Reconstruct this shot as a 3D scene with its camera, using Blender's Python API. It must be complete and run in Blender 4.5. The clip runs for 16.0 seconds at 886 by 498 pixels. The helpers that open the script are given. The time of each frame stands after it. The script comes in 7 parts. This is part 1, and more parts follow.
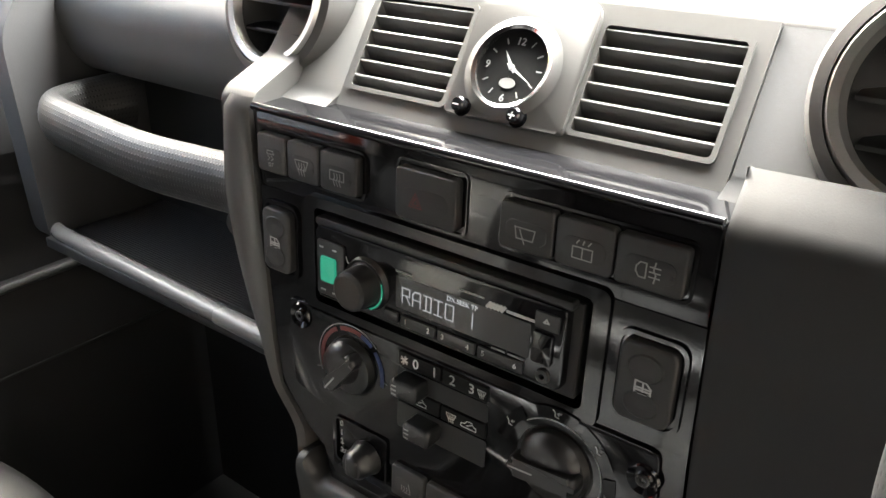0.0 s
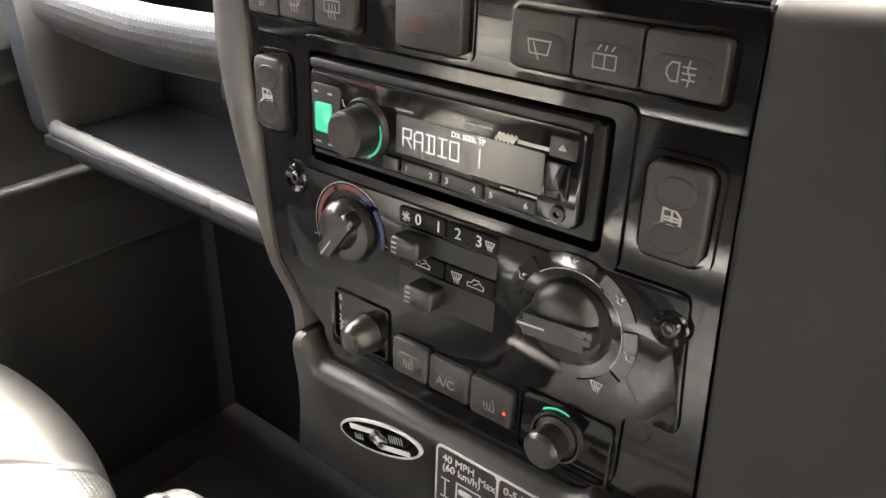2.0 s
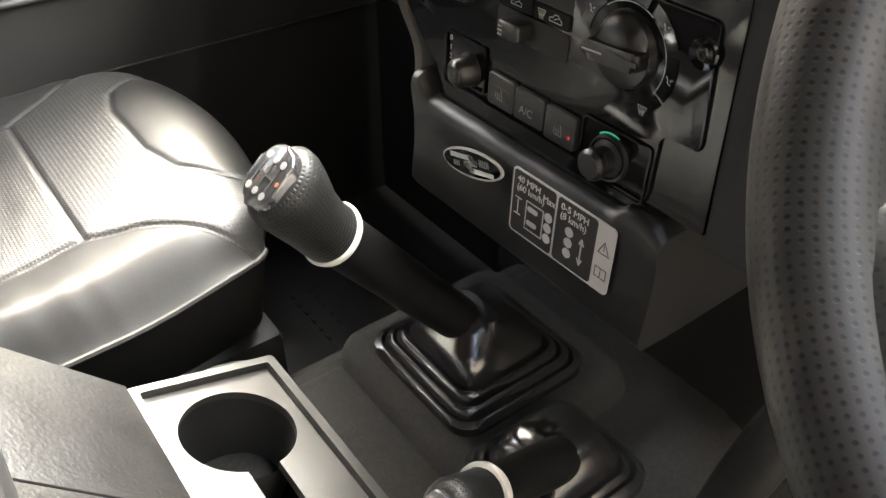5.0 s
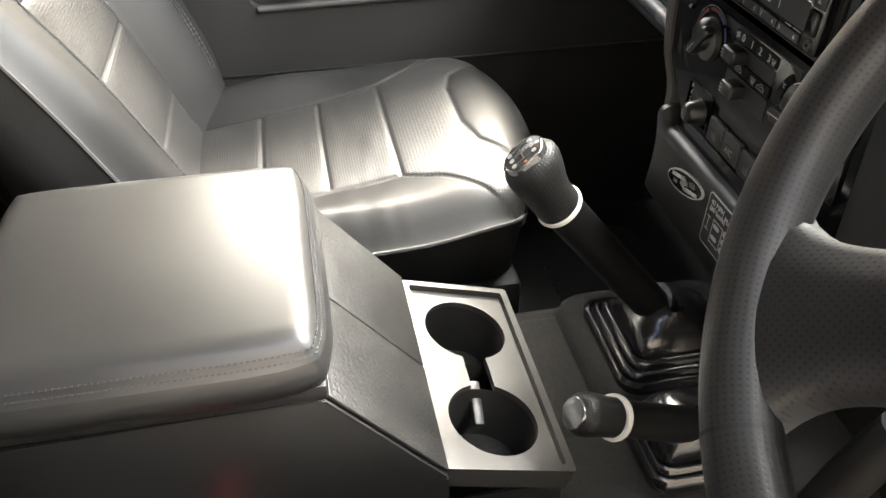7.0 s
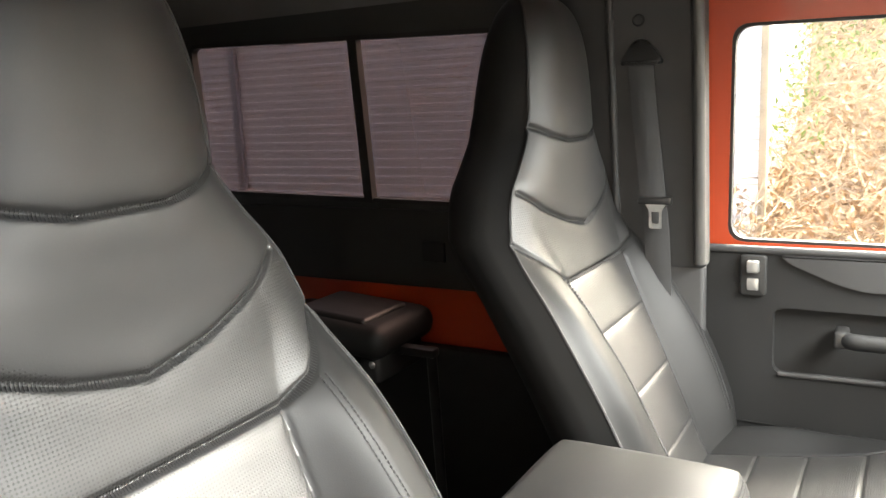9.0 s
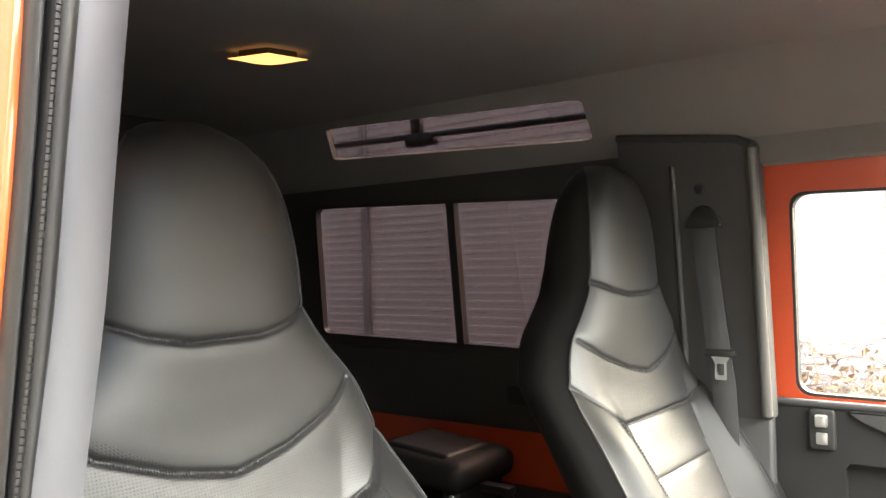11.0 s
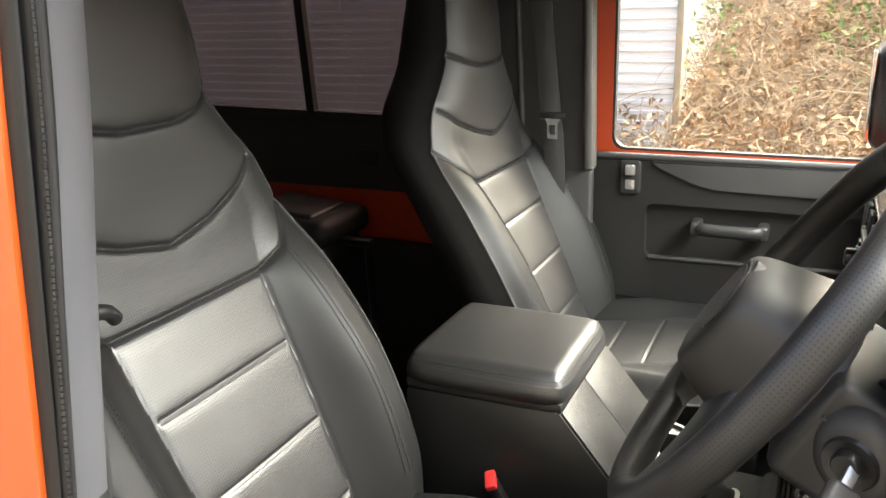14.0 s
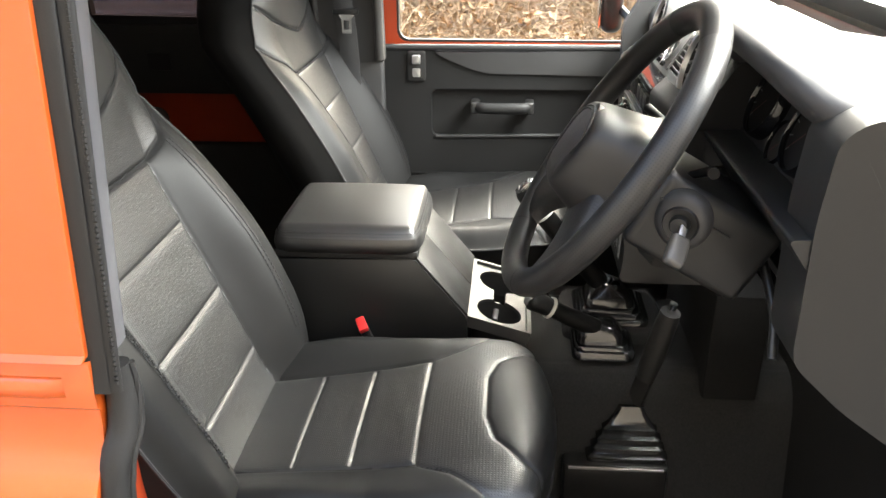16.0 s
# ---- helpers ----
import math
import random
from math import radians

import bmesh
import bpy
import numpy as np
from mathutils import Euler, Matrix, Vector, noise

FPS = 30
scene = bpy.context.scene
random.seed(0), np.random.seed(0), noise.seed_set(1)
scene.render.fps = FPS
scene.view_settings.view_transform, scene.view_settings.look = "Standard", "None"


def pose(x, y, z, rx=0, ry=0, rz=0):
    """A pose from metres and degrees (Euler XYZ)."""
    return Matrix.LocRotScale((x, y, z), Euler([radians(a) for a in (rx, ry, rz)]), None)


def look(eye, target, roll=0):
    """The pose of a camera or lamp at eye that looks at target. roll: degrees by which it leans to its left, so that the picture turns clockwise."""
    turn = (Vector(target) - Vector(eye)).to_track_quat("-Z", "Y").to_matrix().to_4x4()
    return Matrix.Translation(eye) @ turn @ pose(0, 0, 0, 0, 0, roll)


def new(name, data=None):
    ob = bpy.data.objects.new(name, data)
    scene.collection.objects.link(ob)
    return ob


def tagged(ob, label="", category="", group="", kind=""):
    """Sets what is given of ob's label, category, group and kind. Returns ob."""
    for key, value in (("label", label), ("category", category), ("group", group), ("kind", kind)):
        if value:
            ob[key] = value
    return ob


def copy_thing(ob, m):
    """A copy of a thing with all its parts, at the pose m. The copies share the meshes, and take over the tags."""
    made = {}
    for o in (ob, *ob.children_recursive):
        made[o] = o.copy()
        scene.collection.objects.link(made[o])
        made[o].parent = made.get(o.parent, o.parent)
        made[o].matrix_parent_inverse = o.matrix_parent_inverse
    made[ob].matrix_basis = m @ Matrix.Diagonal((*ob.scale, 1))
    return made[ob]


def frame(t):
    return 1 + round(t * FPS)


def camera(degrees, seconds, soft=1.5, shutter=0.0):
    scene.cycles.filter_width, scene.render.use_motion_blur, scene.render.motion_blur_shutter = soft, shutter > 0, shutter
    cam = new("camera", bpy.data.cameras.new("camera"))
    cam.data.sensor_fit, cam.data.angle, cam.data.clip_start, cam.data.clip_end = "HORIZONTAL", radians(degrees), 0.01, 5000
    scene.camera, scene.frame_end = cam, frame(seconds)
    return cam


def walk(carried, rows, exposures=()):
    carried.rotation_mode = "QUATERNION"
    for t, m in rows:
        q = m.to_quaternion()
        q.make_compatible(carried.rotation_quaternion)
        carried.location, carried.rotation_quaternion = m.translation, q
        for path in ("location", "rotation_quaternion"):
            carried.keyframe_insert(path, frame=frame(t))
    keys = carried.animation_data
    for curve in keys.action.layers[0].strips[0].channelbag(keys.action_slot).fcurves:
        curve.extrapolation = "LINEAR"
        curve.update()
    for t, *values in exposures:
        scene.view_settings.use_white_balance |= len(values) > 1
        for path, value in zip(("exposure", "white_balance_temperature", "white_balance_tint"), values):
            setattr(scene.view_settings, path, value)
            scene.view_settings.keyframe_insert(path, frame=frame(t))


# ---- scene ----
cam = camera(57.46, 16.0)
PATH = [
    (0, (0.2370, -0.3367, 1.4382), (-0.5822, 0.7533, 0.8131), 0.97),
    (0.5, (0.2336, -0.3282, 1.4128), (-0.5948, 0.7530, 0.7844), 0.78),
    (1, (0.2296, -0.3222, 1.3913), (-0.6041, 0.7507, 0.7558), 0.75),
    (1.5, (0.2340, -0.3152, 1.3761), (-0.6034, 0.7447, 0.7239), 0.62),
    (2, (0.2383, -0.3173, 1.3534), (-0.6015, 0.7235, 0.6741), 0.67),
    (2.5, (0.2673, -0.3170, 1.3439), (-0.5953, 0.6898, 0.6422), 0.92),
    (3, (0.2861, -0.3245, 1.3414), (-0.6056, 0.6364, 0.6123), 0.79),
    (3.5, (0.3000, -0.3438, 1.3306), (-0.6140, 0.5651, 0.5636), 0.84),
    (4, (0.3209, -0.3566, 1.3223), (-0.6034, 0.5029, 0.5117), 1.20),
    (4.2, (0.3285, -0.3549, 1.3195), (-0.6008, 0.4736, 0.4828), 0.85),
    (6.5, (0.4950, -0.3826, 1.4073), (-0.5756, 0.0471, 0.4485), 0.53),
    (7, (0.5722, -0.3861, 1.4407), (-0.5992, -0.1590, 0.5317), -0.31),
    (7.5, (0.6877, -0.3509, 1.4807), (-0.5874, -0.3927, 0.6919), -2.11),
    (8, (0.8213, -0.3009, 1.5132), (-0.5009, -0.6242, 0.8828), -2.44),
    (8.5, (0.8772, -0.2508, 1.5345), (-0.4372, -0.8148, 1.0827), -2.65),
    (9, (0.9383, -0.2274, 1.5370), (-0.3350, -0.9705, 1.2603), -2.68),
    (9.5, (1.0040, -0.1423, 1.5447), (-0.2022, -1.0220, 1.3990), -2.63),
    (9.7, (1.0354, -0.1159, 1.5462), (-0.1568, -1.0209, 1.4473), -2.46),
    (11.8, (1.0408, -0.0418, 1.5402), (-0.1293, -0.9803, 1.5592), -1.65),
    (12, (1.0477, -0.0415, 1.5476), (-0.1337, -0.9655, 1.5256), -1.78),
    (12.5, (1.0712, -0.0354, 1.5710), (-0.1438, -0.9035, 1.4281), -1.83),
    (13, (1.0872, -0.0415, 1.5792), (-0.1595, -0.8310, 1.3103), -1.93),
    (13.5, (1.1590, -0.0646, 1.5900), (-0.1189, -0.7610, 1.2267), -1.81),
    (14, (1.2194, -0.0660, 1.5963), (-0.0708, -0.6869, 1.1491), -1.87),
    (14.5, (1.2764, -0.0893, 1.5852), (-0.0257, -0.6192, 1.0620), -1.54),
    (15, (1.3499, -0.1220, 1.5789), (0.0370, -0.5581, 0.9992), -1.32),
    (15.5, (1.4336, -0.1536, 1.5907), (0.0967, -0.4516, 0.9792), -1.40),
    (16, (1.5020, -0.2274, 1.6114), (0.1382, -0.3439, 0.9977), -0.57),
]
EXPOSURES = [(0, 4.5, 6400, 7), (1, 5.15, 6500, 8), (2.5, 5.9, 6800, 9), (3.5, 5.5, 6800, 8), (4, 5.15, 6700, 7), (6.5, 4.05, 6500, 7), (7.5, 4.25, 6500, 7), (8.5, 4.1, 6500, 6), (9.5, 4.35, 6600, 5), (12, 4.15, 6700, 4), (13, 3.8, 6800, 4), (14, 3.45, 6600, 4), (16, 3.55, 6400, 5)]
walk(cam, [(t, look(eye, target, roll)) for t, eye, target, roll in PATH], EXPOSURES)

# ---- world and light ----
SUN_EL, SUN_AZ = 44.0, -58.0          # degrees; azimuth from +y towards +x
world = bpy.data.worlds.new("world")
scene.world = world
world.use_nodes = True
wn = world.node_tree
sky = wn.nodes.new("ShaderNodeTexSky")
sky.sky_type = "NISHITA"
sky.sun_disc = False
sky.sun_elevation, sky.sun_rotation = radians(SUN_EL), radians(SUN_AZ)
sky.dust_density, sky.air_density, sky.ozone_density = 9.0, 1.0, 0.4
wn.nodes["Background"].inputs["Strength"].default_value = 0.15
wn.links.new(sky.outputs[0], wn.nodes["Background"].inputs["Color"])
sun_data = bpy.data.lights.new("sun", "SUN")
sun_data.energy, sun_data.angle, sun_data.color = 1.4, radians(24), (1.0, 0.95, 0.88)
sun = new("sun", sun_data)
sun_dir = Vector((math.sin(radians(SUN_AZ)) * math.cos(radians(SUN_EL)), math.cos(radians(SUN_AZ)) * math.cos(radians(SUN_EL)), math.sin(radians(SUN_EL))))
sun.matrix_world = look(sun_dir * 20, (0, 0, 0))


# the sky's light in the windscreen and in the open driver's doorway
for nm, eye, target, sx, sy, watts in (("screen_light", (0.0, 0.33, 1.72), (0.0, 0.03, 1.17), 1.25, 0.36, 5.0), ("door_light", (0.86, -0.28, 1.42), (0.10, 0.15, 1.10), 0.55, 0.70, 0.02)):
    ld = bpy.data.lights.new(nm, "AREA")
    ld.shape, ld.size, ld.size_y, ld.energy, ld.color = "RECTANGLE", sx, sy, watts, (1.0, 0.97, 0.93)
    ld.spread = radians(110 if nm == "screen_light" else 110)
    new(nm, ld).matrix_world = look(eye, target)

# ---- materials ----
def nodes_of(name):
    m = bpy.data.materials.new(name)
    m.use_nodes = True
    t = m.node_tree
    return m, t, t.nodes["Principled BSDF"]


def link(t, a, b):
    t.links.new(a, b)


def math_node(t, op, a, b=None, c=None):
    n = t.nodes.new("ShaderNodeMath")
    n.operation = op
    for i, v in enumerate((a, b, c)):
        if v is None:
            continue
        if isinstance(v, (int, float)):
            n.inputs[i].default_value = v
        else:
            link(t, v, n.inputs[i])
    return n.outputs[0]


def surface(name, col, rough=0.5, metal=0.0, grain=0.0, size=900.0, var=0.12, coarse=9.0, col2=None, coat=0.0, spec=0.5, sheen=0.0, rvar=0.1, dist=0.0006):
    """A procedural surface: colour varied at two scales, roughness wear and a fine bump of the given grains per metre."""
    m, t, b = nodes_of(name)
    tc = t.nodes.new("ShaderNodeTexCoord").outputs["Object"]
    big = t.nodes.new("ShaderNodeTexNoise")
    big.inputs["Scale"].default_value, big.inputs["Detail"].default_value = coarse, 6
    link(t, tc, big.inputs["Vector"])
    fine = t.nodes.new("ShaderNodeTexNoise")
    fine.inputs["Scale"].default_value, fine.inputs["Detail"].default_value = size, 3
    link(t, tc, fine.inputs["Vector"])
    mixv = math_node(t, "ADD", math_node(t, "MULTIPLY", big.outputs["Fac"], 0.7), math_node(t, "MULTIPLY", fine.outputs["Fac"], 0.3))
    ramp = t.nodes.new("ShaderNodeValToRGB")
    ramp.color_ramp.elements[0].position, ramp.color_ramp.elements[1].position = 0.3, 0.7
    a = col2 or tuple(c * (1 - var) for c in col)
    ramp.color_ramp.elements[0].color = (*a, 1)
    ramp.color_ramp.elements[1].color = (*[min(1, c * (1 + var)) for c in col], 1)
    link(t, mixv, ramp.inputs["Fac"])
    link(t, ramp.outputs["Color"], b.inputs["Base Color"])
    r = math_node(t, "ADD", math_node(t, "MULTIPLY", big.outputs["Fac"], 2 * rvar), rough - rvar)
    link(t, r, b.inputs["Roughness"])
    b.inputs["Metallic"].default_value = metal
    b.inputs["Specular IOR Level"].default_value = spec
    b.inputs["Coat Weight"].default_value = coat
    b.inputs["Coat Roughness"].default_value = 0.04
    if sheen:
        b.inputs["Sheen Weight"].default_value = sheen
        b.inputs["Sheen Roughness"].default_value = 0.5
    if grain:
        bump = t.nodes.new("ShaderNodeBump")
        bump.inputs["Strength"].default_value, bump.inputs["Distance"].default_value = grain, dist
        link(t, fine.outputs["Fac"], bump.inputs["Height"])
        link(t, bump.outputs["Normal"], b.inputs["Normal"])
    return m


def dotted(name, col, rough, pitch, deep=0.4, dark=0.75, hole=0.55, diagonal=True, spec=0.5):
    """Leather with small punched dots on a grid of the given pitch, laid along the surface by its UV in metres."""
    m, t, b = nodes_of(name)
    uv = t.nodes.new("ShaderNodeTexCoord").outputs["UV"]
    sep = t.nodes.new("ShaderNodeSeparateXYZ")
    link(t, uv, sep.inputs[0])
    k = 2 * math.pi / pitch
    if diagonal:
        u = math_node(t, "ADD", sep.outputs[0], sep.outputs[1])
        v = math_node(t, "SUBTRACT", sep.outputs[0], sep.outputs[1])
        k *= 0.7071
    else:
        u, v = sep.outputs[0], sep.outputs[1]
    su = math_node(t, "SINE", math_node(t, "MULTIPLY", u, k))
    sv = math_node(t, "SINE", math_node(t, "MULTIPLY", v, k))
    d = math_node(t, "MULTIPLY", su, sv)
    mr = t.nodes.new("ShaderNodeMapRange")
    mr.inputs["From Min"].default_value, mr.inputs["From Max"].default_value = hole - 0.25, hole + 0.25
    link(t, d, mr.inputs["Value"])
    tc = t.nodes.new("ShaderNodeTexCoord").outputs["Object"]
    fine = t.nodes.new("ShaderNodeTexNoise")
    fine.inputs["Scale"].default_value, fine.inputs["Detail"].default_value = 700, 3
    link(t, tc, fine.inputs["Vector"])
    big = t.nodes.new("ShaderNodeTexNoise")
    big.inputs["Scale"].default_value, big.inputs["Detail"].default_value = 14, 5
    link(t, tc, big.inputs["Vector"])
    mix = t.nodes.new("ShaderNodeMix")
    mix.data_type = "RGBA"
    mix.inputs["A"].default_value = (*col, 1)
    mix.inputs["B"].default_value = (*[c * (1 - dark) for c in col], 1)
    link(t, mr.outputs["Result"], mix.inputs["Factor"])
    link(t, mix.outputs["Result"], b.inputs["Base Color"])
    link(t, math_node(t, "ADD", math_node(t, "MULTIPLY", big.outputs["Fac"], 0.16), rough - 0.08), b.inputs["Roughness"])
    h = math_node(t, "SUBTRACT", math_node(t, "MULTIPLY", fine.outputs["Fac"], 0.10), mr.outputs["Result"])
    bump = t.nodes.new("ShaderNodeBump")
    bump.inputs["Strength"].default_value, bump.inputs["Distance"].default_value = deep, 0.0008
    link(t, h, bump.inputs["Height"])
    link(t, bump.outputs["Normal"], b.inputs["Normal"])
    b.inputs["Specular IOR Level"].default_value = spec
    return m


def glowing(name, col, strength, base=(0.02, 0.02, 0.02)):
    m, t, b = nodes_of(name)
    b.inputs["Base Color"].default_value = (*base, 1)
    b.inputs["Emission Color"].default_value = (*col, 1)
    b.inputs["Emission Strength"].default_value = strength
    b.inputs["Roughness"].default_value = 0.3
    return m


def glass(name, tint, rough=0.0):
    """Thin glass: the tint lets that share of light through, with a faint mirror gloss."""
    m = bpy.data.materials.new(name)
    m.use_nodes = True
    t = m.node_tree
    t.nodes.clear()
    out = t.nodes.new("ShaderNodeOutputMaterial")
    tr, gl, mx = (t.nodes.new(n) for n in ("ShaderNodeBsdfTransparent", "ShaderNodeBsdfGlossy", "ShaderNodeMixShader"))
    tr.inputs["Color"].default_value = (*tint, 1)
    gl.inputs["Roughness"].default_value = rough
    mx.inputs[0].default_value = 0.05
    link(t, tr.outputs[0], mx.inputs[1])
    link(t, gl.outputs[0], mx.inputs[2])
    link(t, mx.outputs[0], out.inputs["Surface"])
    return m


M_LEATHER = surface("black leather", (0.010, 0.0100, 0.0100), 0.44, grain=0.2, size=650, var=0.15, coarse=7, spec=0.3, dist=0.0005)
M_ARMREST = surface("armrest leather", (0.015, 0.0148, 0.0145), 0.35, grain=0.12, size=650, var=0.2, coarse=6, spec=1.0, dist=0.0004)
M_LEATHER_DK = surface("seat back leather", (0.008, 0.008, 0.008), 0.6, grain=0.3, size=650, var=0.15, spec=0.25)
M_SOFT = surface("soft headrest leather", (0.017, 0.0167, 0.0165), 0.50, grain=0.2, size=650, var=0.12, coarse=6, spec=0.5, dist=0.0005)
M_PERF = dotted("perforated leather", (0.018, 0.0178, 0.0176), 0.37, 0.0056, deep=0.32, dark=0.75, hole=0.5, spec=0.78)
M_PERFSOFT = dotted("soft perforated leather", (0.016, 0.0157, 0.0154), 0.48, 0.0056, deep=0.32, dark=0.75, hole=0.5, spec=0.5)
M_STITCH = surface("stitching thread", (0.014, 0.014, 0.015), 0.7, grain=0.3, size=2000)
M_PLASTIC = surface("grained black plastic", (0.013, 0.0130, 0.0128), 0.42, grain=0.2, size=1100, var=0.12, dist=0.0005)
M_GREY = surface("soft-grained grey plastic", (0.056, 0.0545, 0.052), 0.40, grain=0.12, size=900, var=0.1, dist=0.0005)
M_FRAME = surface("satin grey moulding", (0.075, 0.073, 0.070), 0.4, var=0.05, grain=0.03, size=1500)
M_SWITCH = surface("matt switch plastic", (0.017, 0.0168, 0.0165), 0.5, grain=0.25, size=1500, var=0.08)
M_GLOSS = surface("piano black", (0.005, 0.005, 0.0055), 0.07, var=0.1, rvar=0.03, coat=0.0, spec=0.4)
M_SATIN = surface("satin black moulding", (0.012, 0.012, 0.012), 0.32, grain=0.2, size=1500)
M_RUBBER = surface("black rubber", (0.014, 0.014, 0.014), 0.55, grain=0.3, size=500, var=0.2)
M_BOOT = surface("lever boot rubber", (0.011, 0.011, 0.0115), 0.20, grain=0.04, size=400, var=0.15, spec=1.0)
M_CARPET = surface("black carpet", (0.014, 0.0138, 0.0136), 0.97, grain=1.0, size=1300, var=0.8, coarse=260, dist=0.003)
M_HEAD = surface("charcoal headlining", (0.120, 0.117, 0.115), 0.95, grain=0.6, size=600, var=0.12, coarse=4, dist=0.001)
M_TRIM = surface("dark vinyl trim", (0.029, 0.029, 0.0295), 0.55, grain=0.22, size=800, var=0.12, dist=0.0006)
# darker copy of the carpet that carries the footwell's shade in its colour
M_CARPET_SHADE = surface("shaded black carpet", (0.009, 0.009, 0.009), 0.95, grain=0.8, size=1300, var=0.5, coarse=200, spec=0.2, dist=0.002)
M_BOLSTER = surface("bolster leather", (0.010, 0.0100, 0.0100), 0.48, grain=0.2, size=650, var=0.15, coarse=7, spec=0.2, dist=0.0005)
M_CARD = surface("black door card vinyl", (0.011, 0.011, 0.0112), 0.6, grain=0.25, size=800, var=0.12, spec=0.35, dist=0.0006)
M_DARK = surface("black steel", (0.010, 0.010, 0.010), 0.6, grain=0.2, size=200, var=0.3)
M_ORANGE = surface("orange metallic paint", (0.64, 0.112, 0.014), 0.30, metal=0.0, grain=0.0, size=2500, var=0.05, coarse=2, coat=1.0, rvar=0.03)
# the body orange again, with the cabin's shade put into its colour
M_ORANGE_SHADE = surface("shaded orange paint", (0.36, 0.045, 0.012), 0.4, size=800, var=0.1, coarse=5, coat=0.3)
M_ALU = surface("grey metal trim", (0.10, 0.10, 0.108), 0.5, metal=0.1, grain=0.1, size=700, var=0.05)
M_CHROME = surface("polished chrome", (0.75, 0.75, 0.74), 0.12, metal=1.0, var=0.04, rvar=0.04)
M_SILVER = surface("satin silver", (0.5, 0.5, 0.49), 0.32, metal=0.85, var=0.05, rvar=0.05)
M_WHITE = surface("white print", (0.45, 0.45, 0.44), 0.5, var=0.05)
M_DIM = surface("grey print", (0.23, 0.23, 0.225), 0.5, var=0.05)
M_RED = surface("red plastic", (0.55, 0.03, 0.03), 0.35, var=0.08)
M_REDPRINT = surface("red print", (0.10, 0.014, 0.012), 0.5, var=0.05)
M_BLUEPRINT = surface("blue print", (0.015, 0.03, 0.10), 0.5, var=0.05)
M_TRAY = surface("grey tray plastic", (0.030, 0.029, 0.0275), 0.38, grain=0.25, size=1200, var=0.06)
M_GREEN = glowing("green key light", (0.05, 0.55, 0.33), 0.022, (0.01, 0.12, 0.07))
M_DIAL = surface("matt black dial", (0.005, 0.005, 0.005), 0.55, spec=0.14, var=0.05)
M_LCD = surface("display glass", (0.042, 0.043, 0.044), 0.18, var=0.05, rvar=0.03)
M_LCDTEXT = glowing("display text", (0.85, 0.87, 0.9), 0.022)
M_LED = glowing("red lamp", (1.0, 0.05, 0.03), 0.04)
M_GLINT = glowing("amber glint glow", (1.0, 0.25, 0.03), 0.04)
M_BULB = glowing("warm lamp lens", (1.0, 0.42, 0.11), 0.17)
M_TINT = glass("tinted glass", (0.24, 0.205, 0.20))
M_CLEAR = glass("clear glass", (0.93, 0.95, 0.94))
M_SHED = surface("pale corrugated steel", (0.86, 0.80, 0.75), 0.6, grain=0.1, size=60, var=0.1, coarse=1.2)
M_WOODPOST = surface("weathered post", (0.42, 0.33, 0.22), 0.8, grain=0.3, size=90, var=0.2)
M_SOIL = surface("leaf litter", (0.29, 0.19, 0.115), 0.95, grain=0.8, size=26, var=0.5, coarse=3.0, dist=0.03)
M_TARMAC = surface("wet tarmac", (0.06, 0.06, 0.06), 0.8, grain=0.6, size=120, var=0.2, dist=0.004)
M_TWIG = surface("dry bramble stems", (0.33, 0.245, 0.155), 0.85, size=30, var=0.35)
M_LEAFDRY = surface("dead leaves", (0.34, 0.215, 0.115), 0.8, size=20, var=0.4)
M_LEAF = surface("bramble leaves", (0.15, 0.20, 0.045), 0.55, size=20, var=0.4)


# ---- mesh helpers ----
def mesh_object(name, bm, material, parent=None, label="", smooth=True, angle=40):
    me = bpy.data.meshes.new(name)
    bm.to_mesh(me)
    bm.free()
    for mm in (material if isinstance(material, (list, tuple)) else [material]):
        me.materials.append(mm)
    if smooth:
        me.shade_smooth()
        me.set_sharp_from_angle(angle=radians(angle))
    ob = new(name, me)
    if parent is not None:
        ob.parent = parent
    if label:
        ob["label"] = label
    return ob


def part(name, bm, material, parent, label="", smooth=True, angle=40):
    return mesh_object(name, bm, material, parent, label, smooth, angle)


def thing(name, label, category, m=None, group="", kind=""):
    ob = new(name)
    ob.empty_display_size = 0.05
    if m is not None:
        ob.matrix_world = m
    return tagged(ob, label, category, group, kind)


def add_box(bm, c, s, bevel=0.0, seg=2, rot=None):
    """A box of full size s at c, with rounded edges."""
    r = bmesh.ops.create_cube(bm, size=1.0)
    vs = r["verts"]
    for v in vs:
        v.co = Vector((v.co.x * s[0], v.co.y * s[1], v.co.z * s[2]))
    if bevel:
        es = list({e for v in vs for e in v.link_edges})
        out = bmesh.ops.bevel(bm, geom=es, offset=min(bevel, min(s) * 0.49), segments=seg, profile=0.5, affect="EDGES")
        vs = list({v for f in out["faces"] for v in f.verts} | {v for v in vs if v.is_valid})
    mt = Matrix.Translation(c) @ (rot.to_4x4() if rot is not None else Matrix.Identity(4))
    bmesh.ops.transform(bm, matrix=mt, verts=vs)
    return vs


def box(c, s, bevel=0.0, seg=2, rot=None):
    bm = bmesh.new()
    add_box(bm, c, s, bevel, seg, rot)
    return bm


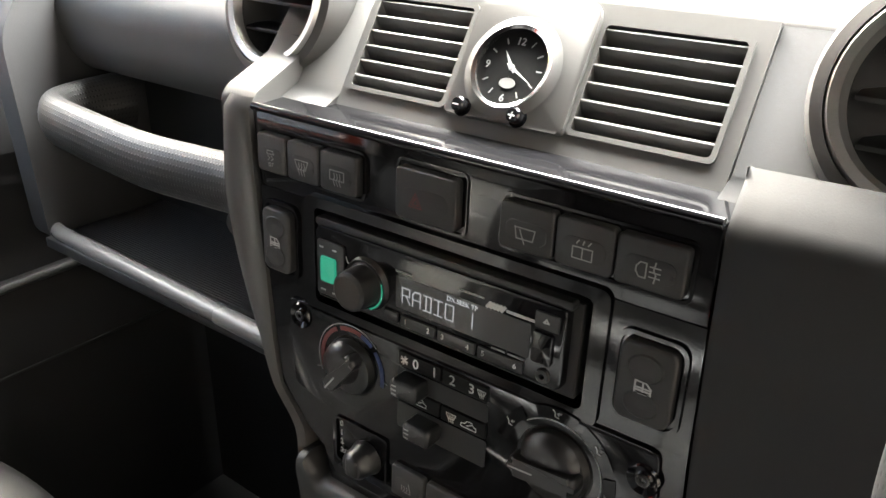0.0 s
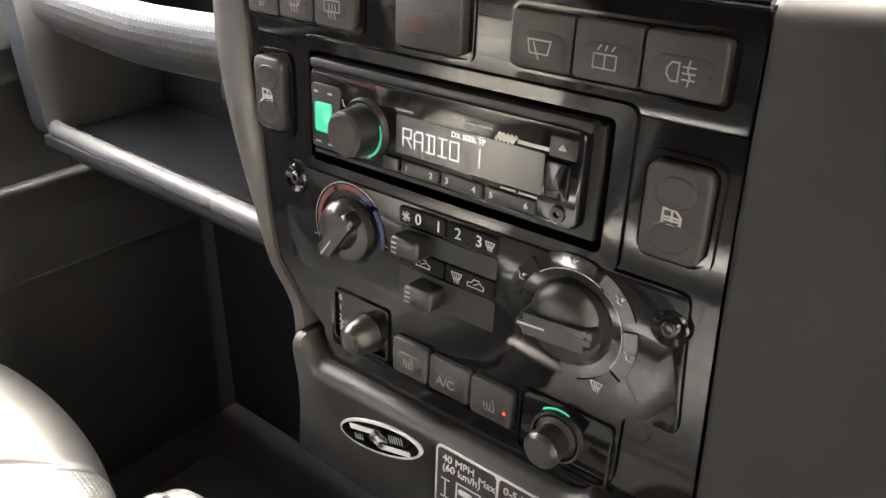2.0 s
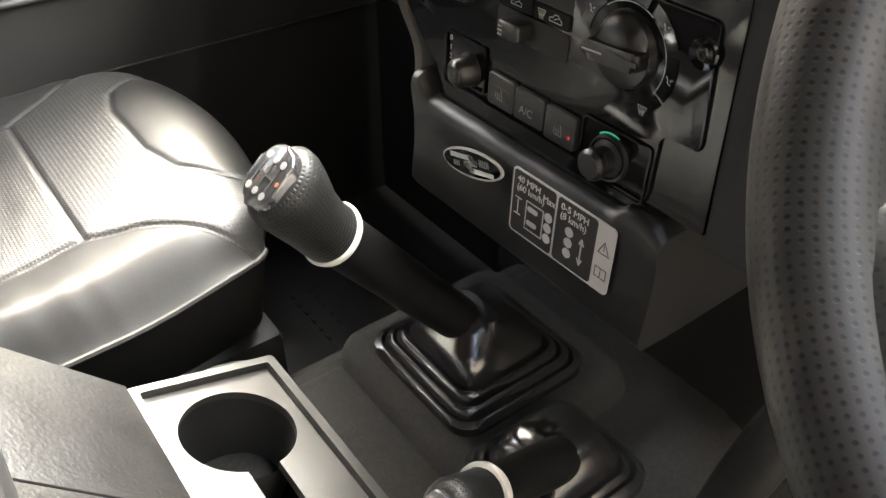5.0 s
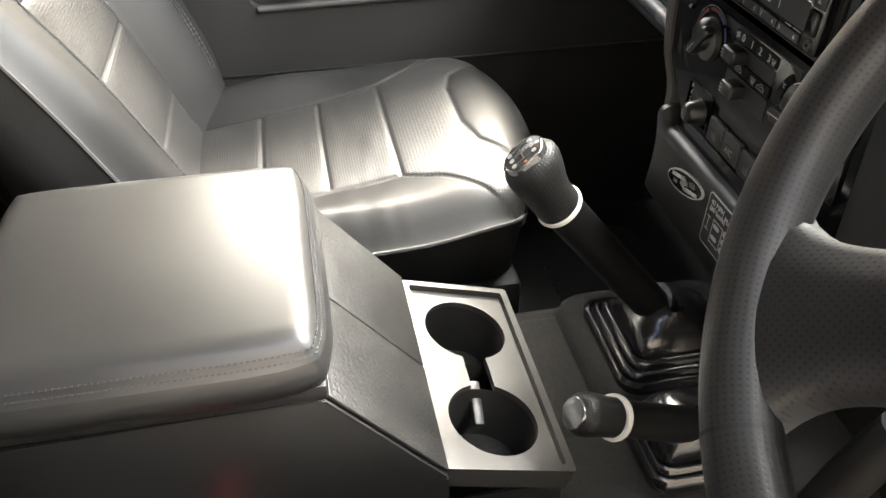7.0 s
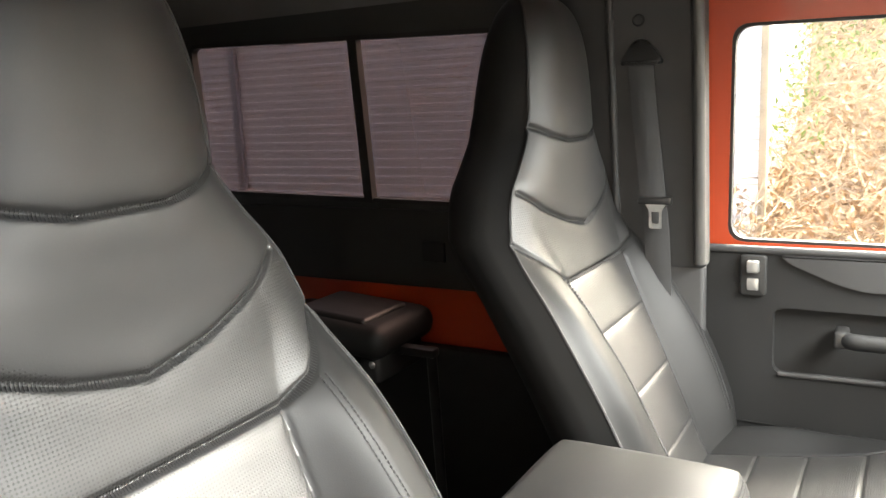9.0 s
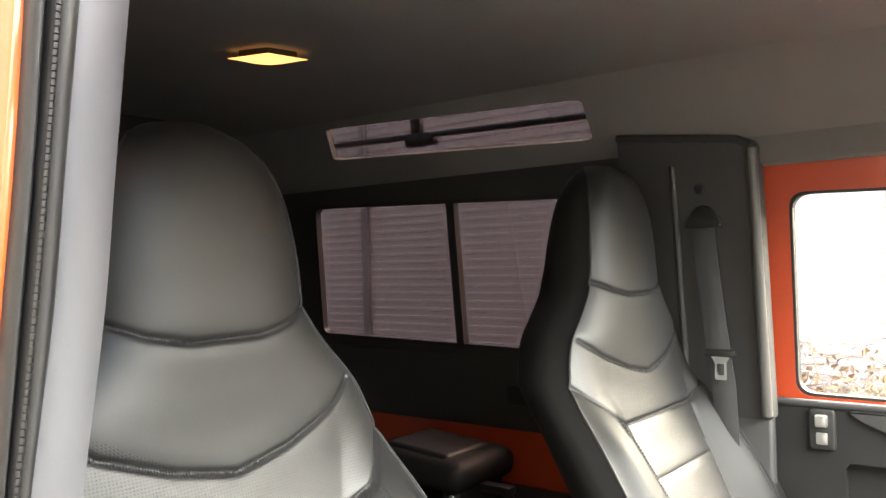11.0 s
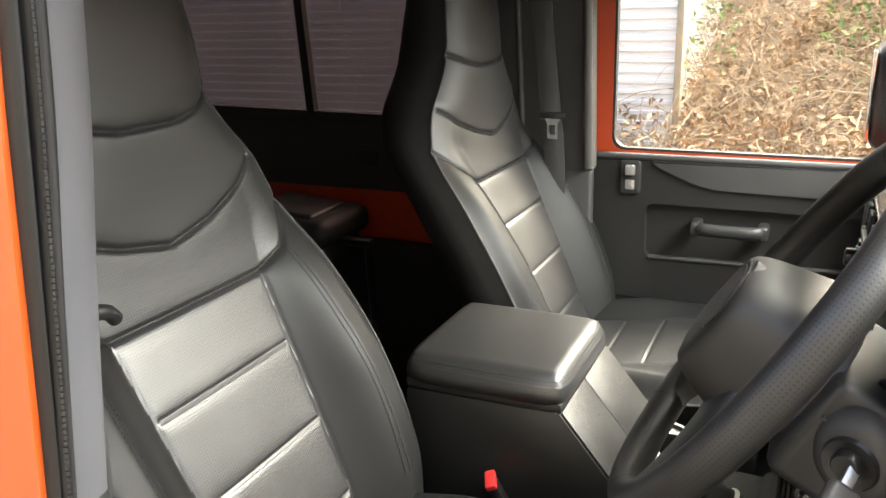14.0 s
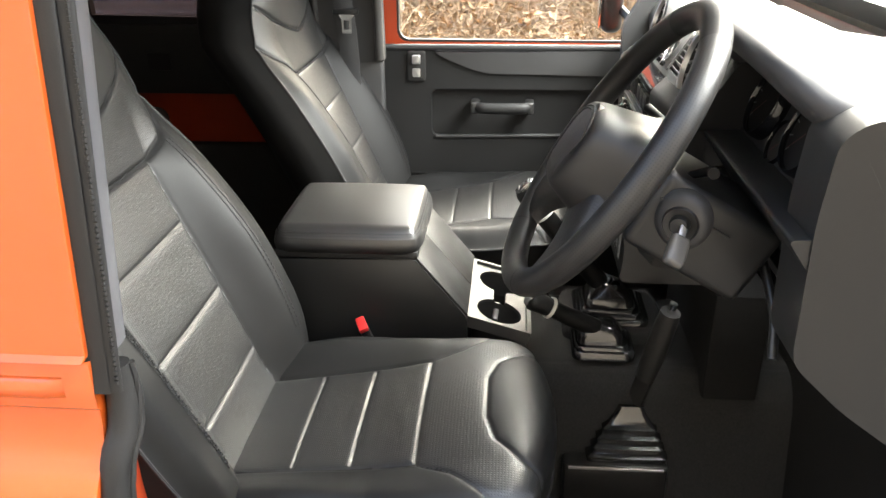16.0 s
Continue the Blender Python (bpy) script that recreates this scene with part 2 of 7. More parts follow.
def add_lathe(bm, prof, m, n=32, arc=(0, 360)):
    """Turns a profile of (radius, height) round the z axis of m."""
    full = abs(arc[1] - arc[0]) >= 360
    k = n if full else n + 1
    rings = []
    for i in range(k):
        a = radians(arc[0] + (arc[1] - arc[0]) * i / n)
        rings.append([bm.verts.new(m @ Vector((r * math.cos(a), r * math.sin(a), h))) for r, h in prof])
    for i in range(n):
        a, b = rings[i], rings[(i + 1) % k]
        for j in range(len(prof) - 1):
            try:
                bm.faces.new((a[j], b[j], b[j + 1], a[j + 1]))
            except ValueError:
                pass
    return bm


def lathe(prof, m=Matrix.Identity(4), n=32, arc=(0, 360)):
    bm = bmesh.new()
    add_lathe(bm, prof, m, n, arc)
    bmesh.ops.remove_doubles(bm, verts=bm.verts, dist=1e-6)
    bmesh.ops.recalc_face_normals(bm, faces=bm.faces)
    return bm


def catmull(pts, n):
    """n points evenly along a smooth curve through pts."""
    P = [Vector(p) for p in pts]
    P = [2 * P[0] - P[1]] + P + [2 * P[-1] - P[-2]]
    dense = []
    for i in range(1, len(P) - 2):
        for k in range(16):
            t = k / 16
            a, b, c, d = P[i - 1], P[i], P[i + 1], P[i + 2]
            dense.append(0.5 * (2 * b + (c - a) * t + (2 * a - 5 * b + 4 * c - d) * t * t + (3 * b - 3 * c + d - a) * t ** 3))
    dense.append(P[-2])
    L = [0.0]
    for a, b in zip(dense, dense[1:]):
        L.append(L[-1] + (b - a).length)
    out, j = [], 0
    for i in range(n):
        s = L[-1] * i / (n - 1)
        while j < len(L) - 2 and L[j + 1] < s:
            j += 1
        f = (s - L[j]) / max(L[j + 1] - L[j], 1e-9)
        out.append(dense[j].lerp(dense[j + 1], min(max(f, 0), 1)))
    return out


def add_tube(bm, pts, r, n=12, caps=True, flat=1.0, up=Vector((0, 0, 1))):
    """A tube through pts; r is a number or a function of 0..1 along it."""
    rings = []
    for i, p in enumerate(pts):
        d = (pts[min(i + 1, len(pts) - 1)] - pts[max(i - 1, 0)]).normalized()
        u = d.cross(up)
        if u.length < 1e-4:
            u = d.cross(Vector((0, 1, 0)))
        u.normalize()
        v = u.cross(d)
        rad = r(i / (len(pts) - 1)) if callable(r) else r
        rings.append([bm.verts.new(p + rad * (math.cos(2 * math.pi * k / n) * u + flat * math.sin(2 * math.pi * k / n) * v)) for k in range(n)])
    for a, b in zip(rings, rings[1:]):
        for k in range(n):
            bm.faces.new((a[k], a[(k + 1) % n], b[(k + 1) % n], b[k]))
    if caps:
        bm.faces.new(rings[0][::-1])
        bm.faces.new(rings[-1])
    return bm


def tube(pts, r, n=12, smooth_to=0, **kw):
    bm = bmesh.new()
    pts = catmull(pts, smooth_to) if smooth_to else [Vector(p) for p in pts]
    add_tube(bm, pts, r, n, **kw)
    return bm


def add_prism(bm, outline, d0, d1, bevel=0.0, m=Matrix.Identity(4), seg=2):
    """An outline of (x, y) points raised from d0 to d1 along z, its front edge rounded."""
    bot = [bm.verts.new((x, y, d0)) for x, y in outline]
    top = [bm.verts.new((x, y, d1)) for x, y in outline]
    n = len(outline)
    area = sum(outline[i][0] * outline[(i + 1) % n][1] - outline[(i + 1) % n][0] * outline[i][1] for i in range(n))
    if area < 0:
        bot.reverse(), top.reverse()
    f = bm.faces.new(top)
    fs = [f, bm.faces.new(bot[::-1])]
    for i in range(n):
        fs.append(bm.faces.new((bot[i], bot[(i + 1) % n], top[(i + 1) % n], top[i])))
    vs = set(bot + top)
    if bevel:
        out = bmesh.ops.bevel(bm, geom=list(f.edges), offset=bevel, segments=seg, profile=0.5, affect="EDGES")
        vs = {v for v in vs if v.is_valid} | {v for ff in out["faces"] for v in ff.verts}
    bmesh.ops.transform(bm, matrix=m, verts=list(vs))
    return bm


def prism(outline, d0, d1, bevel=0.0, m=Matrix.Identity(4), seg=2):
    bm = bmesh.new()
    return add_prism(bm, outline, d0, d1, bevel, m, seg)


def round_rect(x0, y0, x1, y1, r, n=4):
    out = []
    for cx, cy, a0 in ((x1 - r, y1 - r, 0), (x0 + r, y1 - r, 90), (x0 + r, y0 + r, 180), (x1 - r, y0 + r, 270)):
        for k in range(n + 1):
            a = radians(a0 + 90 * k / n)
            out.append((cx + r * math.cos(a), cy + r * math.sin(a)))
    return out


def round_poly(pts, r, n=4):
    """A polygon with its corners rounded by r."""
    out, k = [], len(pts)
    for i in range(k):
        p, a, b = Vector(pts[i]), Vector(pts[i - 1]), Vector(pts[(i + 1) % k])
        da, db = (a - p), (b - p)
        rr = min(r, da.length * 0.45, db.length * 0.45)
        s, e = p + da.normalized() * rr, p + db.normalized() * rr
        for j in range(n + 1):
            t = j / n
            q = s.lerp(p, t).lerp(p.lerp(e, t), t)
            out.append((q.x, q.y))
    return out


def add_frame(bm, outer, inner, d0, d1, m=Matrix.Identity(4)):
    """A plate with a hole: outlines of the same number of points."""
    rings = [[bm.verts.new(m @ Vector((x, y, d))) for x, y in o] for o, d in ((outer, d0), (outer, d1), (inner, d1), (inner, d0))]
    n = len(outer)
    for q in range(4):
        a, b = rings[q], rings[(q + 1) % 4]
        for i in range(n):
            bm.faces.new((a[i], a[(i + 1) % n], b[(i + 1) % n], b[i]))
    bmesh.ops.recalc_face_normals(bm, faces=bm.faces)
    return bm


def framed(outer, inner, d0, d1, m=Matrix.Identity(4)):
    return add_frame(bmesh.new(), outer, inner, d0, d1, m)


def letters(name, text, size, m, material, parent, label="", align="CENTER", depth=0.0002):
    cu = bpy.data.curves.new(name, "FONT")
    cu.body, cu.size, cu.extrude, cu.align_x, cu.align_y = text, size, depth, align, "CENTER"
    tmp = bpy.data.objects.new(name, cu)
    me = bpy.data.meshes.new_from_object(tmp)
    bpy.data.objects.remove(tmp)
    bpy.data.curves.remove(cu)
    me.materials.clear()
    me.materials.append(material)
    me.transform(m)
    ob = new(name, me)
    ob.parent = parent
    if label:
        ob["label"] = label
    return ob


def smoothstep(a, b, x):
    t = min(max((x - a) / (b - a), 0.0), 1.0)
    return t * t * (3 - 2 * t)


def spline1(pts, x):
    """Smooth interpolation through (x, y) pairs."""
    if x <= pts[0][0]:
        return pts[0][1]
    for i in range(len(pts) - 1):
        x0, y0 = pts[i]
        x1, y1 = pts[i + 1]
        if x <= x1:
            m0 = (y1 - pts[i - 1][1]) / (x1 - pts[i - 1][0]) if i else (y1 - y0) / (x1 - x0)
            m1 = (pts[i + 2][1] - y0) / (pts[i + 2][0] - x0) if i + 2 < len(pts) else (y1 - y0) / (x1 - x0)
            t, h = (x - x0) / (x1 - x0), x1 - x0
            return (2 * t ** 3 - 3 * t * t + 1) * y0 + (t ** 3 - 2 * t * t + t) * h * m0 + (-2 * t ** 3 + 3 * t * t) * y1 + (t ** 3 - t * t) * h * m1
    return pts[-1][1]


def seg_dist(p, a, b):
    ab, ap = (b[0] - a[0], b[1] - a[1]), (p[0] - a[0], p[1] - a[1])
    t = min(max((ap[0] * ab[0] + ap[1] * ab[1]) / (ab[0] ** 2 + ab[1] ** 2 + 1e-12), 0), 1)
    return math.hypot(ap[0] - t * ab[0], ap[1] - t * ab[1])


def line_dist(p, pts):
    return min(seg_dist(p, a, b) for a, b in zip(pts, pts[1:]))


def sheet_parts(S, us, vs, region, uv):
    """Splits a grid surface into one bmesh per region name; S(u, v) gives a point, region(u, v) a name, uv(u, v) metres."""
    P = [[Vector(S(u, v)) for u in us] for v in vs]
    nu, nv = len(us), len(vs)
    out = {}
    for j in range(len(vs) - 1):
        for i in range(len(us) - 1):
            r = region((us[i] + us[i + 1]) / 2, (vs[j] + vs[j + 1]) / 2)
            if r not in out:
                bm = bmesh.new()
                out[r] = (bm, {}, bm.loops.layers.uv.new("UVMap"), bm.verts.layers.float_vector.new("slope"))
            bm, seen, lay, slope = out[r]
            quad = []
            for a, b in ((i, j), (i + 1, j), (i + 1, j + 1), (i, j + 1)):
                if (a, b) not in seen:
                    seen[(a, b)] = bm.verts.new(P[b][a])
                    du = P[b][min(a + 1, nu - 1)] - P[b][max(a - 1, 0)]
                    dv = P[min(b + 1, nv - 1)][a] - P[max(b - 1, 0)][a]
                    seen[(a, b)][slope] = du.cross(dv).normalized()
                quad.append(((a, b), seen[(a, b)]))
            f = bm.faces.new([q[1] for q in quad])
            for lp, q in zip(f.loops, quad):
                lp[lay].uv = uv(us[q[0][0]], vs[q[0][1]])
    return {k: v[0] for k, v in out.items()}


def sheet_part(name, bm, material, parent, label=""):
    """A piece of a split surface, shaded with the whole surface's own normals so that its seams run smoothly."""
    ob = part(name, bm, material, parent, label, angle=180)
    me = ob.data
    nrm = [tuple(d.vector) for d in me.attributes["slope"].data]
    me.attributes.remove(me.attributes["slope"])
    me.normals_split_custom_set_from_vertices(nrm)
    return ob


# ---- the large structure: ground, outdoors, body shell ----
def sheet_mesh(S, us, vs, flip=False):
    bm = bmesh.new()
    P = [[bm.verts.new(S(u, v)) for u in us] for v in vs]
    for j in range(len(vs) - 1):
        for i in range(len(us) - 1):
            q = (P[j][i], P[j][i + 1], P[j + 1][i + 1], P[j + 1][i])
            bm.faces.new(q[::-1] if flip else q)
    return bm


def linspace(a, b, n):
    return [a + (b - a) * i / (n - 1) for i in range(n)]


def ground_height(x, y):
    bank = smoothstep(-4.6, -9.0, x) * 1.0 if x < -4.6 else 0.0
    rise = smoothstep(-8.0, -16.0, x) * 7.0 if x < -8 else 0.0
    return (bank + rise) * (0.85 + 0.3 * noise.noise(Vector((x * 0.4, y * 0.4, 0)))) + (0.03 * noise.noise(Vector((x, y, 1))) if x < -4.6 else 0)


def geo(a, b, n, power=2.5):
    return [math.copysign(abs(t) ** power, t) * (b if t > 0 else -a) for t in linspace(-1, 1, n)]


bm = sheet_mesh(lambda u, v: (u, v, ground_height(u, v)), geo(-300, 300, 121), geo(-300, 300, 121))
ground = mesh_object("ground", bm, [M_TARMAC, M_SOIL])
for p in ground.data.polygons:
    p.material_index = 1 if p.center.x < -4.4 else 0
tagged(ground, "tarmac drive rising to a bank of leaf litter", "ground", kind="structure")

# an unseen wall, added to keep sky light off the driver's side
tagged(mesh_object("wall_east", box((3.9, -2.0, 2.4), (0.22, 15.0, 5.0), 0.01), surface("sky block render", (0.13, 0.122, 0.11), 0.9, grain=0.4, size=60, var=0.2, coarse=2, dist=0.004)), "plain unseen wall added to block sky light from the driver's side", "wall", kind="structure")

# the shed: a ribbed steel wall with upright cover strips
SHED_X, SHED_Y = -6.0, -1.28
shed = thing("shed", "long pale shed wall clad in ribbed steel sheet", "shed", pose(SHED_X, SHED_Y, 0))
rows, pitch = 51, 0.090
bm = bmesh.new()
prof = []
for r in range(rows):
    z0 = 0.05 + r * pitch
    prof += [(0.0, z0), (0.0, z0 + 0.044), (0.022, z0 + 0.052), (0.022, z0 + 0.082)]
v0 = [bm.verts.new((d, 0, z)) for d, z in prof]
v1 = [bm.verts.new((d, -16, z)) for d, z in prof]
for a, b, c, d in zip(v0, v1, v1[1:], v0[1:]):
    bm.faces.new((a, b, c, d))
part("cladding", bm, M_SHED, shed, smooth=False)
for y in (-5.58, -9.3):
    part("cover_strip", box((0.05, y, 2.35), (0.05, 0.09, 4.6), 0.008), surface("grey cover strip", (0.42, 0.40, 0.40), 0.6, var=0.1), shed, "grey upright cover strip")
part("corner_post", box((0.02, 0.03, 2.3), (0.10, 0.06, 4.6), 0.01), M_WOODPOST, shed, "weathered timber corner post")
part("wall", box((-2.0, -8.0, 2.3), (3.9, 15.9, 4.6), 0.0), M_SHED, shed)


def hedge(name, x0, x1, y0, y1, n_twig, n_leaf, seed):
    """A tangle of arching bramble stems with dead and green leaves."""
    rnd = random.Random(seed)
    bt, bl, bg = bmesh.new(), bmesh.new(), bmesh.new()
    for _ in range(n_twig):
        x, y = rnd.uniform(x0, x1), rnd.uniform(y0, y1)
        g = ground_height(x, y)
        L, a, lean = rnd.uniform(0.5, 1.9), rnd.uniform(0, 6.28), rnd.uniform(0.3, 1.3)
        h0 = rnd.uniform(-0.05, 2.6) * smoothstep(x1, x0, x) + rnd.uniform(0, 0.4)
        p = Vector((x, y, g + h0))
        d = Vector((math.cos(a) * lean, math.sin(a) * lean, rnd.uniform(-0.2, 1.0))).normalized()
        pts = [p]
        for k in range(5):
            d = (d + Vector((rnd.uniform(-0.35, 0.35), rnd.uniform(-0.35, 0.35), -0.22 + rnd.uniform(-0.25, 0.25)))).normalized()
            pts.append(pts[-1] + d * L / 5)
        r = rnd.uniform(0.002, 0.007)
        add_tube(bt, pts, lambda t: r * (1.1 - t), 3, caps=False)
    for k in range(n_leaf):
        x, y = rnd.uniform(x0, x1), rnd.uniform(y0, y1)
        g = ground_height(x, y)
        up = smoothstep(x1, x0, x)
        low = rnd.random() < 0.45
        z = g + (rnd.uniform(0.0, 0.06) if low else rnd.uniform(0.1, 3.4) * up + rnd.uniform(0, 0.5))
        s = rnd.uniform(0.02, 0.055)
        green = (not low) and (noise.noise(Vector((y * 0.9, z * 0.9, 3))) > -0.32 - 0.45 * smoothstep(0.9, 2.0, z - g)) and z > g + 0.6
        b = bg if green else bl
        m = pose(x, y, z, rnd.uniform(-70, 70), rnd.uniform(-70, 70), rnd.uniform(0, 360))
        vs = [b.verts.new(m @ Vector(c)) for c in ((-s, 0, 0), (0, -s * 0.5, s * 0.15), (s, 0, 0), (0, s * 0.5, s * 0.15))]
        b.faces.new(vs)
    ob = thing(name, "tangled bank of dry bramble stems, dead leaves and green ivy", "hedge", kind="stuff")
    for nm, b, mt in (("stems", bt, M_TWIG), ("dead_leaves", bl, M_LEAFDRY), ("green_leaves", bg, M_LEAF)):
        tagged(part(nm, b, mt, ob, smooth=False), kind="stuff")
    return ob


hedge("hedge", -12.0, -5.2, -2.4, 9.0, 6500, 70000, 4)

# roof, sides and floor of the vehicle
REAR_Y = -2.15


def pane_sheet(at, outline, holes, push):
    """A flat wall given by at(a, b), with holes cut through it, pushed out to a thickness."""
    bm = bmesh.new()
    edges = []
    for lp in [outline] + holes:
        vs = [bm.verts.new(at(a, b)) for a, b in lp]
        edges += [bm.edges.new((vs[i], vs[(i + 1) % len(vs)])) for i in range(len(vs))]
    bmesh.ops.triangle_fill(bm, use_beauty=True, use_dissolve=False, edges=edges)
    geom = bmesh.ops.extrude_face_region(bm, geom=list(bm.faces))
    vs = [g for g in geom["geom"] if isinstance(g, bmesh.types.BMVert)]
    bmesh.ops.translate(bm, vec=push, verts=vs)
    bmesh.ops.recalc_face_normals(bm, faces=bm.faces)
    return bm


def left_side(y, z):
    """The passenger door's window frame leans in above the waist."""
    return Vector((-0.757 + max(0.0, z - 1.2) * 0.09, y, z))


def rear_side(y, z):
    """The inner skin of the load bay leans in above the waist."""
    return Vector((-0.695 + max(0.0, z - 1.2) * 0.085, y, z))


win = round_poly([(-1.925, 1.302), (-0.83, 1.281), (-0.83, 1.672), (-1.912, 1.704)], 0.03)
bm = pane_sheet(rear_side, [(REAR_Y, 1.085), (-0.60, 1.085), (-0.60, 1.765), (REAR_Y, 1.765)], [win], (-0.023, 0, 0))
tagged(mesh_object("wall_left_rear", bm, M_TRIM, smooth=False), "dark vinyl-trimmed upper side of the load bay", "wall", kind="structure")
bm = pane_sheet(lambda y, z: Vector((-0.690, y, z)), [(REAR_Y, 0.50), (-0.60, 0.50), (-0.60, 1.10), (REAR_Y, 1.10)], [], (-0.03, 0, 0))
tagged(mesh_object("wall_left_tub", bm, M_ORANGE_SHADE, smooth=False), "bare orange painted inner tub side", "wall", kind="structure")
bm = box((-0.694, -1.365, 1.182), (0.030, 1.50, 0.190), 0.006)
tagged(mesh_object("trim_left", bm, M_TRIM), "dark vinyl trim strip below the side window", "trim", kind="structure")
bm = box((-0.672, -1.39, 0.725), (0.034, 1.50, 0.450), 0.008)
tagged(mesh_object("wheel_box", bm, M_DARK), "black wheel box along the load bay side", "wheel box", kind="structure")
bm = box((0, REAR_Y - 0.03, 1.25), (1.6, 0.05, 1.6), 0.0)
tagged(mesh_object("wall_rear", bm, M_TRIM), "dark trimmed tail end of the load bay", "wall", kind="structure")
bm = pane_sheet(lambda y, z: Vector((0.770 - max(0.0, z - 1.2) * 0.125, y, z)), [(REAR_Y, 0.50), (-0.68, 0.50), (-0.68, 1.82), (REAR_Y, 1.82)], [], (0.02, 0, 0))
tagged(mesh_object("wall_right_rear", bm, M_TRIM, smooth=False), "dark trimmed inner side behind the driver", "wall", kind="structure")


def roof_rise(y):
    return 0.006 * (-y - 1.0)


def light_panel(y, s):
    """The slanting strip between the side and the roof that holds the narrow roof lights; s runs 0 to 1 up it."""
    return Vector((-0.648 + 0.085 * s, y, 1.75 + 0.165 * s))


alp = round_poly([(-1.768, 0.47), (-0.931, 0.265), (-0.935, 0.80), (-1.755, 0.985)], 0.045, 6)
bm = pane_sheet(light_panel, [(REAR_Y, -0.03), (0.16, -0.03), (0.16, 1.12), (REAR_Y, 1.12)], [alp], (-0.019, 0, 0.0075))
tagged(mesh_object("ceiling_left", bm, M_HEAD, smooth=False), "charcoal headlining cove with a narrow roof light", "ceiling", kind="structure")
roof_prof = [(-0.560, 1.925), (-0.48, 1.945), (-0.28, 1.957), (0.0, 1.960), (0.3, 1.957), (0.53, 1.942), (0.60, 1.91), (0.64, 1.86), (0.67, 1.80)]
bm = bmesh.new()
ys = [REAR_Y - 0.04, -1.70, -1.06, -0.3, 0.12]
cols = [[bm.verts.new((x, y, z + roof_rise(y))) for x, z in roof_prof] for y in ys]
for j in range(len(ys) - 1):
    for i in range(len(roof_prof) - 1):
        bm.faces.new((cols[j][i], cols[j][i + 1], cols[j + 1][i + 1], cols[j + 1][i]))
g = bmesh.ops.extrude_face_region(bm, geom=list(bm.faces))
bmesh.ops.translate(bm, vec=(0, 0, 0.03), verts=[v for v in g["geom"] if isinstance(v, bmesh.types.BMVert)])
bmesh.ops.recalc_face_normals(bm, faces=bm.faces)
tagged(mesh_object("ceiling", bm, M_HEAD), "charcoal cloth headlining", "ceiling", kind="structure")
bm = box((-0.672, -0.10, 1.757), (0.06, 1.10, 0.105), 0.01)
tagged(mesh_object("trim_left_header", bm, M_HEAD), "charcoal header above the passenger door", "trim", kind="structure")

# floor, tunnel, seat box and bulkhead
bm = box((0, -0.88, 0.48), (1.56, 2.7, 0.04), 0)
tagged(mesh_object("floor", bm, M_CARPET), "black carpeted floor pan", "floor", kind="structure")
tun = [(-0.22, 0.50), (-0.195, 0.705), (-0.175, 0.745), (-0.145, 0.760), (0.13, 0.760), (0.16, 0.745), (0.185, 0.705), (0.22, 0.50)]
bm = bmesh.new()
a = [bm.verts.new((x, -0.62, z)) for x, z in tun]
b = [bm.verts.new((x, 0.325, z)) for x, z in tun]
for i in range(len(tun) - 1):
    bm.faces.new((a[i], b[i], b[i + 1], a[i + 1]))
bmesh.ops.bevel(bm, geom=list(bm.edges), offset=0.008, segments=2, affect="EDGES")
tagged(mesh_object("transmission_tunnel", bm, M_CARPET), "carpet-covered transmission tunnel between the seats", "tunnel", kind="structure")
bm = box((0, 0.335, 0.93), (1.5, 0.03, 0.86), 0)
tagged(mesh_object("bulkhead", bm, M_CARPET_SHADE), "black carpeted bulkhead ahead of the footwells, shade in its colour", "bulkhead", kind="structure")
for x, y in ((0.465, -0.47), (-0.46, -0.40)):
    tagged(mesh_object("seat_box", box((x, y, 0.620), (0.46, 0.56, 0.25), 0.012), M_DARK), "black steel seat box under a front seat", "seat box", kind="structure")


# ---- seats ----
FACE = [(0.76, -0.562), (0.84, -0.600), (0.92, -0.635), (1.0, -0.672), (1.1, -0.718), (1.225, -0.772), (1.315, -0.797), (1.40, -0.803), (1.475, -0.805), (1.6, -0.812), (1.66, -0.824), (1.69, -0.840), (1.712, -0.868)]
HALF = [(0.76, 0.21), (0.84, 0.248), (0.92, 0.276), (1.0, 0.287), (1.1, 0.289), (1.2, 0.281), (1.285, 0.262), (1.34, 0.244), (1.378, 0.224), (1.43, 0.176), (1.475, 0.145), (1.55, 0.135), (1.62, 0.121), (1.66, 0.106), (1.69, 0.083), (1.705, 0.058), (1.712, 0.038)]
BOL = [(0.76, 0.020), (0.84, 0.045), (0.92, 0.062), (1.05, 0.066), (1.12, 0.058), (1.2, 0.040), (1.285, 0.010), (1.34, 0.002), (1.4, 0.0), (1.712, 0.0)]
DEEP = [(0.76, 0.15), (0.9, 0.16), (1.1, 0.16), (1.3, 0.15), (1.45, 0.135), (1.6, 0.105), (1.68, 0.065), (1.712, 0.02)]
CORNER, TIP = (0.142, 1.222), (0.275, 1.318)
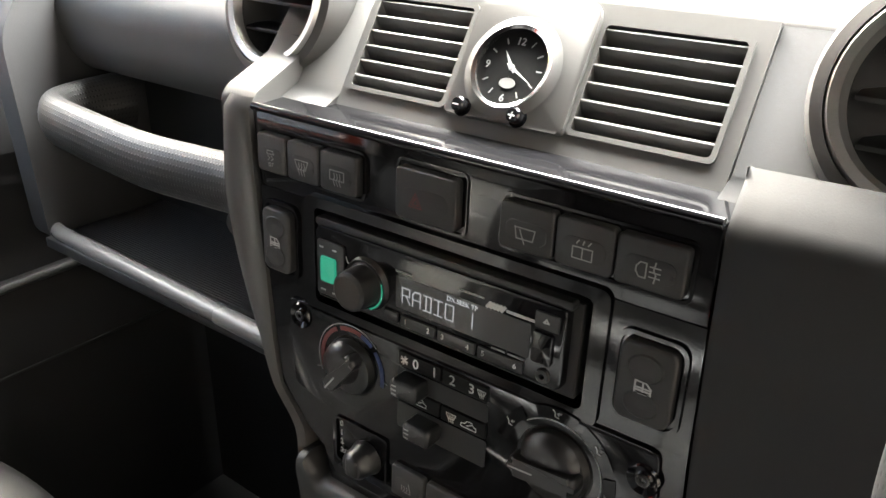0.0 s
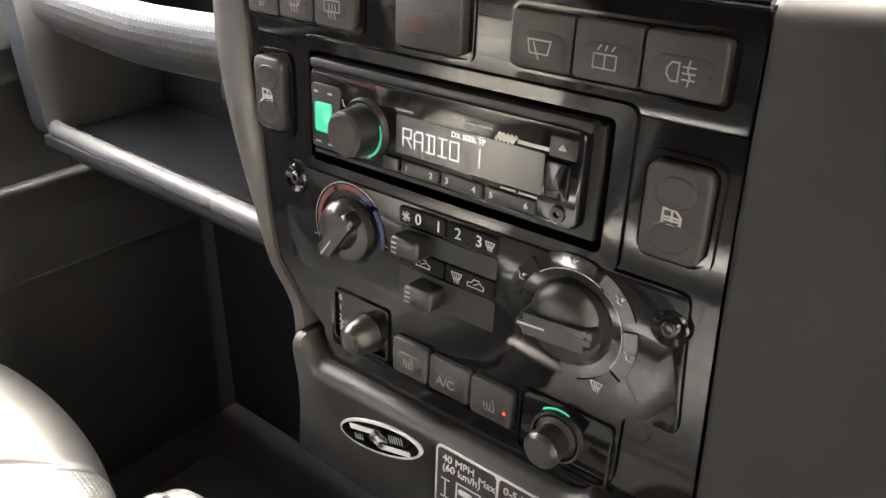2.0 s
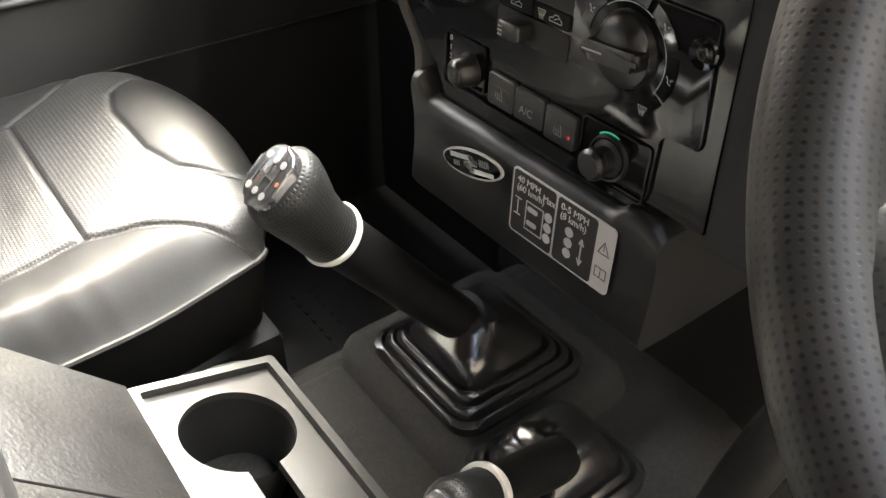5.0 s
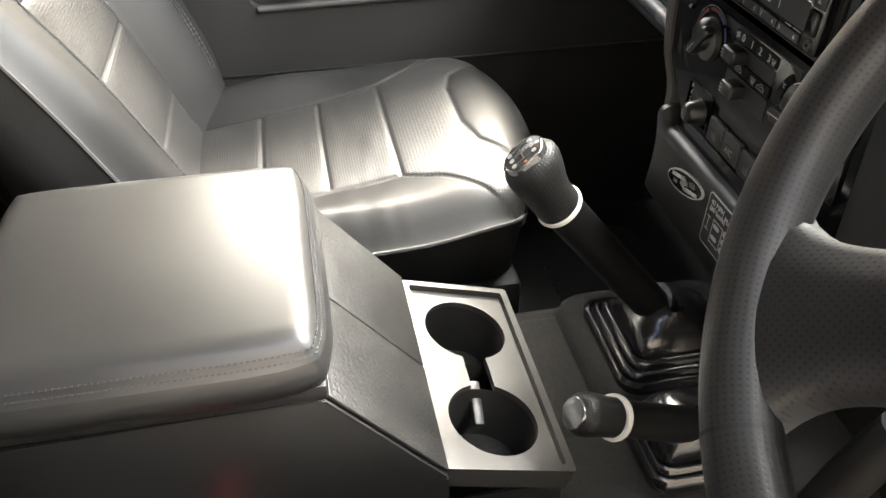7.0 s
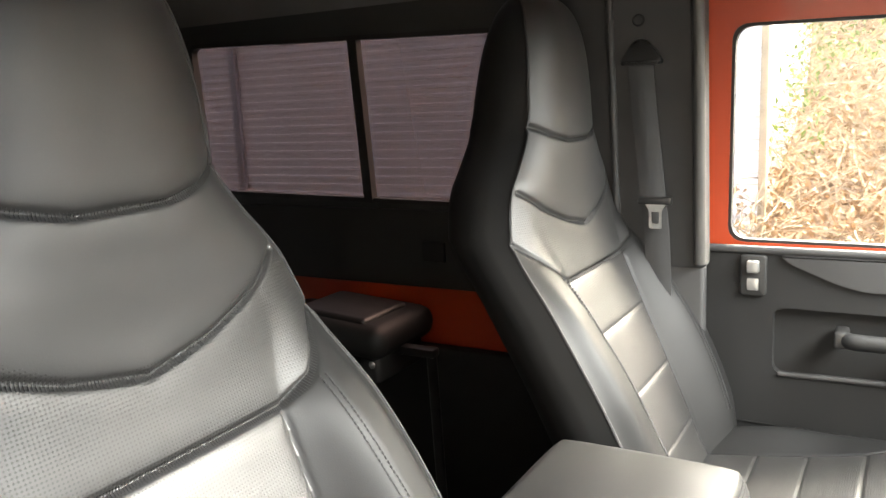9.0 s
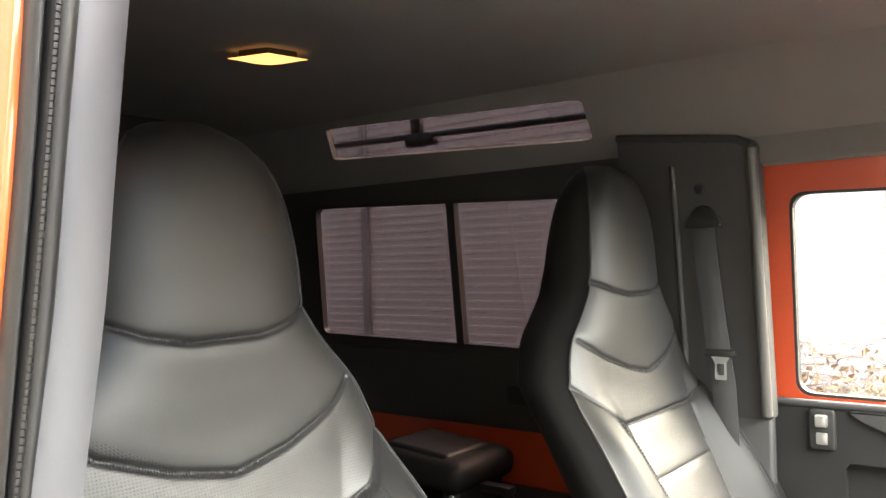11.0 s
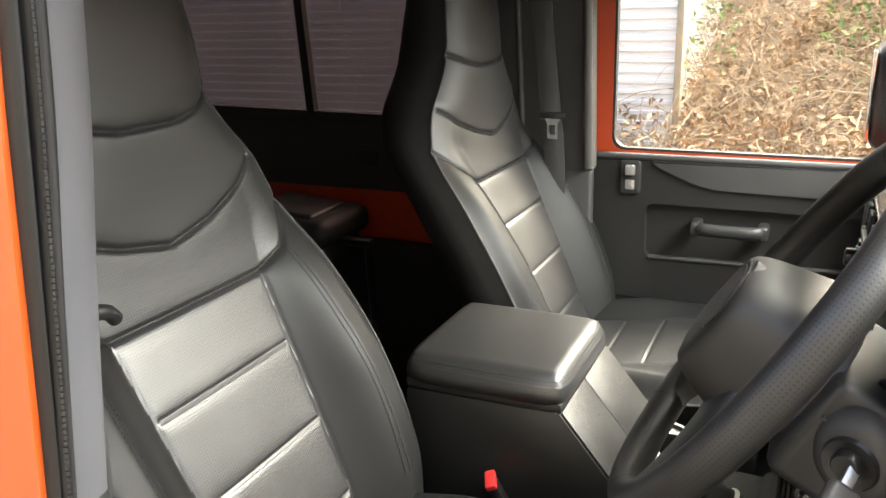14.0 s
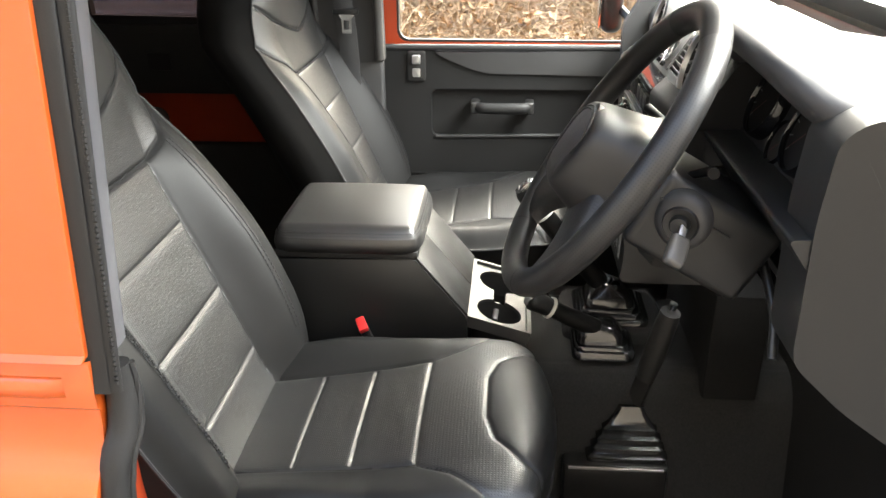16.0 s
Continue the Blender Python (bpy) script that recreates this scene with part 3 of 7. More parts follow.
SEAMS_BACK = [
    [(-0.142, 1.222), (0.142, 1.222)], [CORNER, (0.19, 1.243), TIP], [(-0.142, 1.222), (-0.19, 1.243), (-0.275, 1.318)],
    [(-0.21, 1.378), (-0.16, 1.345), (-0.08, 1.316), (0, 1.300), (0.08, 1.316), (0.16, 1.345), (0.21, 1.378)],
    [(-0.15, 1.486), (-0.10, 1.464), (-0.05, 1.453), (0.05, 1.453), (0.10, 1.464), (0.15, 1.486)],
    [(-0.127, 1.122), (0.127, 1.122)], [(-0.120, 1.011), (0.120, 1.011)], [(-0.112, 0.904), (0.112, 0.904)],
    [CORNER, (0.136, 1.14), (0.130, 1.05), (0.122, 0.96), (0.115, 0.86)], [(-0.142, 1.222), (-0.136, 1.14), (-0.130, 1.05), (-0.122, 0.96), (-0.115, 0.86)],
]


SIDE = [(0.84, 0.115), (0.96, 0.122), (1.05, 0.130), (1.14, 0.136), (1.222, 0.142), (1.3, 0.165)]


def groove(d, deep, wide):
    """A sewn seam: a narrow crease between softly swelling panels."""
    return deep * (0.72 * math.exp(-(d / wide) ** 2) + 0.28 * math.exp(-(d / (3.5 * wide)) ** 2))


def back_point(u, z, inset=0.0):
    """A point of the backrest's face; u runs -1..1 from piping to piping."""
    w = spline1(HALF, z)
    x = w * u
    au, ax = abs(u), abs(w * u)
    b = spline1(BOL, z)
    side = min(spline1(SIDE, z), w * 0.9)
    s = max(0.0, (ax - side) / (w - side))
    low = smoothstep(1.30, 1.18, z)
    off = 1.05 * b * smoothstep(-0.08, 0.56, s) - (0.016 + 0.20 * b) * smoothstep(0.66, 1.0, s) ** 1.8 * low
    off -= 0.030 * au ** 4 * (1 - low)
    off += 0.006 * (1 - au * au)
    g = 0.0
    for i, sm in enumerate(SEAMS_BACK):
        d = line_dist((x, z), sm)
        if d < 0.03:
            g = max(g, groove(d, 0.0075 if i < 5 else 0.0042, 0.0040 if i < 5 else 0.0030))
    return Vector((x, spline1(FACE, z) + off - g - inset, z))


def back_region(u, z):
    x = abs(spline1(HALF, z) * u)
    if z > 1.453 + 0.033 * smoothstep(0.04, 0.155, x):
        return "headrest"
    if z > 1.31 + 0.068 * smoothstep(0.0, 0.21, x) ** 1.4:
        return "upper_panel"
    side = spline1([(0.84, 0.115), (0.96, 0.122), (1.05, 0.130), (1.14, 0.136), (1.222, 0.142)], z)
    if z < 1.222 and x < side:
        return "centre_panel"
    if z > 1.222 + max(0, (x - 0.142) * (0.45 if x < 0.19 else 0.0) , 0.0214 + 0.882 * (x - 0.19) if x >= 0.19 else 0.0):
        return "shoulder_band"
    return "bolster_left" if u < 0 else "bolster_right"


CUSH = [(0.0, -0.66, 0.817), (0.12, -0.60, 0.827), (0.3, -0.50, 0.841), (0.5, -0.40, 0.857), (0.66, -0.31, 0.878), (0.78, -0.225, 0.897), (0.87, -0.165, 0.896), (0.93, -0.132, 0.868), (1.0, -0.136, 0.785)]
SEAMS_CUSH = [
    [(-0.116, 0.30), (0.116, 0.30)], [(-0.121, 0.475), (0.121, 0.475)], [(-0.135, 0.645), (0.135, 0.645)],
    [(-0.118, 0.0), (-0.125, 0.3), (-0.135, 0.645), (-0.16, 0.72), (-0.21, 0.80), (-0.24, 0.86)], [(0.118, 0.0), (0.125, 0.3), (0.135, 0.645), (0.16, 0.72), (0.21, 0.80), (0.24, 0.86)],
    [(-0.16, 0.93), (-0.135, 0.86), (-0.10, 0.805), (-0.05, 0.785), (0.05, 0.785), (0.10, 0.805), (0.135, 0.86), (0.16, 0.93)],
]


def cush_line(v):
    return spline1([(a, b) for a, b, c in CUSH], v), spline1([(a, c) for a, b, c in CUSH], v)


def cush_half(v):
    return spline1([(0.0, 0.20), (0.2, 0.235), (0.6, 0.252), (0.75, 0.246), (0.87, 0.226), (0.94, 0.200), (1.0, 0.168)], v)


def cush_point(u, v):
    w = cush_half(v)
    x = w * u
    y, z = cush_line(v)
    au = abs(u)
    side = 0.115 + 0.03 * v
    sd = max(0.0, (abs(x) - side) / (w - side))
    fore = smoothstep(0.30, 0.90, v)
    off = 0.030 * smoothstep(-0.05, 0.65, sd) * (1 - fore) - 0.026 * au * au * fore - (0.040 - 0.016 * fore) * smoothstep(0.55 - 0.2 * fore, 1.0, sd) ** 2
    y2, z2 = cush_line(min(v + 0.01, 1.0))
    y1, z1 = cush_line(max(v - 0.01, 0.0))
    n = Vector((0, -(z2 - z1), y2 - y1)).normalized()
    g = 0.0
    for i, s in enumerate(SEAMS_CUSH):
        d = line_dist((x, v * 0.56), [(a, b * 0.56) for a, b in s])
        if d < 0.03:
            g = max(g, groove(d, 0.0040 if i != 5 else 0.0035, 0.0030))
    wr = 0.0008 * noise.noise(Vector((x * 14, v * 30, 2))) * smoothstep(0.25, 0.6, v) * smoothstep(0.72, 0.6, v)
    return Vector((x, y, z)) + n * (off - g + wr + 0.006 * (1 - au * au)) + Vector((0, 0.012 * smoothstep(0.8, 1, v) * (1 - au * au), 0))


def cush_region(u, v):
    x = abs(cush_half(v) * u)
    if v > 0.785 and x < spline1([(0.785, 0.055), (0.805, 0.10), (0.86, 0.135), (0.93, 0.16), (1.0, 0.17)], v):
        return "front_pad"
    if v < 0.645 and x < 0.115 + 0.03 * v:
        return "seat_panel"
    if v >= 0.645 and x < spline1([(0.645, 0.135), (0.72, 0.16), (0.80, 0.21), (0.86, 0.24), (1.0, 0.26)], v):
        return "seat_front"
    return "bolster_left" if u < 0 else "bolster_right"


def arc(line, a, b):
    return sum((Vector(line(a + (b - a) * (i + 1) / 8)) - Vector(line(a + (b - a) * i / 8))).length for i in range(8))


def stitch_line(bm, S, pts, side, step=0.0055, size=(0.0034, 0.0011)):
    """Short threads along a line of (x, v) on a face; side shifts the row sideways."""
    for (a0, a1), (b0, b1) in zip(pts, pts[1:]):
        L = (S(b0, b1) - S(a0, a1)).length
        n = max(1, int(L / step))
        for k in range(n):
            t0, t1 = k / n, (k + 0.62) / n
            d = Vector((b0 - a0, b1 - a1)).normalized()
            q0 = (a0 + (b0 - a0) * t0 - d.y * side, a1 + (b1 - a1) * t0 + d.x * side)
            q1 = (a0 + (b0 - a0) * t1 - d.y * side, a1 + (b1 - a1) * t1 + d.x * side)
            add_tube(bm, [S(*q0), S(*q1)], size[1], 4)


def make_seat(label):
    seat = thing("front_seat", label, "seat", group="front seats")
    us = [math.sin(t * math.pi / 2) * 0.35 + t * 0.65 for t in linspace(-1, 1, 171)]
    zs = linspace(0.76, 1.712, 400)
    names = {"headrest": M_SOFT, "upper_panel": M_SOFT, "shoulder_band": M_PERFSOFT, "centre_panel": M_PERF, "bolster_left": M_BOLSTER, "bolster_right": M_BOLSTER}
    back = new("backrest")
    back.parent = seat
    for k, bm in sheet_parts(back_point, us[::-1], zs, back_region, lambda u, z: (spline1(HALF, z) * u, z * 1.08)).items():
        sheet_part({"bolster_left": "back_bolster", "bolster_right": "back_bolster"}.get(k, k), bm, names[k], back)
    # rear shell: from one edge of the face round the back to the other
    bm = bmesh.new()
    rows = []
    zs2 = linspace(0.76, 1.712, 70)
    for z in zs2:
        l, r = back_point(-1, z), back_point(1, z)
        deep = spline1(DEEP, z)
        row = []
        for k in range(25):
            a = math.pi * k / 24
            c, q = math.cos(a), math.sin(a)
            swell = 1.0 + (0.035 + 0.004 / max(r.x, 0.02)) * min(1.0, 4 * q) * (1 - 0.25 * q)
            row.append(bm.verts.new((r.x * swell * math.copysign(abs(c) ** 0.28, c), r.y - deep * abs(q) ** 0.75, z - 0.012 * q * smoothstep(1.6, 1.712, z))))
        rows.append(row)
    for a, b in zip(rows, rows[1:]):
        for k in range(24):
            bm.faces.new((a[k], b[k], b[k + 1], a[k + 1]))
    # close the crown
    top_f = [back_point(u, 1.712) for u in linspace(1, -1, 25)]
    tf = [rows[-1][0]] + [bm.verts.new(p) for p in top_f[1:-1]] + [rows[-1][-1]]
    for k in range(24):
        if len({rows[-1][k], rows[-1][k + 1], tf[k + 1], tf[k]}) > 2:
            vs = []
            for v in (rows[-1][k], rows[-1][k + 1], tf[k + 1], tf[k]):
                if v not in vs:
                    vs.append(v)
            bm.faces.new(vs)
    bmesh.ops.recalc_face_normals(bm, faces=bm.faces)
    part("back_shell", bm, M_LEATHER_DK, back, "smooth black leather back and sides")
    bm = bmesh.new()
    for s in (-1, 1):
        edge = [back_point(s * 0.995, z) + Vector((s * 0.0005, 0, 0)) for z in linspace(0.80, 1.69, 90)]
        add_tube(bm, edge, 0.0026, 6)
    part("piping", bm, M_STITCH, back)
    bm = bmesh.new()

    def SB(x, z):
        return back_point(min(max(x / spline1(HALF, z), -1), 1), z) + Vector((0, 0.0012, 0))
    for s in (-1, 1):
        run = [(s * 0.200, 1.240), (s * 0.206, 1.15), (s * 0.208, 1.08), (s * 0.204, 1.0), (s * 0.190, 0.90)]
        run = [(p.x, p.y) for p in catmull([(a, b, 0) for a, b in run], 24)]
        stitch_line(bm, SB, run, 0.004)
        stitch_line(bm, SB, run, -0.004)
    tagged(part("stitching", bm, M_STITCH, back), kind="stuff")
    # threads gathered across the curved seams
    bm = bmesh.new()
    for sm in (SEAMS_BACK[0], SEAMS_BACK[1], SEAMS_BACK[2], SEAMS_BACK[3], SEAMS_BACK[4]):
        run = catmull([(a, b, 0) for a, b in sm], int(120 * abs(sm[0][0] - sm[-1][0]) / 0.42) + 12)
        for p, q in zip(run, run[1:]):
            d = (q - p).normalized()
            e = Vector((-d.y, d.x, 0)) * 0.0036
            c = (p + q) / 2
            if abs(c.x) < spline1(HALF, c.y) * 0.97:
                add_tube(bm, [SB(c.x - e.x, c.y - e.y), SB(c.x, c.y) + Vector((0, 0.0008, 0)), SB(c.x + e.x, c.y + e.y)], 0.0005, 4)
    tagged(part("seam_threads", bm, M_STITCH, back), kind="stuff")
    # cushion
    cushion = new("cushion")
    cushion.parent = seat
    names = {"front_pad": M_LEATHER, "seat_panel": M_PERF, "seat_front": M_PERF, "bolster_left": M_LEATHER, "bolster_right": M_LEATHER}
    vs_ = linspace(0, 1, 260)
    for k, bm in sheet_parts(cush_point, us, vs_, cush_region, lambda u, v: (cush_half(v) * u, v * 0.6)).items():
        sheet_part({"bolster_left": "seat_bolster", "bolster_right": "seat_bolster"}.get(k, k), bm, names[k], cushion)
    bm = bmesh.new()
    rim = [cush_point(-1, v) for v in linspace(0, 1, 30)] + [cush_point(u, 1) for u in linspace(-1, 1, 24)[1:-1]] + [cush_point(1, v) for v in linspace(1, 0, 30)]
    low = [Vector((p.x * 0.88, p.y * 0.97 - 0.012, 0.738)) for p in rim]
    a, b = [bm.verts.new(p) for p in rim], [bm.verts.new(p) for p in low]
    for i in range(len(a) - 1):
        bm.faces.new((a[i], a[i + 1], b[i + 1], b[i]))
    bm.faces.new(b)
    bmesh.ops.recalc_face_normals(bm, faces=bm.faces)
    part("cushion_skirt", bm, M_LEATHER_DK, cushion)
    bm = bmesh.new()
    add_tube(bm, rim, 0.003, 6)
    part("piping", bm, M_STITCH, cushion)
    base = box((0, -0.40, 0.757), (0.40, 0.44, 0.035), 0.008)
    part("seat_frame", base, M_DARK, seat)
    part("recline_lever", tube([(-0.20, -0.60, 0.745), (-0.215, -0.55, 0.780), (-0.215, -0.47, 0.775)], 0.007, 8, 14), M_SATIN, seat)
    return seat


driver_seat = make_seat("driver's black leather seat with perforated panels and tall headrest")
driver_seat.matrix_world = pose(0.465, -0.028, 0)
passenger_seat = copy_thing(driver_seat, pose(-0.460, 0.052, 0))
tagged(passenger_seat, "passenger's black leather seat with perforated quilted panels")


# ---- dashboard ----
# local axes of the switch panel: x across, y up the face, z out towards the seats
LEANV = math.atan(0.04)
DASH = Matrix.Translation((0, 0.003, 1.311)) @ Matrix(((1, 0, 0, 0), (0, math.sin(LEANV), -math.cos(LEANV), 0), (0, math.cos(LEANV), math.sin(LEANV), 0), (0, 0, 0, 1)))
DASH_INV = DASH.inverted()


def up(z):
    """Height on the switch panel for a height above the ground."""
    return (z - 1.311) / math.cos(LEANV)


def rrz(x0, z0, x1, z1, r=0.004):
    return round_rect(x0, up(z0), x1, up(z1), r)


def drawn(name, lines, m, width, material, parent, label="", depth=0.0003):
    """Printed line work: polylines of (x, y) laid as thin ribbons."""
    bm = bmesh.new()
    for ln in lines:
        for a, b in zip(ln, ln[1:]):
            a, b = Vector((a[0], a[1], 0)), Vector((b[0], b[1], 0))
            d = (b - a)
            if d.length < 1e-7:
                continue
            d.normalize()
            n = Vector((-d.y, d.x, 0)) * width / 2
            e = d * width / 2
            vs = [bm.verts.new(m @ (p + Vector((0, 0, depth)))) for p in (a - n - e, b - n + e, b + n + e, a + n - e)]
            bm.faces.new(vs)
    return tagged(part(name, bm, material, parent, label, smooth=False), kind="stuff" if len(lines) > 1 else "")


def ring_pts(cx, cy, r, a0=0, a1=360, n=20):
    return [(cx + r * math.cos(radians(a0 + (a1 - a0) * i / n)), cy + r * math.sin(radians(a0 + (a1 - a0) * i / n))) for i in range(n + 1)]


ICONS = {
    "traction": [[(-0.5, 0.9), (0.5, 0.9), (0.6, 0.5), (-0.6, 0.5), (-0.5, 0.9)], [(-0.4, 0.3), (-0.1, 0.0), (-0.4, -0.3)], [(0.2, 0.3), (0.5, 0.0), (0.2, -0.3)], [(-0.3, -0.6), (-0.3, -1.0), (0.0, -1.0), (0.0, -0.6), (-0.3, -0.6)], [(0.3, -1.0), (0.3, -0.6), (0.6, -0.6)]],
    "front_screen": [[(-1.0, 0.7), (1.0, 0.7), (0.6, -0.3), (-0.6, -0.3), (-1.0, 0.7)], [(-0.4, 0.4), (-0.3, 0.0), (-0.5, -0.4), (-0.3, -0.9)], [(0.0, 0.4), (0.1, 0.0), (-0.1, -0.4), (0.1, -0.9)], [(0.4, 0.4), (0.5, 0.0), (0.3, -0.4), (0.5, -0.9)]],
    "rear_screen": [[(-1.0, 0.7), (1.0, 0.7), (1.0, -0.3), (-1.0, -0.3), (-1.0, 0.7)], [(-0.4, 0.4), (-0.3, 0.0), (-0.5, -0.4), (-0.3, -0.9)], [(0.0, 0.4), (0.1, 0.0), (-0.1, -0.4), (0.1, -0.9)], [(0.4, 0.4), (0.5, 0.0), (0.3, -0.4), (0.5, -0.9)]],
    "hazard": [[(-0.8, -0.7), (0.8, -0.7), (0.0, 0.8), (-0.8, -0.7)], [(-0.4, -0.45), (0.4, -0.45), (0.0, 0.3), (-0.4, -0.45)]],
    "rear_wiper": [[(-1.0, 0.5), (1.0, 0.5), (0.8, -0.5), (-0.8, -0.5), (-1.0, 0.5)], [(0.0, -0.9), (-0.5, 0.3)]],
    "rear_washer": [[(-0.9, 0.3), (0.9, 0.3), (0.9, -0.7), (-0.9, -0.7), (-0.9, 0.3)], [(0, 0.3), (0, -0.7)], [(-0.6, 0.6), (-0.4, 0.9)], [(0, 0.6), (0.1, 0.9)], [(0.5, 0.6), (0.7, 0.9)]],
    "fog": [[(-0.2, 0.6), (-0.7, 0.6), (-1.0, 0.2), (-1.0, -0.2), (-0.7, -0.6), (-0.2, -0.6), (-0.2, 0.6)], [(0.1, 0.4), (0.9, 0.4)], [(0.1, 0.0), (0.9, 0.0)], [(0.1, -0.4), (0.9, -0.4)], [(0.5, 0.8), (0.4, 0.2), (0.6, -0.2), (0.5, -0.8)]],
    "heated_seat": [[(0.3, 0.9), (0.6, -0.5), (-0.6, -0.5)], [(-0.8, 0.3), (-0.7, 0.0), (-0.8, -0.3)], [(-0.4, 0.3), (-0.3, 0.0), (-0.4, -0.3)], [(0.0, 0.3), (0.1, 0.0), (0.0, -0.3)]],
    "window": [[(-0.9, -0.6), (0.9, -0.6), (0.9, 0.2), (0.3, 0.8), (-0.9, 0.8), (-0.9, -0.6)], [(-0.9, 0.05), (0.9, 0.05)], [(0.0, 0.8), (0.0, -0.6)], [(-0.9, -0.25), (0.9, -0.25)]],
    "air": [[(-0.6, 0.7), (-0.2, 0.2), (-0.2, -0.4), (0.5, -0.6)], [(0.9, 0.4), (0.3, 0.2)], [(0.5, 0.45), (0.25, 0.2), (0.5, -0.05)]],
    "car": [[(-1, -0.4), (-1, 0.0), (-0.5, 0.1), (-0.2, 0.5), (0.4, 0.5), (0.7, 0.1), (1, 0.0), (1, -0.4), (-1, -0.4)], [(-0.2, -0.1), (0.4, 0.2)]],
    "fan": [[(-0.7, 0.7), (0.7, -0.7)], [(0.7, 0.7), (-0.7, -0.7)], [(-0.9, 0.2), (0.9, -0.2)], [(0.2, 0.9), (-0.2, -0.9)]],
    "lamp": [[(0.1, 0.6), (0.6, 0.5), (0.9, 0.0), (0.6, -0.5), (0.1, -0.6), (0.1, 0.6)], [(-0.2, 0.4), (-0.8, 0.2)], [(-0.2, 0.0), (-0.8, -0.2)], [(-0.2, -0.4), (-0.8, -0.6)]],
}


def icon(kind, x, y, z, size, parent, material=None, width=0.12):
    lines = [[(x + a * size, y + b * size) for a, b in ln] for ln in ICONS[kind]]
    return drawn("icon", lines, Matrix.Translation((0, 0, z)), width * size, material or M_DIM, parent)


dashboard = thing("dashboard", "black dashboard with gloss switch panel and grey side cheeks", "dashboard", DASH)
panel = bmesh.new()
# the panel is laid round the radio's opening in four pieces of one moulding, with a turned-over top edge
add_prism(panel, [(-0.161, -0.002), (0.1605, -0.002), (0.1615, up(1.258)), (-0.156, up(1.258))], -0.02, 0.0, 0.0012)
add_prism(panel, [(-0.156, up(1.258) - 0.0001), (-0.105, up(1.258) - 0.0001), (-0.105, up(1.184)), (-0.1505, up(1.184))], -0.02, 0.0, 0.0)
add_prism(panel, [(0.105, up(1.258) - 0.0001), (0.1615, up(1.258) - 0.0001), (0.1635, up(1.184)), (0.105, up(1.184))], -0.02, 0.0, 0.0)
add_prism(panel, [(-0.1505, up(1.184) - 0.0001), (0.1635, up(1.184) - 0.0001), (0.170, up(1.055)), (0.128, up(1.055)), (0.122, up(1.040)), (-0.092, up(1.040)), (-0.098, up(1.066)), (-0.116, up(1.078)), (-0.141, up(1.105))], -0.02, 0.0, 0.0)
part("switch_panel", panel, M_GLOSS, dashboard, "gloss piano-black switch panel")
part("radio_surround", framed(rrz(-0.112, 1.179, 0.112, 1.262, 0.006), rrz(-0.102, 1.187, 0.1025, 1.255, 0.004), -0.012, 0.0022), M_GLOSS, dashboard)
part("radio_recess", box((0, up(1.221), -0.03), (0.215, 0.08, 0.012), 0), M_DARK, dashboard)
# ledge above the panel
ledge = sheet_mesh(lambda u, v: DASH_INV @ Vector((u, 0.003 + 0.046 * v, 1.311 + 0.002 * v)), linspace(-0.161, 0.1605, 2), linspace(0, 1, 9))
part("ledge", ledge, M_GLOSS, dashboard, "dusty gloss-black ledge under the vents")
part("ledge_edge", tube([(-0.160, 0.0005, -0.0005), (0.160, 0.0005, -0.0005)], 0.0030, 14), M_GLOSS, dashboard)


def push_switch(x0, z0, x1, z1, kind, size=0.006, tall=0.0062, led=None, dx=0.0, mat_icon=None):
    ob = part("switch", prism(rrz(x0, z0, x1, z1, 0.0028), 0.0, tall, 0.0014, seg=3), M_SWITCH, dashboard, "matt black push switch")
    cx, cy = (x0 + x1) / 2, up((z0 + z1) / 2)
    w, h = (x1 - x0), (z1 - z0)
    part("finger_pad", prism(round_rect(cx - w * 0.38, cy - h * 0.30, cx + w * 0.38, cy + h * 0.16, h * 0.2), tall - 0.0004, tall + 0.00025, 0.0003), M_SWITCH, ob)
    if kind == "A/C":
        letters("lettering", "A/C", 0.0085, Matrix.Translation((cx - 0.002, cy - 0.003, tall + 0.0005)), M_DIM, ob)
    else:
        icon(kind, cx + dx, cy - 0.0025, tall + 0.0004, size, ob, mat_icon)
    if led is not None:
        part("tell_tale", lathe([(0, 0.0002), (0.0011, 0.0002), (0.0011, -0.0004)], Matrix.Translation((x1 - w * 0.17, cy - 0.003, tall + 0.0005)), 10), led, ob)
    return ob


push_switch(-0.1507, 1.2712, -0.1235, 1.297, "traction", 0.0055)
push_switch(-0.1220, 1.2712, -0.0935, 1.297, "front_screen", 0.0060, led=M_DARK)
push_switch(-0.0920, 1.2712, -0.0608, 1.297, "rear_screen", 0.0060, led=M_DARK)
push_switch(-0.0290, 1.2690, 0.0150, 1.300, "hazard", 0.0058, 0.007, mat_icon=M_REDPRINT, dx=-0.006)
push_switch(0.0440, 1.2705, 0.0775, 1.297, "rear_wiper", 0.0062)
push_switch(0.0785, 1.2705, 0.1115, 1.297, "rear_washer", 0.0062)
push_switch(0.1125, 1.2705, 0.1490, 1.297, "fog", 0.0065, led=M_DARK)
push_switch(-0.0287, 1.0645, 0.0000, 1.0892, "heated_seat", 0.0055, led=M_DARK)
push_switch(0.0012, 1.0645, 0.0318, 1.0885, "A/C", led=M_DARK)
push_switch(0.0330, 1.0630, 0.0632, 1.0882, "heated_seat", 0.0055, led=M_LED)
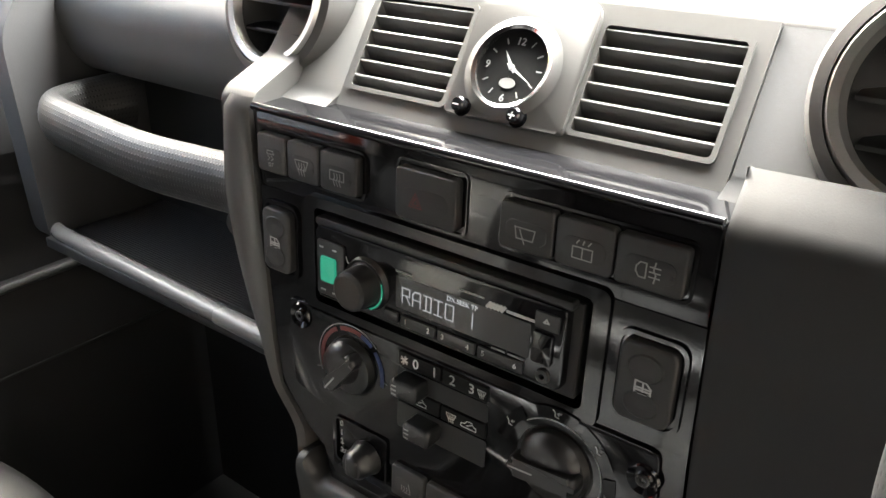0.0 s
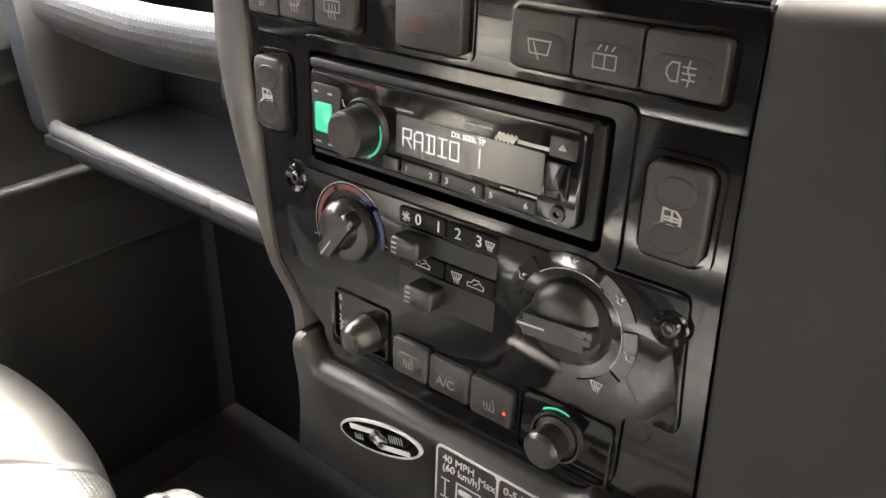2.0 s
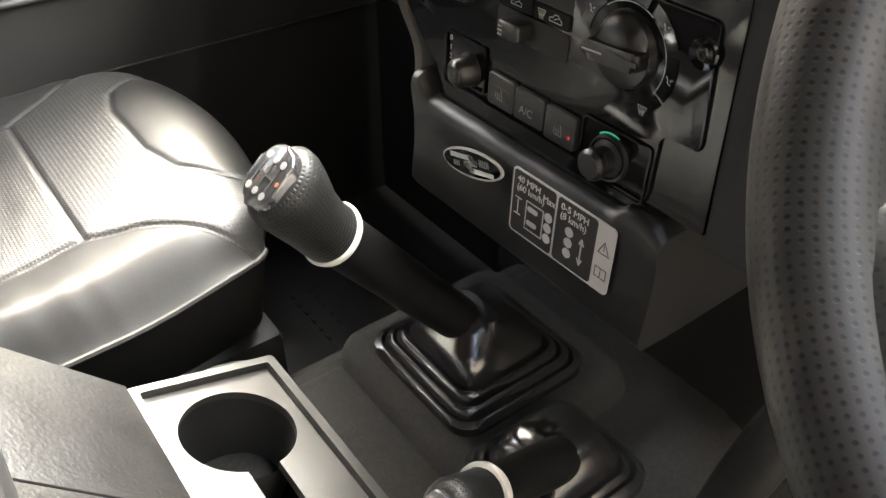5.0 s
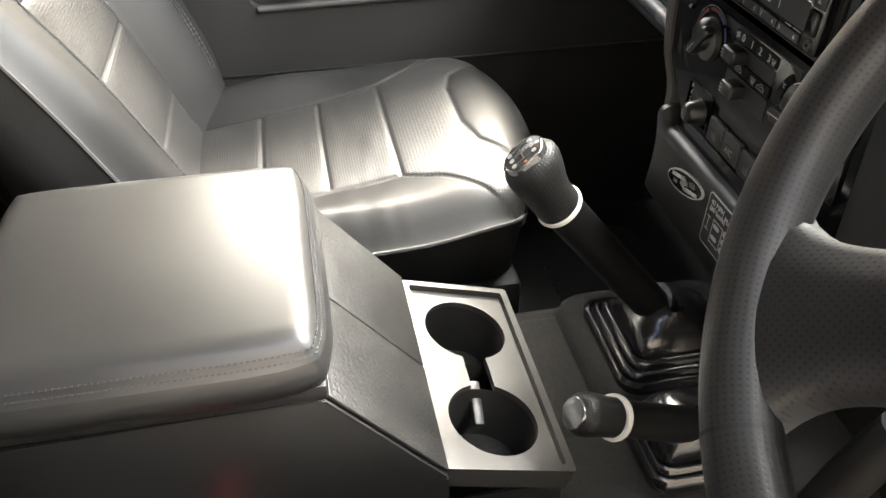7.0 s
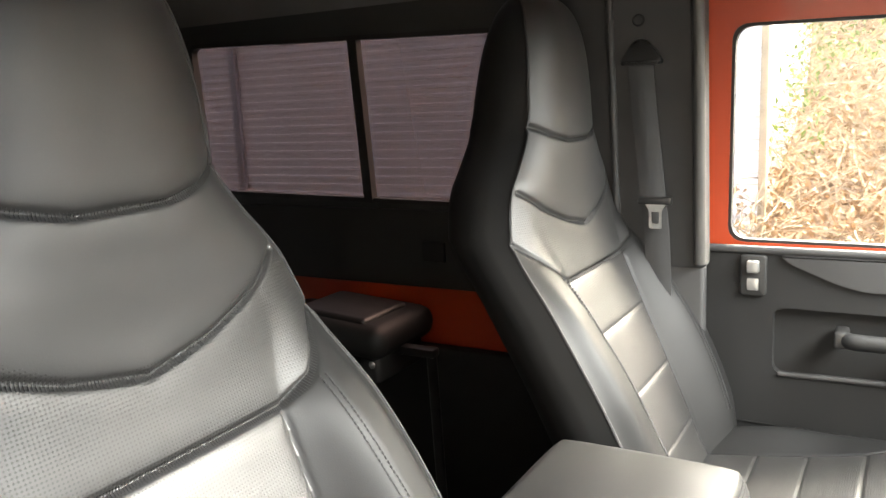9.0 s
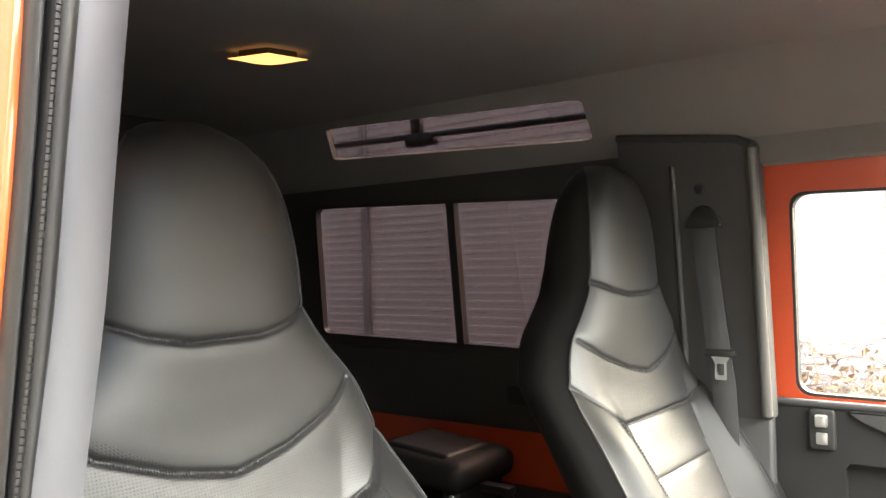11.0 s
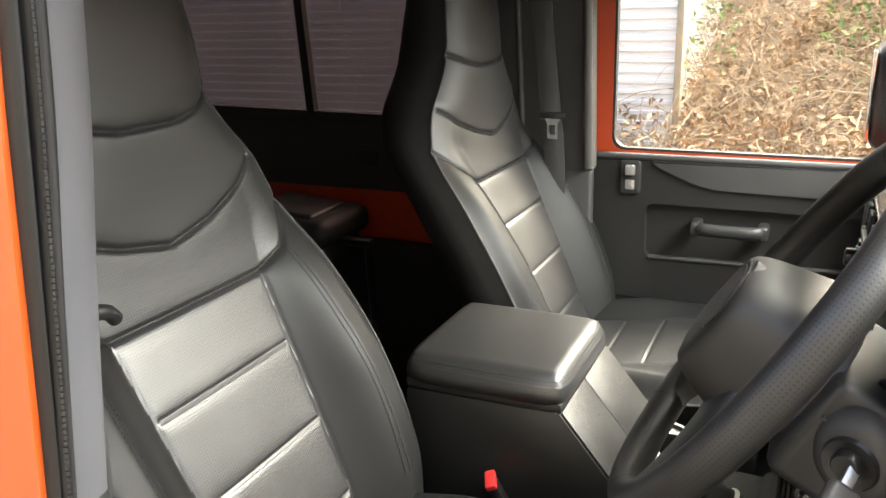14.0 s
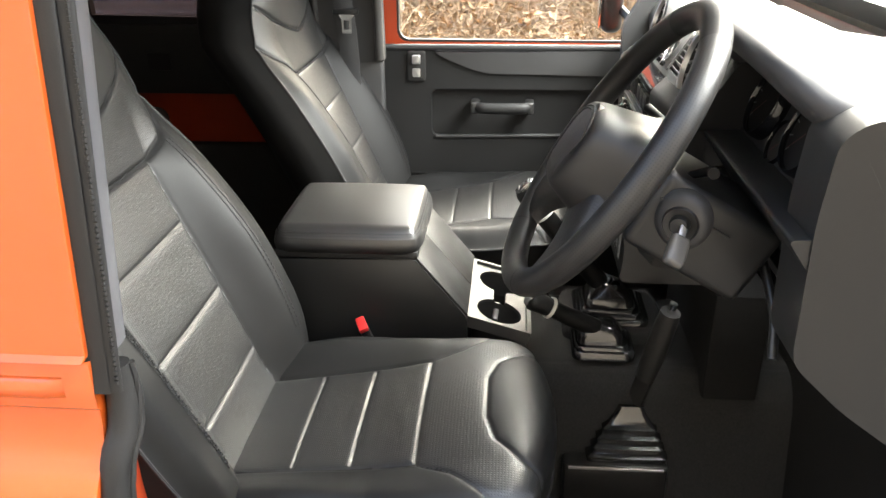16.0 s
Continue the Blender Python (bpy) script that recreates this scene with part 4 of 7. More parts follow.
for x0, x1, z0, z1 in ((-0.1535, -0.0575, 1.268, 1.3), (0.041, 0.152, 1.267, 1.3), (-0.033, 0.019, 1.265, 1.304)):
    part("switch_bezel", framed(rrz(x0, z0, x1, z1, 0.005), rrz(x0 + 0.0016, z0 + 0.0016, x1 - 0.0016, z1 - 0.0016, 0.004), 0, 0.0012), M_GLOSS, dashboard)

for x0, x1, z0, z1 in ((-0.1495, -0.1225, 1.1995, 1.2455), (0.1215, 0.1525, 1.1965, 1.2420)):
    ob = part("window_switch", prism(rrz(x0, z0, x1, z1, 0.006), 0.0, 0.0065, 0.002, seg=3), M_SWITCH, dashboard, "matt black rocker window switch")
    cx, h = (x0 + x1) / 2, z1 - z0
    for k, s in ((0.72, 1), (0.26, -1)):
        part("thumb_dish", lathe([(0.0, 0.0002), (0.006, 0.0004), (0.0085, 0.0011), (0.0095, 0.0004)], Matrix.Translation((cx, up(z0 + h * k), 0.0062)) @ Matrix.Diagonal((1.05, 0.85, 1, 1)), 24), M_SWITCH, ob)
    icon("window", cx, up(z0 + h * 0.47), 0.0068, 0.0048, ob, M_WHITE, 0.22)
    part("switch_bezel", framed(rrz(x0 - 0.004, z0 - 0.005, x1 + 0.004, z1 + 0.004, 0.008), rrz(x0 - 0.0018, z0 - 0.002, x1 + 0.0018, z1 + 0.0018, 0.007), 0, 0.002), M_GLOSS, dashboard)

# heater controls
heater = thing("heater_controls", "gloss black heater control plate with two rotary knobs and sliders", "heater controls", DASH)
part("plate", prism(round_poly([(-0.130, up(1.181)), (0.150, up(1.181)), (0.156, up(1.105)), (0.127, up(1.105)), (0.127, up(1.058)), (-0.088, up(1.058)), (-0.088, up(1.104)), (-0.126, up(1.112))], 0.005), 0.0, 0.0022, 0.0008), M_GLOSS, heater)


def arc_band(cx, cy, r0, r1, a0, a1, z, n=16):
    return prism(ring_pts(cx, cy, r1, a0, a1, n) + ring_pts(cx, cy, r0, a1, a0, n), z - 0.0004, z)


def rotary(cx, z, r, ang, label, tall=0.018):
    """A turning knob: a round skirt with a proud finger bar across it."""
    cy = up(z)
    ob = part("knob", lathe([(0, 0.006), (r * 0.80, 0.006), (r * 0.93, 0.005), (r, 0.0), (r * 1.08, 0.0)], Matrix.Translation((cx, cy, 0.0022)), 40), M_SATIN, heater, label)
    m = Matrix.Translation((cx, cy, 0.0022)) @ Matrix.Rotation(radians(ang), 4, "Z")
    bar = bmesh.new()
    ol = round_poly([(-r * 0.98, -r * 0.26), (r * 0.92, -r * 0.26), (r * 0.92, r * 0.26), (-r * 0.98, r * 0.26)], r * 0.2)
    add_prism(bar, ol, 0.003, tall, r * 0.20, m, 4)
    part("finger_bar", bar, M_SATIN, ob)
    dome = lathe([(0, 0.013), (r * 0.45, 0.0125), (r * 0.72, 0.010), (r * 0.84, 0.005)], m @ Matrix.Translation((0, r * 0.25, 0)) @ Matrix.Diagonal((1, 0.9, 1, 1)), 32)
    part("dome", dome, M_SATIN, ob)
    drawn("pointer", [[(-r * 0.9, 0), (-r * 0.25, 0)]], m @ Matrix.Translation((0, 0, tall)), 0.0012, M_WHITE, ob)
    return ob


rotary(-0.0683, 1.1480, 0.0205, 52, "temperature knob", 0.015)
rotary(0.0905, 1.1450, 0.0232, 4, "air distribution knob", 0.016)
for nm, a0, a1, mt in (("red_scale", 120, 205, M_REDPRINT), ("red_scale", 72, 112, M_REDPRINT), ("blue_scale", 50, 72, M_BLUEPRINT), ("blue_scale", -12, 42, M_BLUEPRINT)):
    part(nm, arc_band(-0.0683, up(1.1480), 0.0262, 0.0292, a0, a1, 0.0028), mt, heater)
drawn("scale_line", [ring_pts(-0.0683, up(1.148), 0.031, 45, 205, 20), [(-0.101, up(1.136)), (-0.0945, up(1.138))], [(-0.0365, up(1.146)), (-0.0415, up(1.1475))]], Matrix.Translation((0, 0, 0.0024)), 0.0007, M_DIM, heater)
for k, a in enumerate((150, 92, 42, -8, -55)):
    c, s = math.cos(radians(a)), math.sin(radians(a))
    part("dial_step", arc_band(0.0905, up(1.144), 0.0315, 0.0390, a - 21, a + 21, 0.0034), M_GLOSS, heater)
    icon(("air", "air", "air", "air", "front_screen")[k], 0.0905 + 0.0355 * c, up(1.144) + 0.0355 * s, 0.0036, 0.0034, heater, M_WHITE, 0.16)
drawn("dial_line", [ring_pts(0.0905, up(1.144), 0.0305, 60, 130), ring_pts(0.0905, up(1.144), 0.0305, -30, 55)], Matrix.Translation((0, 0, 0.0028)), 0.0006, M_WHITE, heater)
for i, (zt, texts) in enumerate(((1.1772, (("fan", "0", "1"), ("", "2", "3"))), (1.1510, (("car", "", ""), ("front_screen", "", "car"))))):
    for j, (x0, x1) in enumerate(((-0.0262, 0.0080), (0.0092, 0.0432))):
        pl = part("number_plate", prism(rrz(x0, zt - 0.0105, x1, zt, 0.0012), 0.0022, 0.0040, 0.0005), M_DIAL, heater)
        ic, t0, t1 = texts[j]
        yy = up(zt - 0.0052)
        if i == 0:
            if ic:
                icon(ic, x0 + 0.0055, yy, 0.0043, 0.0030, pl, M_WHITE, 0.3)
            letters("numeral", t0, 0.0095, Matrix.Translation((x0 + (0.0145 if j == 0 else 0.008), yy, 0.0044)), M_WHITE, pl)
            letters("numeral", t1, 0.0095, Matrix.Translation((x0 + (0.0295 if j == 0 else 0.0225), yy, 0.0044)), M_WHITE, pl)
            if j:
                icon("front_screen", x0 + 0.0300, yy, 0.0043, 0.0030, pl, M_WHITE, 0.2)
        elif j == 0:
            icon("car", x0 + 0.0190, yy, 0.0043, 0.0052, pl, M_WHITE, 0.12)
        else:
            icon("front_screen", x0 + 0.0085, yy, 0.0043, 0.0036, pl, M_WHITE, 0.18)
            icon("car", x0 + 0.0220, yy, 0.0043, 0.0056, pl, M_WHITE, 0.12)
    zb = zt - 0.0125
    part("slot", prism(rrz(-0.027, zb - (0.0195 if i else 0.0130), 0.0435, zb, 0.002), 0.0023, 0.0028), M_DARK, heater)
    kx = -0.0015 if i else -0.0125
    kz = zb - (0.0095 if i else 0.0075)
    kn = part("slider", prism(round_rect(kx - 0.0105, up(kz - 0.0065), kx + 0.0105, up(kz + 0.0065), 0.003), 0.0025, 0.017, 0.003, seg=3), M_SATIN, heater)
    drawn("ribs", [[(kx - 0.0075, up(kz) + d), (kx - 0.0045, up(kz) + d)] for d in (-0.003, 0, 0.003)], Matrix.Translation((0, 0, 0.0173)), 0.001, M_WHITE, kn)
for x, z in ((0.1435, 1.1620), (-0.1172, 1.1700)):
    sc = part("screw", lathe([(0, 0.0005), (0.0042, 0.0008), (0.005, 0.0), (0.0055, -0.0005), (0.0088, 0.0016), (0.0098, 0.0002)], Matrix.Translation((x, up(z), 0.0026)), 24), M_GLOSS, heater, "black screw in a dished seat")
    part("screw_head", lathe([(0.0, 0.0), (0.0022, 0.0), (0.0022, 0.0012), (0.0036, 0.0016), (0.0044, 0.0008)], Matrix.Translation((x, up(z), 0.003)), 6), M_SATIN, sc)

# lamp levelling knob, on its small plate
lev = part("levelling_switch", framed(rrz(-0.0840, 1.0655, -0.0350, 1.1025, 0.003), rrz(-0.0825, 1.067, -0.0365, 1.101, 0.002), 0.0022, 0.0040), M_GLOSS, heater)
part("levelling_knob", lathe([(0, 0.016), (0.008, 0.016), (0.0105, 0.0135), (0.012, 0.004), (0.0135, 0.0)], Matrix.Translation((-0.0545, up(1.0790), 0.0025)), 32), M_SATIN, lev)
part("knob_grip", prism(round_rect(-0.0605, up(1.071), -0.0485, up(1.087), 0.004), 0.012, 0.020, 0.003, seg=3), M_SATIN, lev)
for k, ch in enumerate(("0", "1", "2", "3")):
    letters("numeral", ch, 0.006, Matrix.Translation((-0.0785, up(1.0965 - 0.0075 * k), 0.0026)), M_WHITE, lev)
icon("lamp", -0.0745, up(1.0745), 0.0028, 0.0032, lev, M_WHITE, 0.2)

# cigar lighter
lig = thing("cigar_lighter", "black push-in cigar lighter with a faint green ring", "cigar lighter", DASH @ Matrix.Translation((0.0915, up(1.0722), 0.0022)))
part("socket_plate", framed(round_rect(-0.026, -0.020, 0.033, 0.022, 0.004), round_rect(-0.0245, -0.0185, 0.0315, 0.0205, 0.003), 0.0, 0.0015), M_GLOSS, lig)
part("socket", lathe([(0.0135, 0.0), (0.0145, 0.003), (0.0158, 0.003), (0.0165, 0.0)], n=32), M_SATIN, lig)
part("ring_light", lathe([(0.0165, 0.0004), (0.0176, 0.0004)], n=32, arc=(70, 130)), M_GREEN, lig)
part("plug", lathe([(0, 0.020), (0.0085, 0.020), (0.0108, 0.0175), (0.0108, 0.013), (0.0090, 0.011), (0.0095, 0.004), (0.0128, 0.0025), (0.0135, 0.0)], n=32), M_SATIN, lig)

# ---- radio ----
radio = thing("car_radio", "black single-slot car radio showing RADIO 1 on its display", "car radio", DASH)
part("sleeve", box((0.0, up(1.2215), -0.012), (0.196, 0.058, 0.03), 0.001), M_DARK, radio)
face = prism(round_poly([(-0.0925, up(1.1985)), (0.0925, up(1.1985)), (0.0925, up(1.2475)), (-0.0925, up(1.2475))], 0.004), 0.0, 0.0100, 0.002, seg=3)
part("faceplate", face, M_GLOSS, radio, "gloss black faceplate")
part("trim_bar", prism(round_rect(-0.0945, up(1.2470), 0.0945, up(1.2525), 0.002), 0.002, 0.0085, 0.0012), M_SATIN, radio)
RZ = 0.0100
part("key_block", prism(rrz(-0.0905, 1.2005, -0.0665, 1.2390, 0.002), RZ, RZ + 0.0015, 0.0007), M_SATIN, radio)
part("green_key", prism(rrz(-0.0860, 1.2110, -0.0730, 1.2285, 0.0015), RZ + 0.0012, RZ + 0.0035, 0.0008), M_GREEN, radio, "green lit source key")
drawn("print", [[(-0.087, up(1.2345)), (-0.0845, up(1.2345))], [(-0.0755, up(1.2345)), (-0.073, up(1.2345))], [(-0.0865, up(1.2045)), (-0.083, up(1.2045))], [(-0.076, up(1.2040)), (-0.071, up(1.2040))]], Matrix.Translation((0, 0, RZ + 0.0017)), 0.0012, M_WHITE, radio)
kn = part("volume_knob", lathe([(0, 0.0185), (0.0108, 0.0185), (0.0128, 0.0172), (0.0134, 0.013), (0.0134, 0.003), (0.0150, 0.0022), (0.0166, 0.0035), (0.0178, 0.0)], Matrix.Translation((-0.0475, up(1.2195), RZ)), 48), M_SATIN, radio, "turned volume knob with green ring")
part("knob_face", lathe([(0, 0.0003), (0.0106, 0.0003)], Matrix.Translation((-0.0475, up(1.2195), RZ + 0.0186)), 40), surface("turned black metal", (0.05, 0.045, 0.042), 0.35, metal=0.9, grain=0.3, size=1800), kn)
part("ring_light", lathe([(0.0150, 0.0), (0.0160, 0.0)], Matrix.Translation((-0.0475, up(1.2195), RZ + 0.0040)), 40, (-70, 20)), M_GREEN, kn)
part("side_key", prism(round_poly([(-0.066, up(1.2215)), (-0.0580, up(1.2235)), (-0.0600, up(1.2125)), (-0.0660, up(1.2120))], 0.001), RZ, RZ + 0.002, 0.0005), M_SILVER, radio)
drawn("phone_mark", [[(-0.0650, up(1.2325)), (-0.0640, up(1.2295)), (-0.0610, up(1.2285))]], Matrix.Translation((0, 0, RZ + 0.0004)), 0.0010, M_WHITE, radio)
part("display", prism(rrz(-0.0240, 1.2115, 0.0715, 1.2330, 0.001), RZ - 0.0002, RZ + 0.0003), M_LCD, radio, "dark grey display window")
SEGMENTS = {
    "R": [[(0, 0), (0, 1), (0.8, 1), (0.8, 0.5), (0, 0.5)], [(0.45, 0.45), (0.85, 0)]],
    "A": [[(0, 0), (0, 0.8), (0.25, 1), (0.8, 1), (0.8, 0)], [(0, 0.45), (0.8, 0.45)]],
    "D": [[(0, 0), (0.8, 0), (0.8, 1), (0, 1)], [(0.28, 0), (0.28, 1)]],
    "I": [[(0, 0), (0.8, 0)], [(0.4, 0), (0.4, 1)], [(0, 1), (0.8, 1)]],
    "O": [[(0, 0), (0.8, 0), (0.8, 1), (0, 1), (0, 0)]],
    "1": [[(0.4, 0), (0.4, 1)]],
}
for k, ch in enumerate("RADIO 1"):
    if ch != " ":
        drawn("display_letter", [[(-0.0185 + 0.0082 * k + 0.0072 * a, up(1.2165) + 0.0098 * b) for a, b in ln] for ln in SEGMENTS[ch]], Matrix.Translation((0, 0, RZ + 0.0005)), 0.00085, M_LCDTEXT, radio)
letters("display_text", "DX SEEK TP", 0.0042, Matrix.Translation((0.0255, up(1.2300), RZ + 0.0005)), M_LCDTEXT, radio)
drawn("maker_mark", [[(0.0430 + 0.0024 * k, up(1.2345)), (0.0450 + 0.0024 * k, up(1.2372))] for k in range(5)] + [[(0.0565, up(1.2356)), (0.0755, up(1.2356))]], Matrix.Translation((0, 0, RZ + 0.0004)), 0.0019, M_WHITE, radio)
drawn("small_print", [[(-0.0235, up(1.2360)), (-0.0120, up(1.2360))], [(0.0240, up(1.2385)), (0.0400, up(1.2385))], [(0.0480, up(1.2098)), (0.0560, up(1.2098))], [(0.0590, up(1.2098)), (0.0690, up(1.2098))]], Matrix.Translation((0, 0, RZ + 0.0004)), 0.0013, M_DIM, radio)
xs = [(-0.0330, -0.0215), (-0.0190, 0.0075), (0.0095, 0.0365), (0.0385, 0.0690)]
for k, (x0, x1) in enumerate(xs):
    ky = part("preset_key", prism(rrz(x0, 1.2005, x1, 1.2078, 0.001), RZ, RZ + 0.0014, 0.0004), M_SATIN, radio)
    if k:
        letters("numeral", str(2 * k - 1), 0.0048, Matrix.Translation((x0 + 0.004, up(1.2042), RZ + 0.0017)), M_WHITE, ky)
        letters("numeral", str(2 * k), 0.0048, Matrix.Translation((x1 - 0.005, up(1.2042), RZ + 0.0017)), M_WHITE, ky)
part("port_cover", prism(rrz(0.0735, 1.2120, 0.0865, 1.2310, 0.002), RZ, RZ + 0.0022, 0.0008), M_GLOSS, radio)
part("eject_key", prism(rrz(0.0740, 1.2330, 0.0890, 1.2430, 0.001), RZ, RZ + 0.0012, 0.0004), M_SATIN, radio)
drawn("eject_mark", [[(0.0800, up(1.2375)), (0.0830, up(1.2375)), (0.0815, up(1.2395)), (0.0800, up(1.2375))]], Matrix.Translation((0, 0, RZ + 0.0014)), 0.0010, M_WHITE, radio)
part("aux_socket", lathe([(0.0016, 0.0), (0.0018, 0.0016), (0.0040, 0.0016), (0.0045, 0.0)], Matrix.Translation((0.0815, up(1.2045), RZ)), 24), M_SATIN, radio)

# ---- grey cheeks either side of the panel, lower console ----
def cheek(side):
    """The moulded edge beside the panel; its outline bows out and tucks in below."""
    bm = bmesh.new()
    rows = []
    for i in range(33):
        t = i / 32
        z = (1.3165 if side < 0 else 1.335) - t * (0.2665 if side < 0 else 0.285)
        if side < 0:
            inner = spline1([(1.04, -0.118), (1.075, -0.119), (1.105, -0.1425), (1.19, -0.1525), (1.311, -0.1625), (1.34, -0.155)], z)
            outer = spline1([(1.04, -0.126), (1.075, -0.130), (1.105, -0.152), (1.17, -0.180), (1.24, -0.196), (1.30, -0.194), (1.335, -0.187)], z)
            deep = -0.10
        else:
            inner = spline1([(1.05, 0.1735), (1.20, 0.1650), (1.311, 0.1620), (1.34, 0.161)], z)
            outer = spline1([(1.05, 0.300), (1.2, 0.315), (1.30, 0.325), (1.335, 0.315)], z)
            deep = -0.06
        v = up(z)
        sgn = -1 if side < 0 else 1
        o = abs(outer - inner)
        lift = 0.004 if z < 1.311 else 0.004 - 0.9 * (z - 1.311)
        prof = [(inner, -0.015), (inner, lift - 0.002), (inner + sgn * 0.003, lift), (inner + sgn * o * 0.5, lift + (0.0015 if side < 0 else -0.004)), (outer - sgn * 0.006, lift - (0.001 if side < 0 else 0.018)), (outer, lift - (0.008 if side < 0 else 0.030)), (outer, deep)]
        rows.append([bm.verts.new((x, v, w)) for x, w in prof])
    for a, b in zip(rows, rows[1:]):
        for k in range(len(a) - 1):
            bm.faces.new((a[k], a[k + 1], b[k + 1], b[k]))
    bmesh.ops.recalc_face_normals(bm, faces=bm.faces)
    return bm


part("side_cheek", cheek(-1), M_GREY, dashboard, "soft-grained grey side cheek")
# driver's cheek: shade is put into its colour, darker than the left one
part("side_cheek", cheek(1), surface("shaded cheek vinyl", (0.021, 0.0207, 0.0205), 0.6, grain=0.08, size=1200, var=0.1, spec=0.3), dashboard, "soft-grained side cheek with shade in its colour")

console = thing("lower_console", "black moulded console below the switch panel with a badge and decal", "console")
bm = bmesh.new()
rows = []
for i in range(41):
    t = i / 40
    x = -0.106 + t * 0.268
    hi = 1.046 + 0.016 * (1 - smoothstep(-0.098, -0.088, x)) + 0.010 * smoothstep(0.118, 0.130, x) - 0.010 * smoothstep(0.150, 0.165, x)
    prof = [(-0.020, hi + 0.002), (-0.040, hi + 0.003), (-0.046, hi + 0.001), (-0.0495, hi - 0.003), (-0.0505, hi - 0.009), (-0.0475, hi - 0.020 if hi < 1.05 else 1.024), (-0.048, 1.0), (-0.052, 0.965), (-0.046, 0.955), (-0.02, 0.953)]
    rows.append([bm.verts.new((x, y, z)) for y, z in prof])
for a, b in zip(rows, rows[1:]):
    for k in range(len(a) - 1):
        bm.faces.new((a[k], a[k + 1], b[k + 1], b[k]))
for row in (rows[0], rows[-1]):
    back = [bm.verts.new((v.co.x, 0.12, v.co.z)) for v in row]
    for k in range(len(row) - 1):
        bm.faces.new((row[k], row[k + 1], back[k + 1], back[k]))
bmesh.ops.recalc_face_normals(bm, faces=bm.faces)
part("moulding", bm, M_PLASTIC, console)
part("skirt", box((0.03, 0.16, 0.855), (0.40, 0.10, 0.22), 0.006), M_CARPET_SHADE, console, "carpet-covered skirt with shade in its colour")

badge = thing("oval_badge", "black oval badge with white rim and white bars", "badge", pose(-0.0235, -0.0500, 1.0170, 90, -14.5, 0))
el = [(0.0385 * math.cos(a), 0.0125 * math.sin(a)) for a in linspace(0, 2 * math.pi, 41)[:-1]]
part("plate", prism(el, -0.001, 0.001, 0.0006), M_WHITE, badge)
part("field", prism([(x * 0.945, y * 0.85) for x, y in el], 0.0009, 0.0013), M_GLOSS, badge)
drawn("white_bar", [[(-0.024, 0.0048), (0.001, 0.0048)], [(-0.0005, 0.0052), (0.006, 0.0012), (-0.006, -0.0008), (0.001, -0.0052)], [(0.000, -0.0052), (0.026, -0.0052)]], Matrix.Translation((0, 0, 0.0014)), 0.0042, M_WHITE, badge)
drawn("small_bar", [[(-0.0225 + 0.0022 * k, -0.0005), (-0.0225 + 0.0022 * k, -0.0040)] for k in range(4)] + [[(0.0115 + 0.0022 * k, 0.0005), (0.0115 + 0.0022 * k, 0.0055)] for k in range(6)], Matrix.Translation((0, 0, 0.0014)), 0.0010, M_DIM, badge)

decal = thing("range_decal", "white-edged decal on gear ranges reading 40 MPH and 0-5 MPH", "decal", pose(0.0775, -0.0512, 1.0130, 88, 0, 0))
part("backing", prism(round_rect(-0.0515, -0.0280, 0.0515, 0.0280, 0.004), -0.0005, 0.0004), M_WHITE, decal)
for x0, x1 in ((-0.0500, -0.0055), (-0.0035, 0.0350)):
    part("field", prism(round_rect(x0, -0.0265, x1, 0.0265, 0.003), 0.0003, 0.0006), M_SWITCH, decal)
letters("lettering", "40 MPH", 0.0075, Matrix.Translation((-0.046, 0.0200, 0.0008)), M_WHITE, decal, align="LEFT")
letters("lettering", "(60 km/h)", 0.0075, Matrix.Translation((-0.046, 0.0130, 0.0008)), M_WHITE, decal, align="LEFT")
letters("lettering", "Max", 0.0075, Matrix.Translation((-0.0185, 0.0165, 0.0008)), M_WHITE, decal, align="LEFT")
letters("lettering", "0-5 MPH", 0.0075, Matrix.Translation((0.0000, 0.0200, 0.0008)), M_WHITE, decal, align="LEFT")
letters("lettering", "(8 km/h)", 0.0075, Matrix.Translation((0.0000, 0.0130, 0.0008)), M_WHITE, decal, align="LEFT")
drawn("diagram", [[(-0.046, 0.004), (-0.040, 0.004)], [(-0.046, -0.010), (-0.040, -0.010)], [(-0.043, 0.004), (-0.043, -0.010)], [(-0.034, 0.006), (-0.016, 0.006), (-0.016, -0.018)], [(-0.034, 0.006), (-0.034, -0.016)], [(-0.034, -0.018), (-0.016, -0.018)]], Matrix.Translation((0, 0, 0.0008)), 0.0012, M_WHITE, decal)
bm = bmesh.new()
for cx, cy, r in [(-0.0275, 0.000, 0.0), (-0.0275, -0.012, 0.0)]:
    add_prism(bm, round_rect(cx - 0.0055, cy - 0.0022, cx + 0.0055, cy + 0.0022, 0.002), 0.0006, 0.0008)
part("white_bar", bm, M_WHITE, decal, smooth=False)
for cx in (-0.0110, 0.0105):
    for cy in (0.0030, -0.0060, -0.0150):
        part("white_spot", prism(ring_pts(cx, cy, 0.0040, 0, 360, 16)[:-1], 0.0006, 0.0008), M_WHITE, decal, smooth=False)
drawn("arrow", [[(0.0235, 0.004), (0.0235, -0.017)], [(0.0215, 0.000), (0.0235, 0.004), (0.0255, 0.000)], [(0.0215, -0.013), (0.0235, -0.017), (0.0255, -0.013)]], Matrix.Translation((0, 0, 0.0008)), 0.0014, M_WHITE, decal)
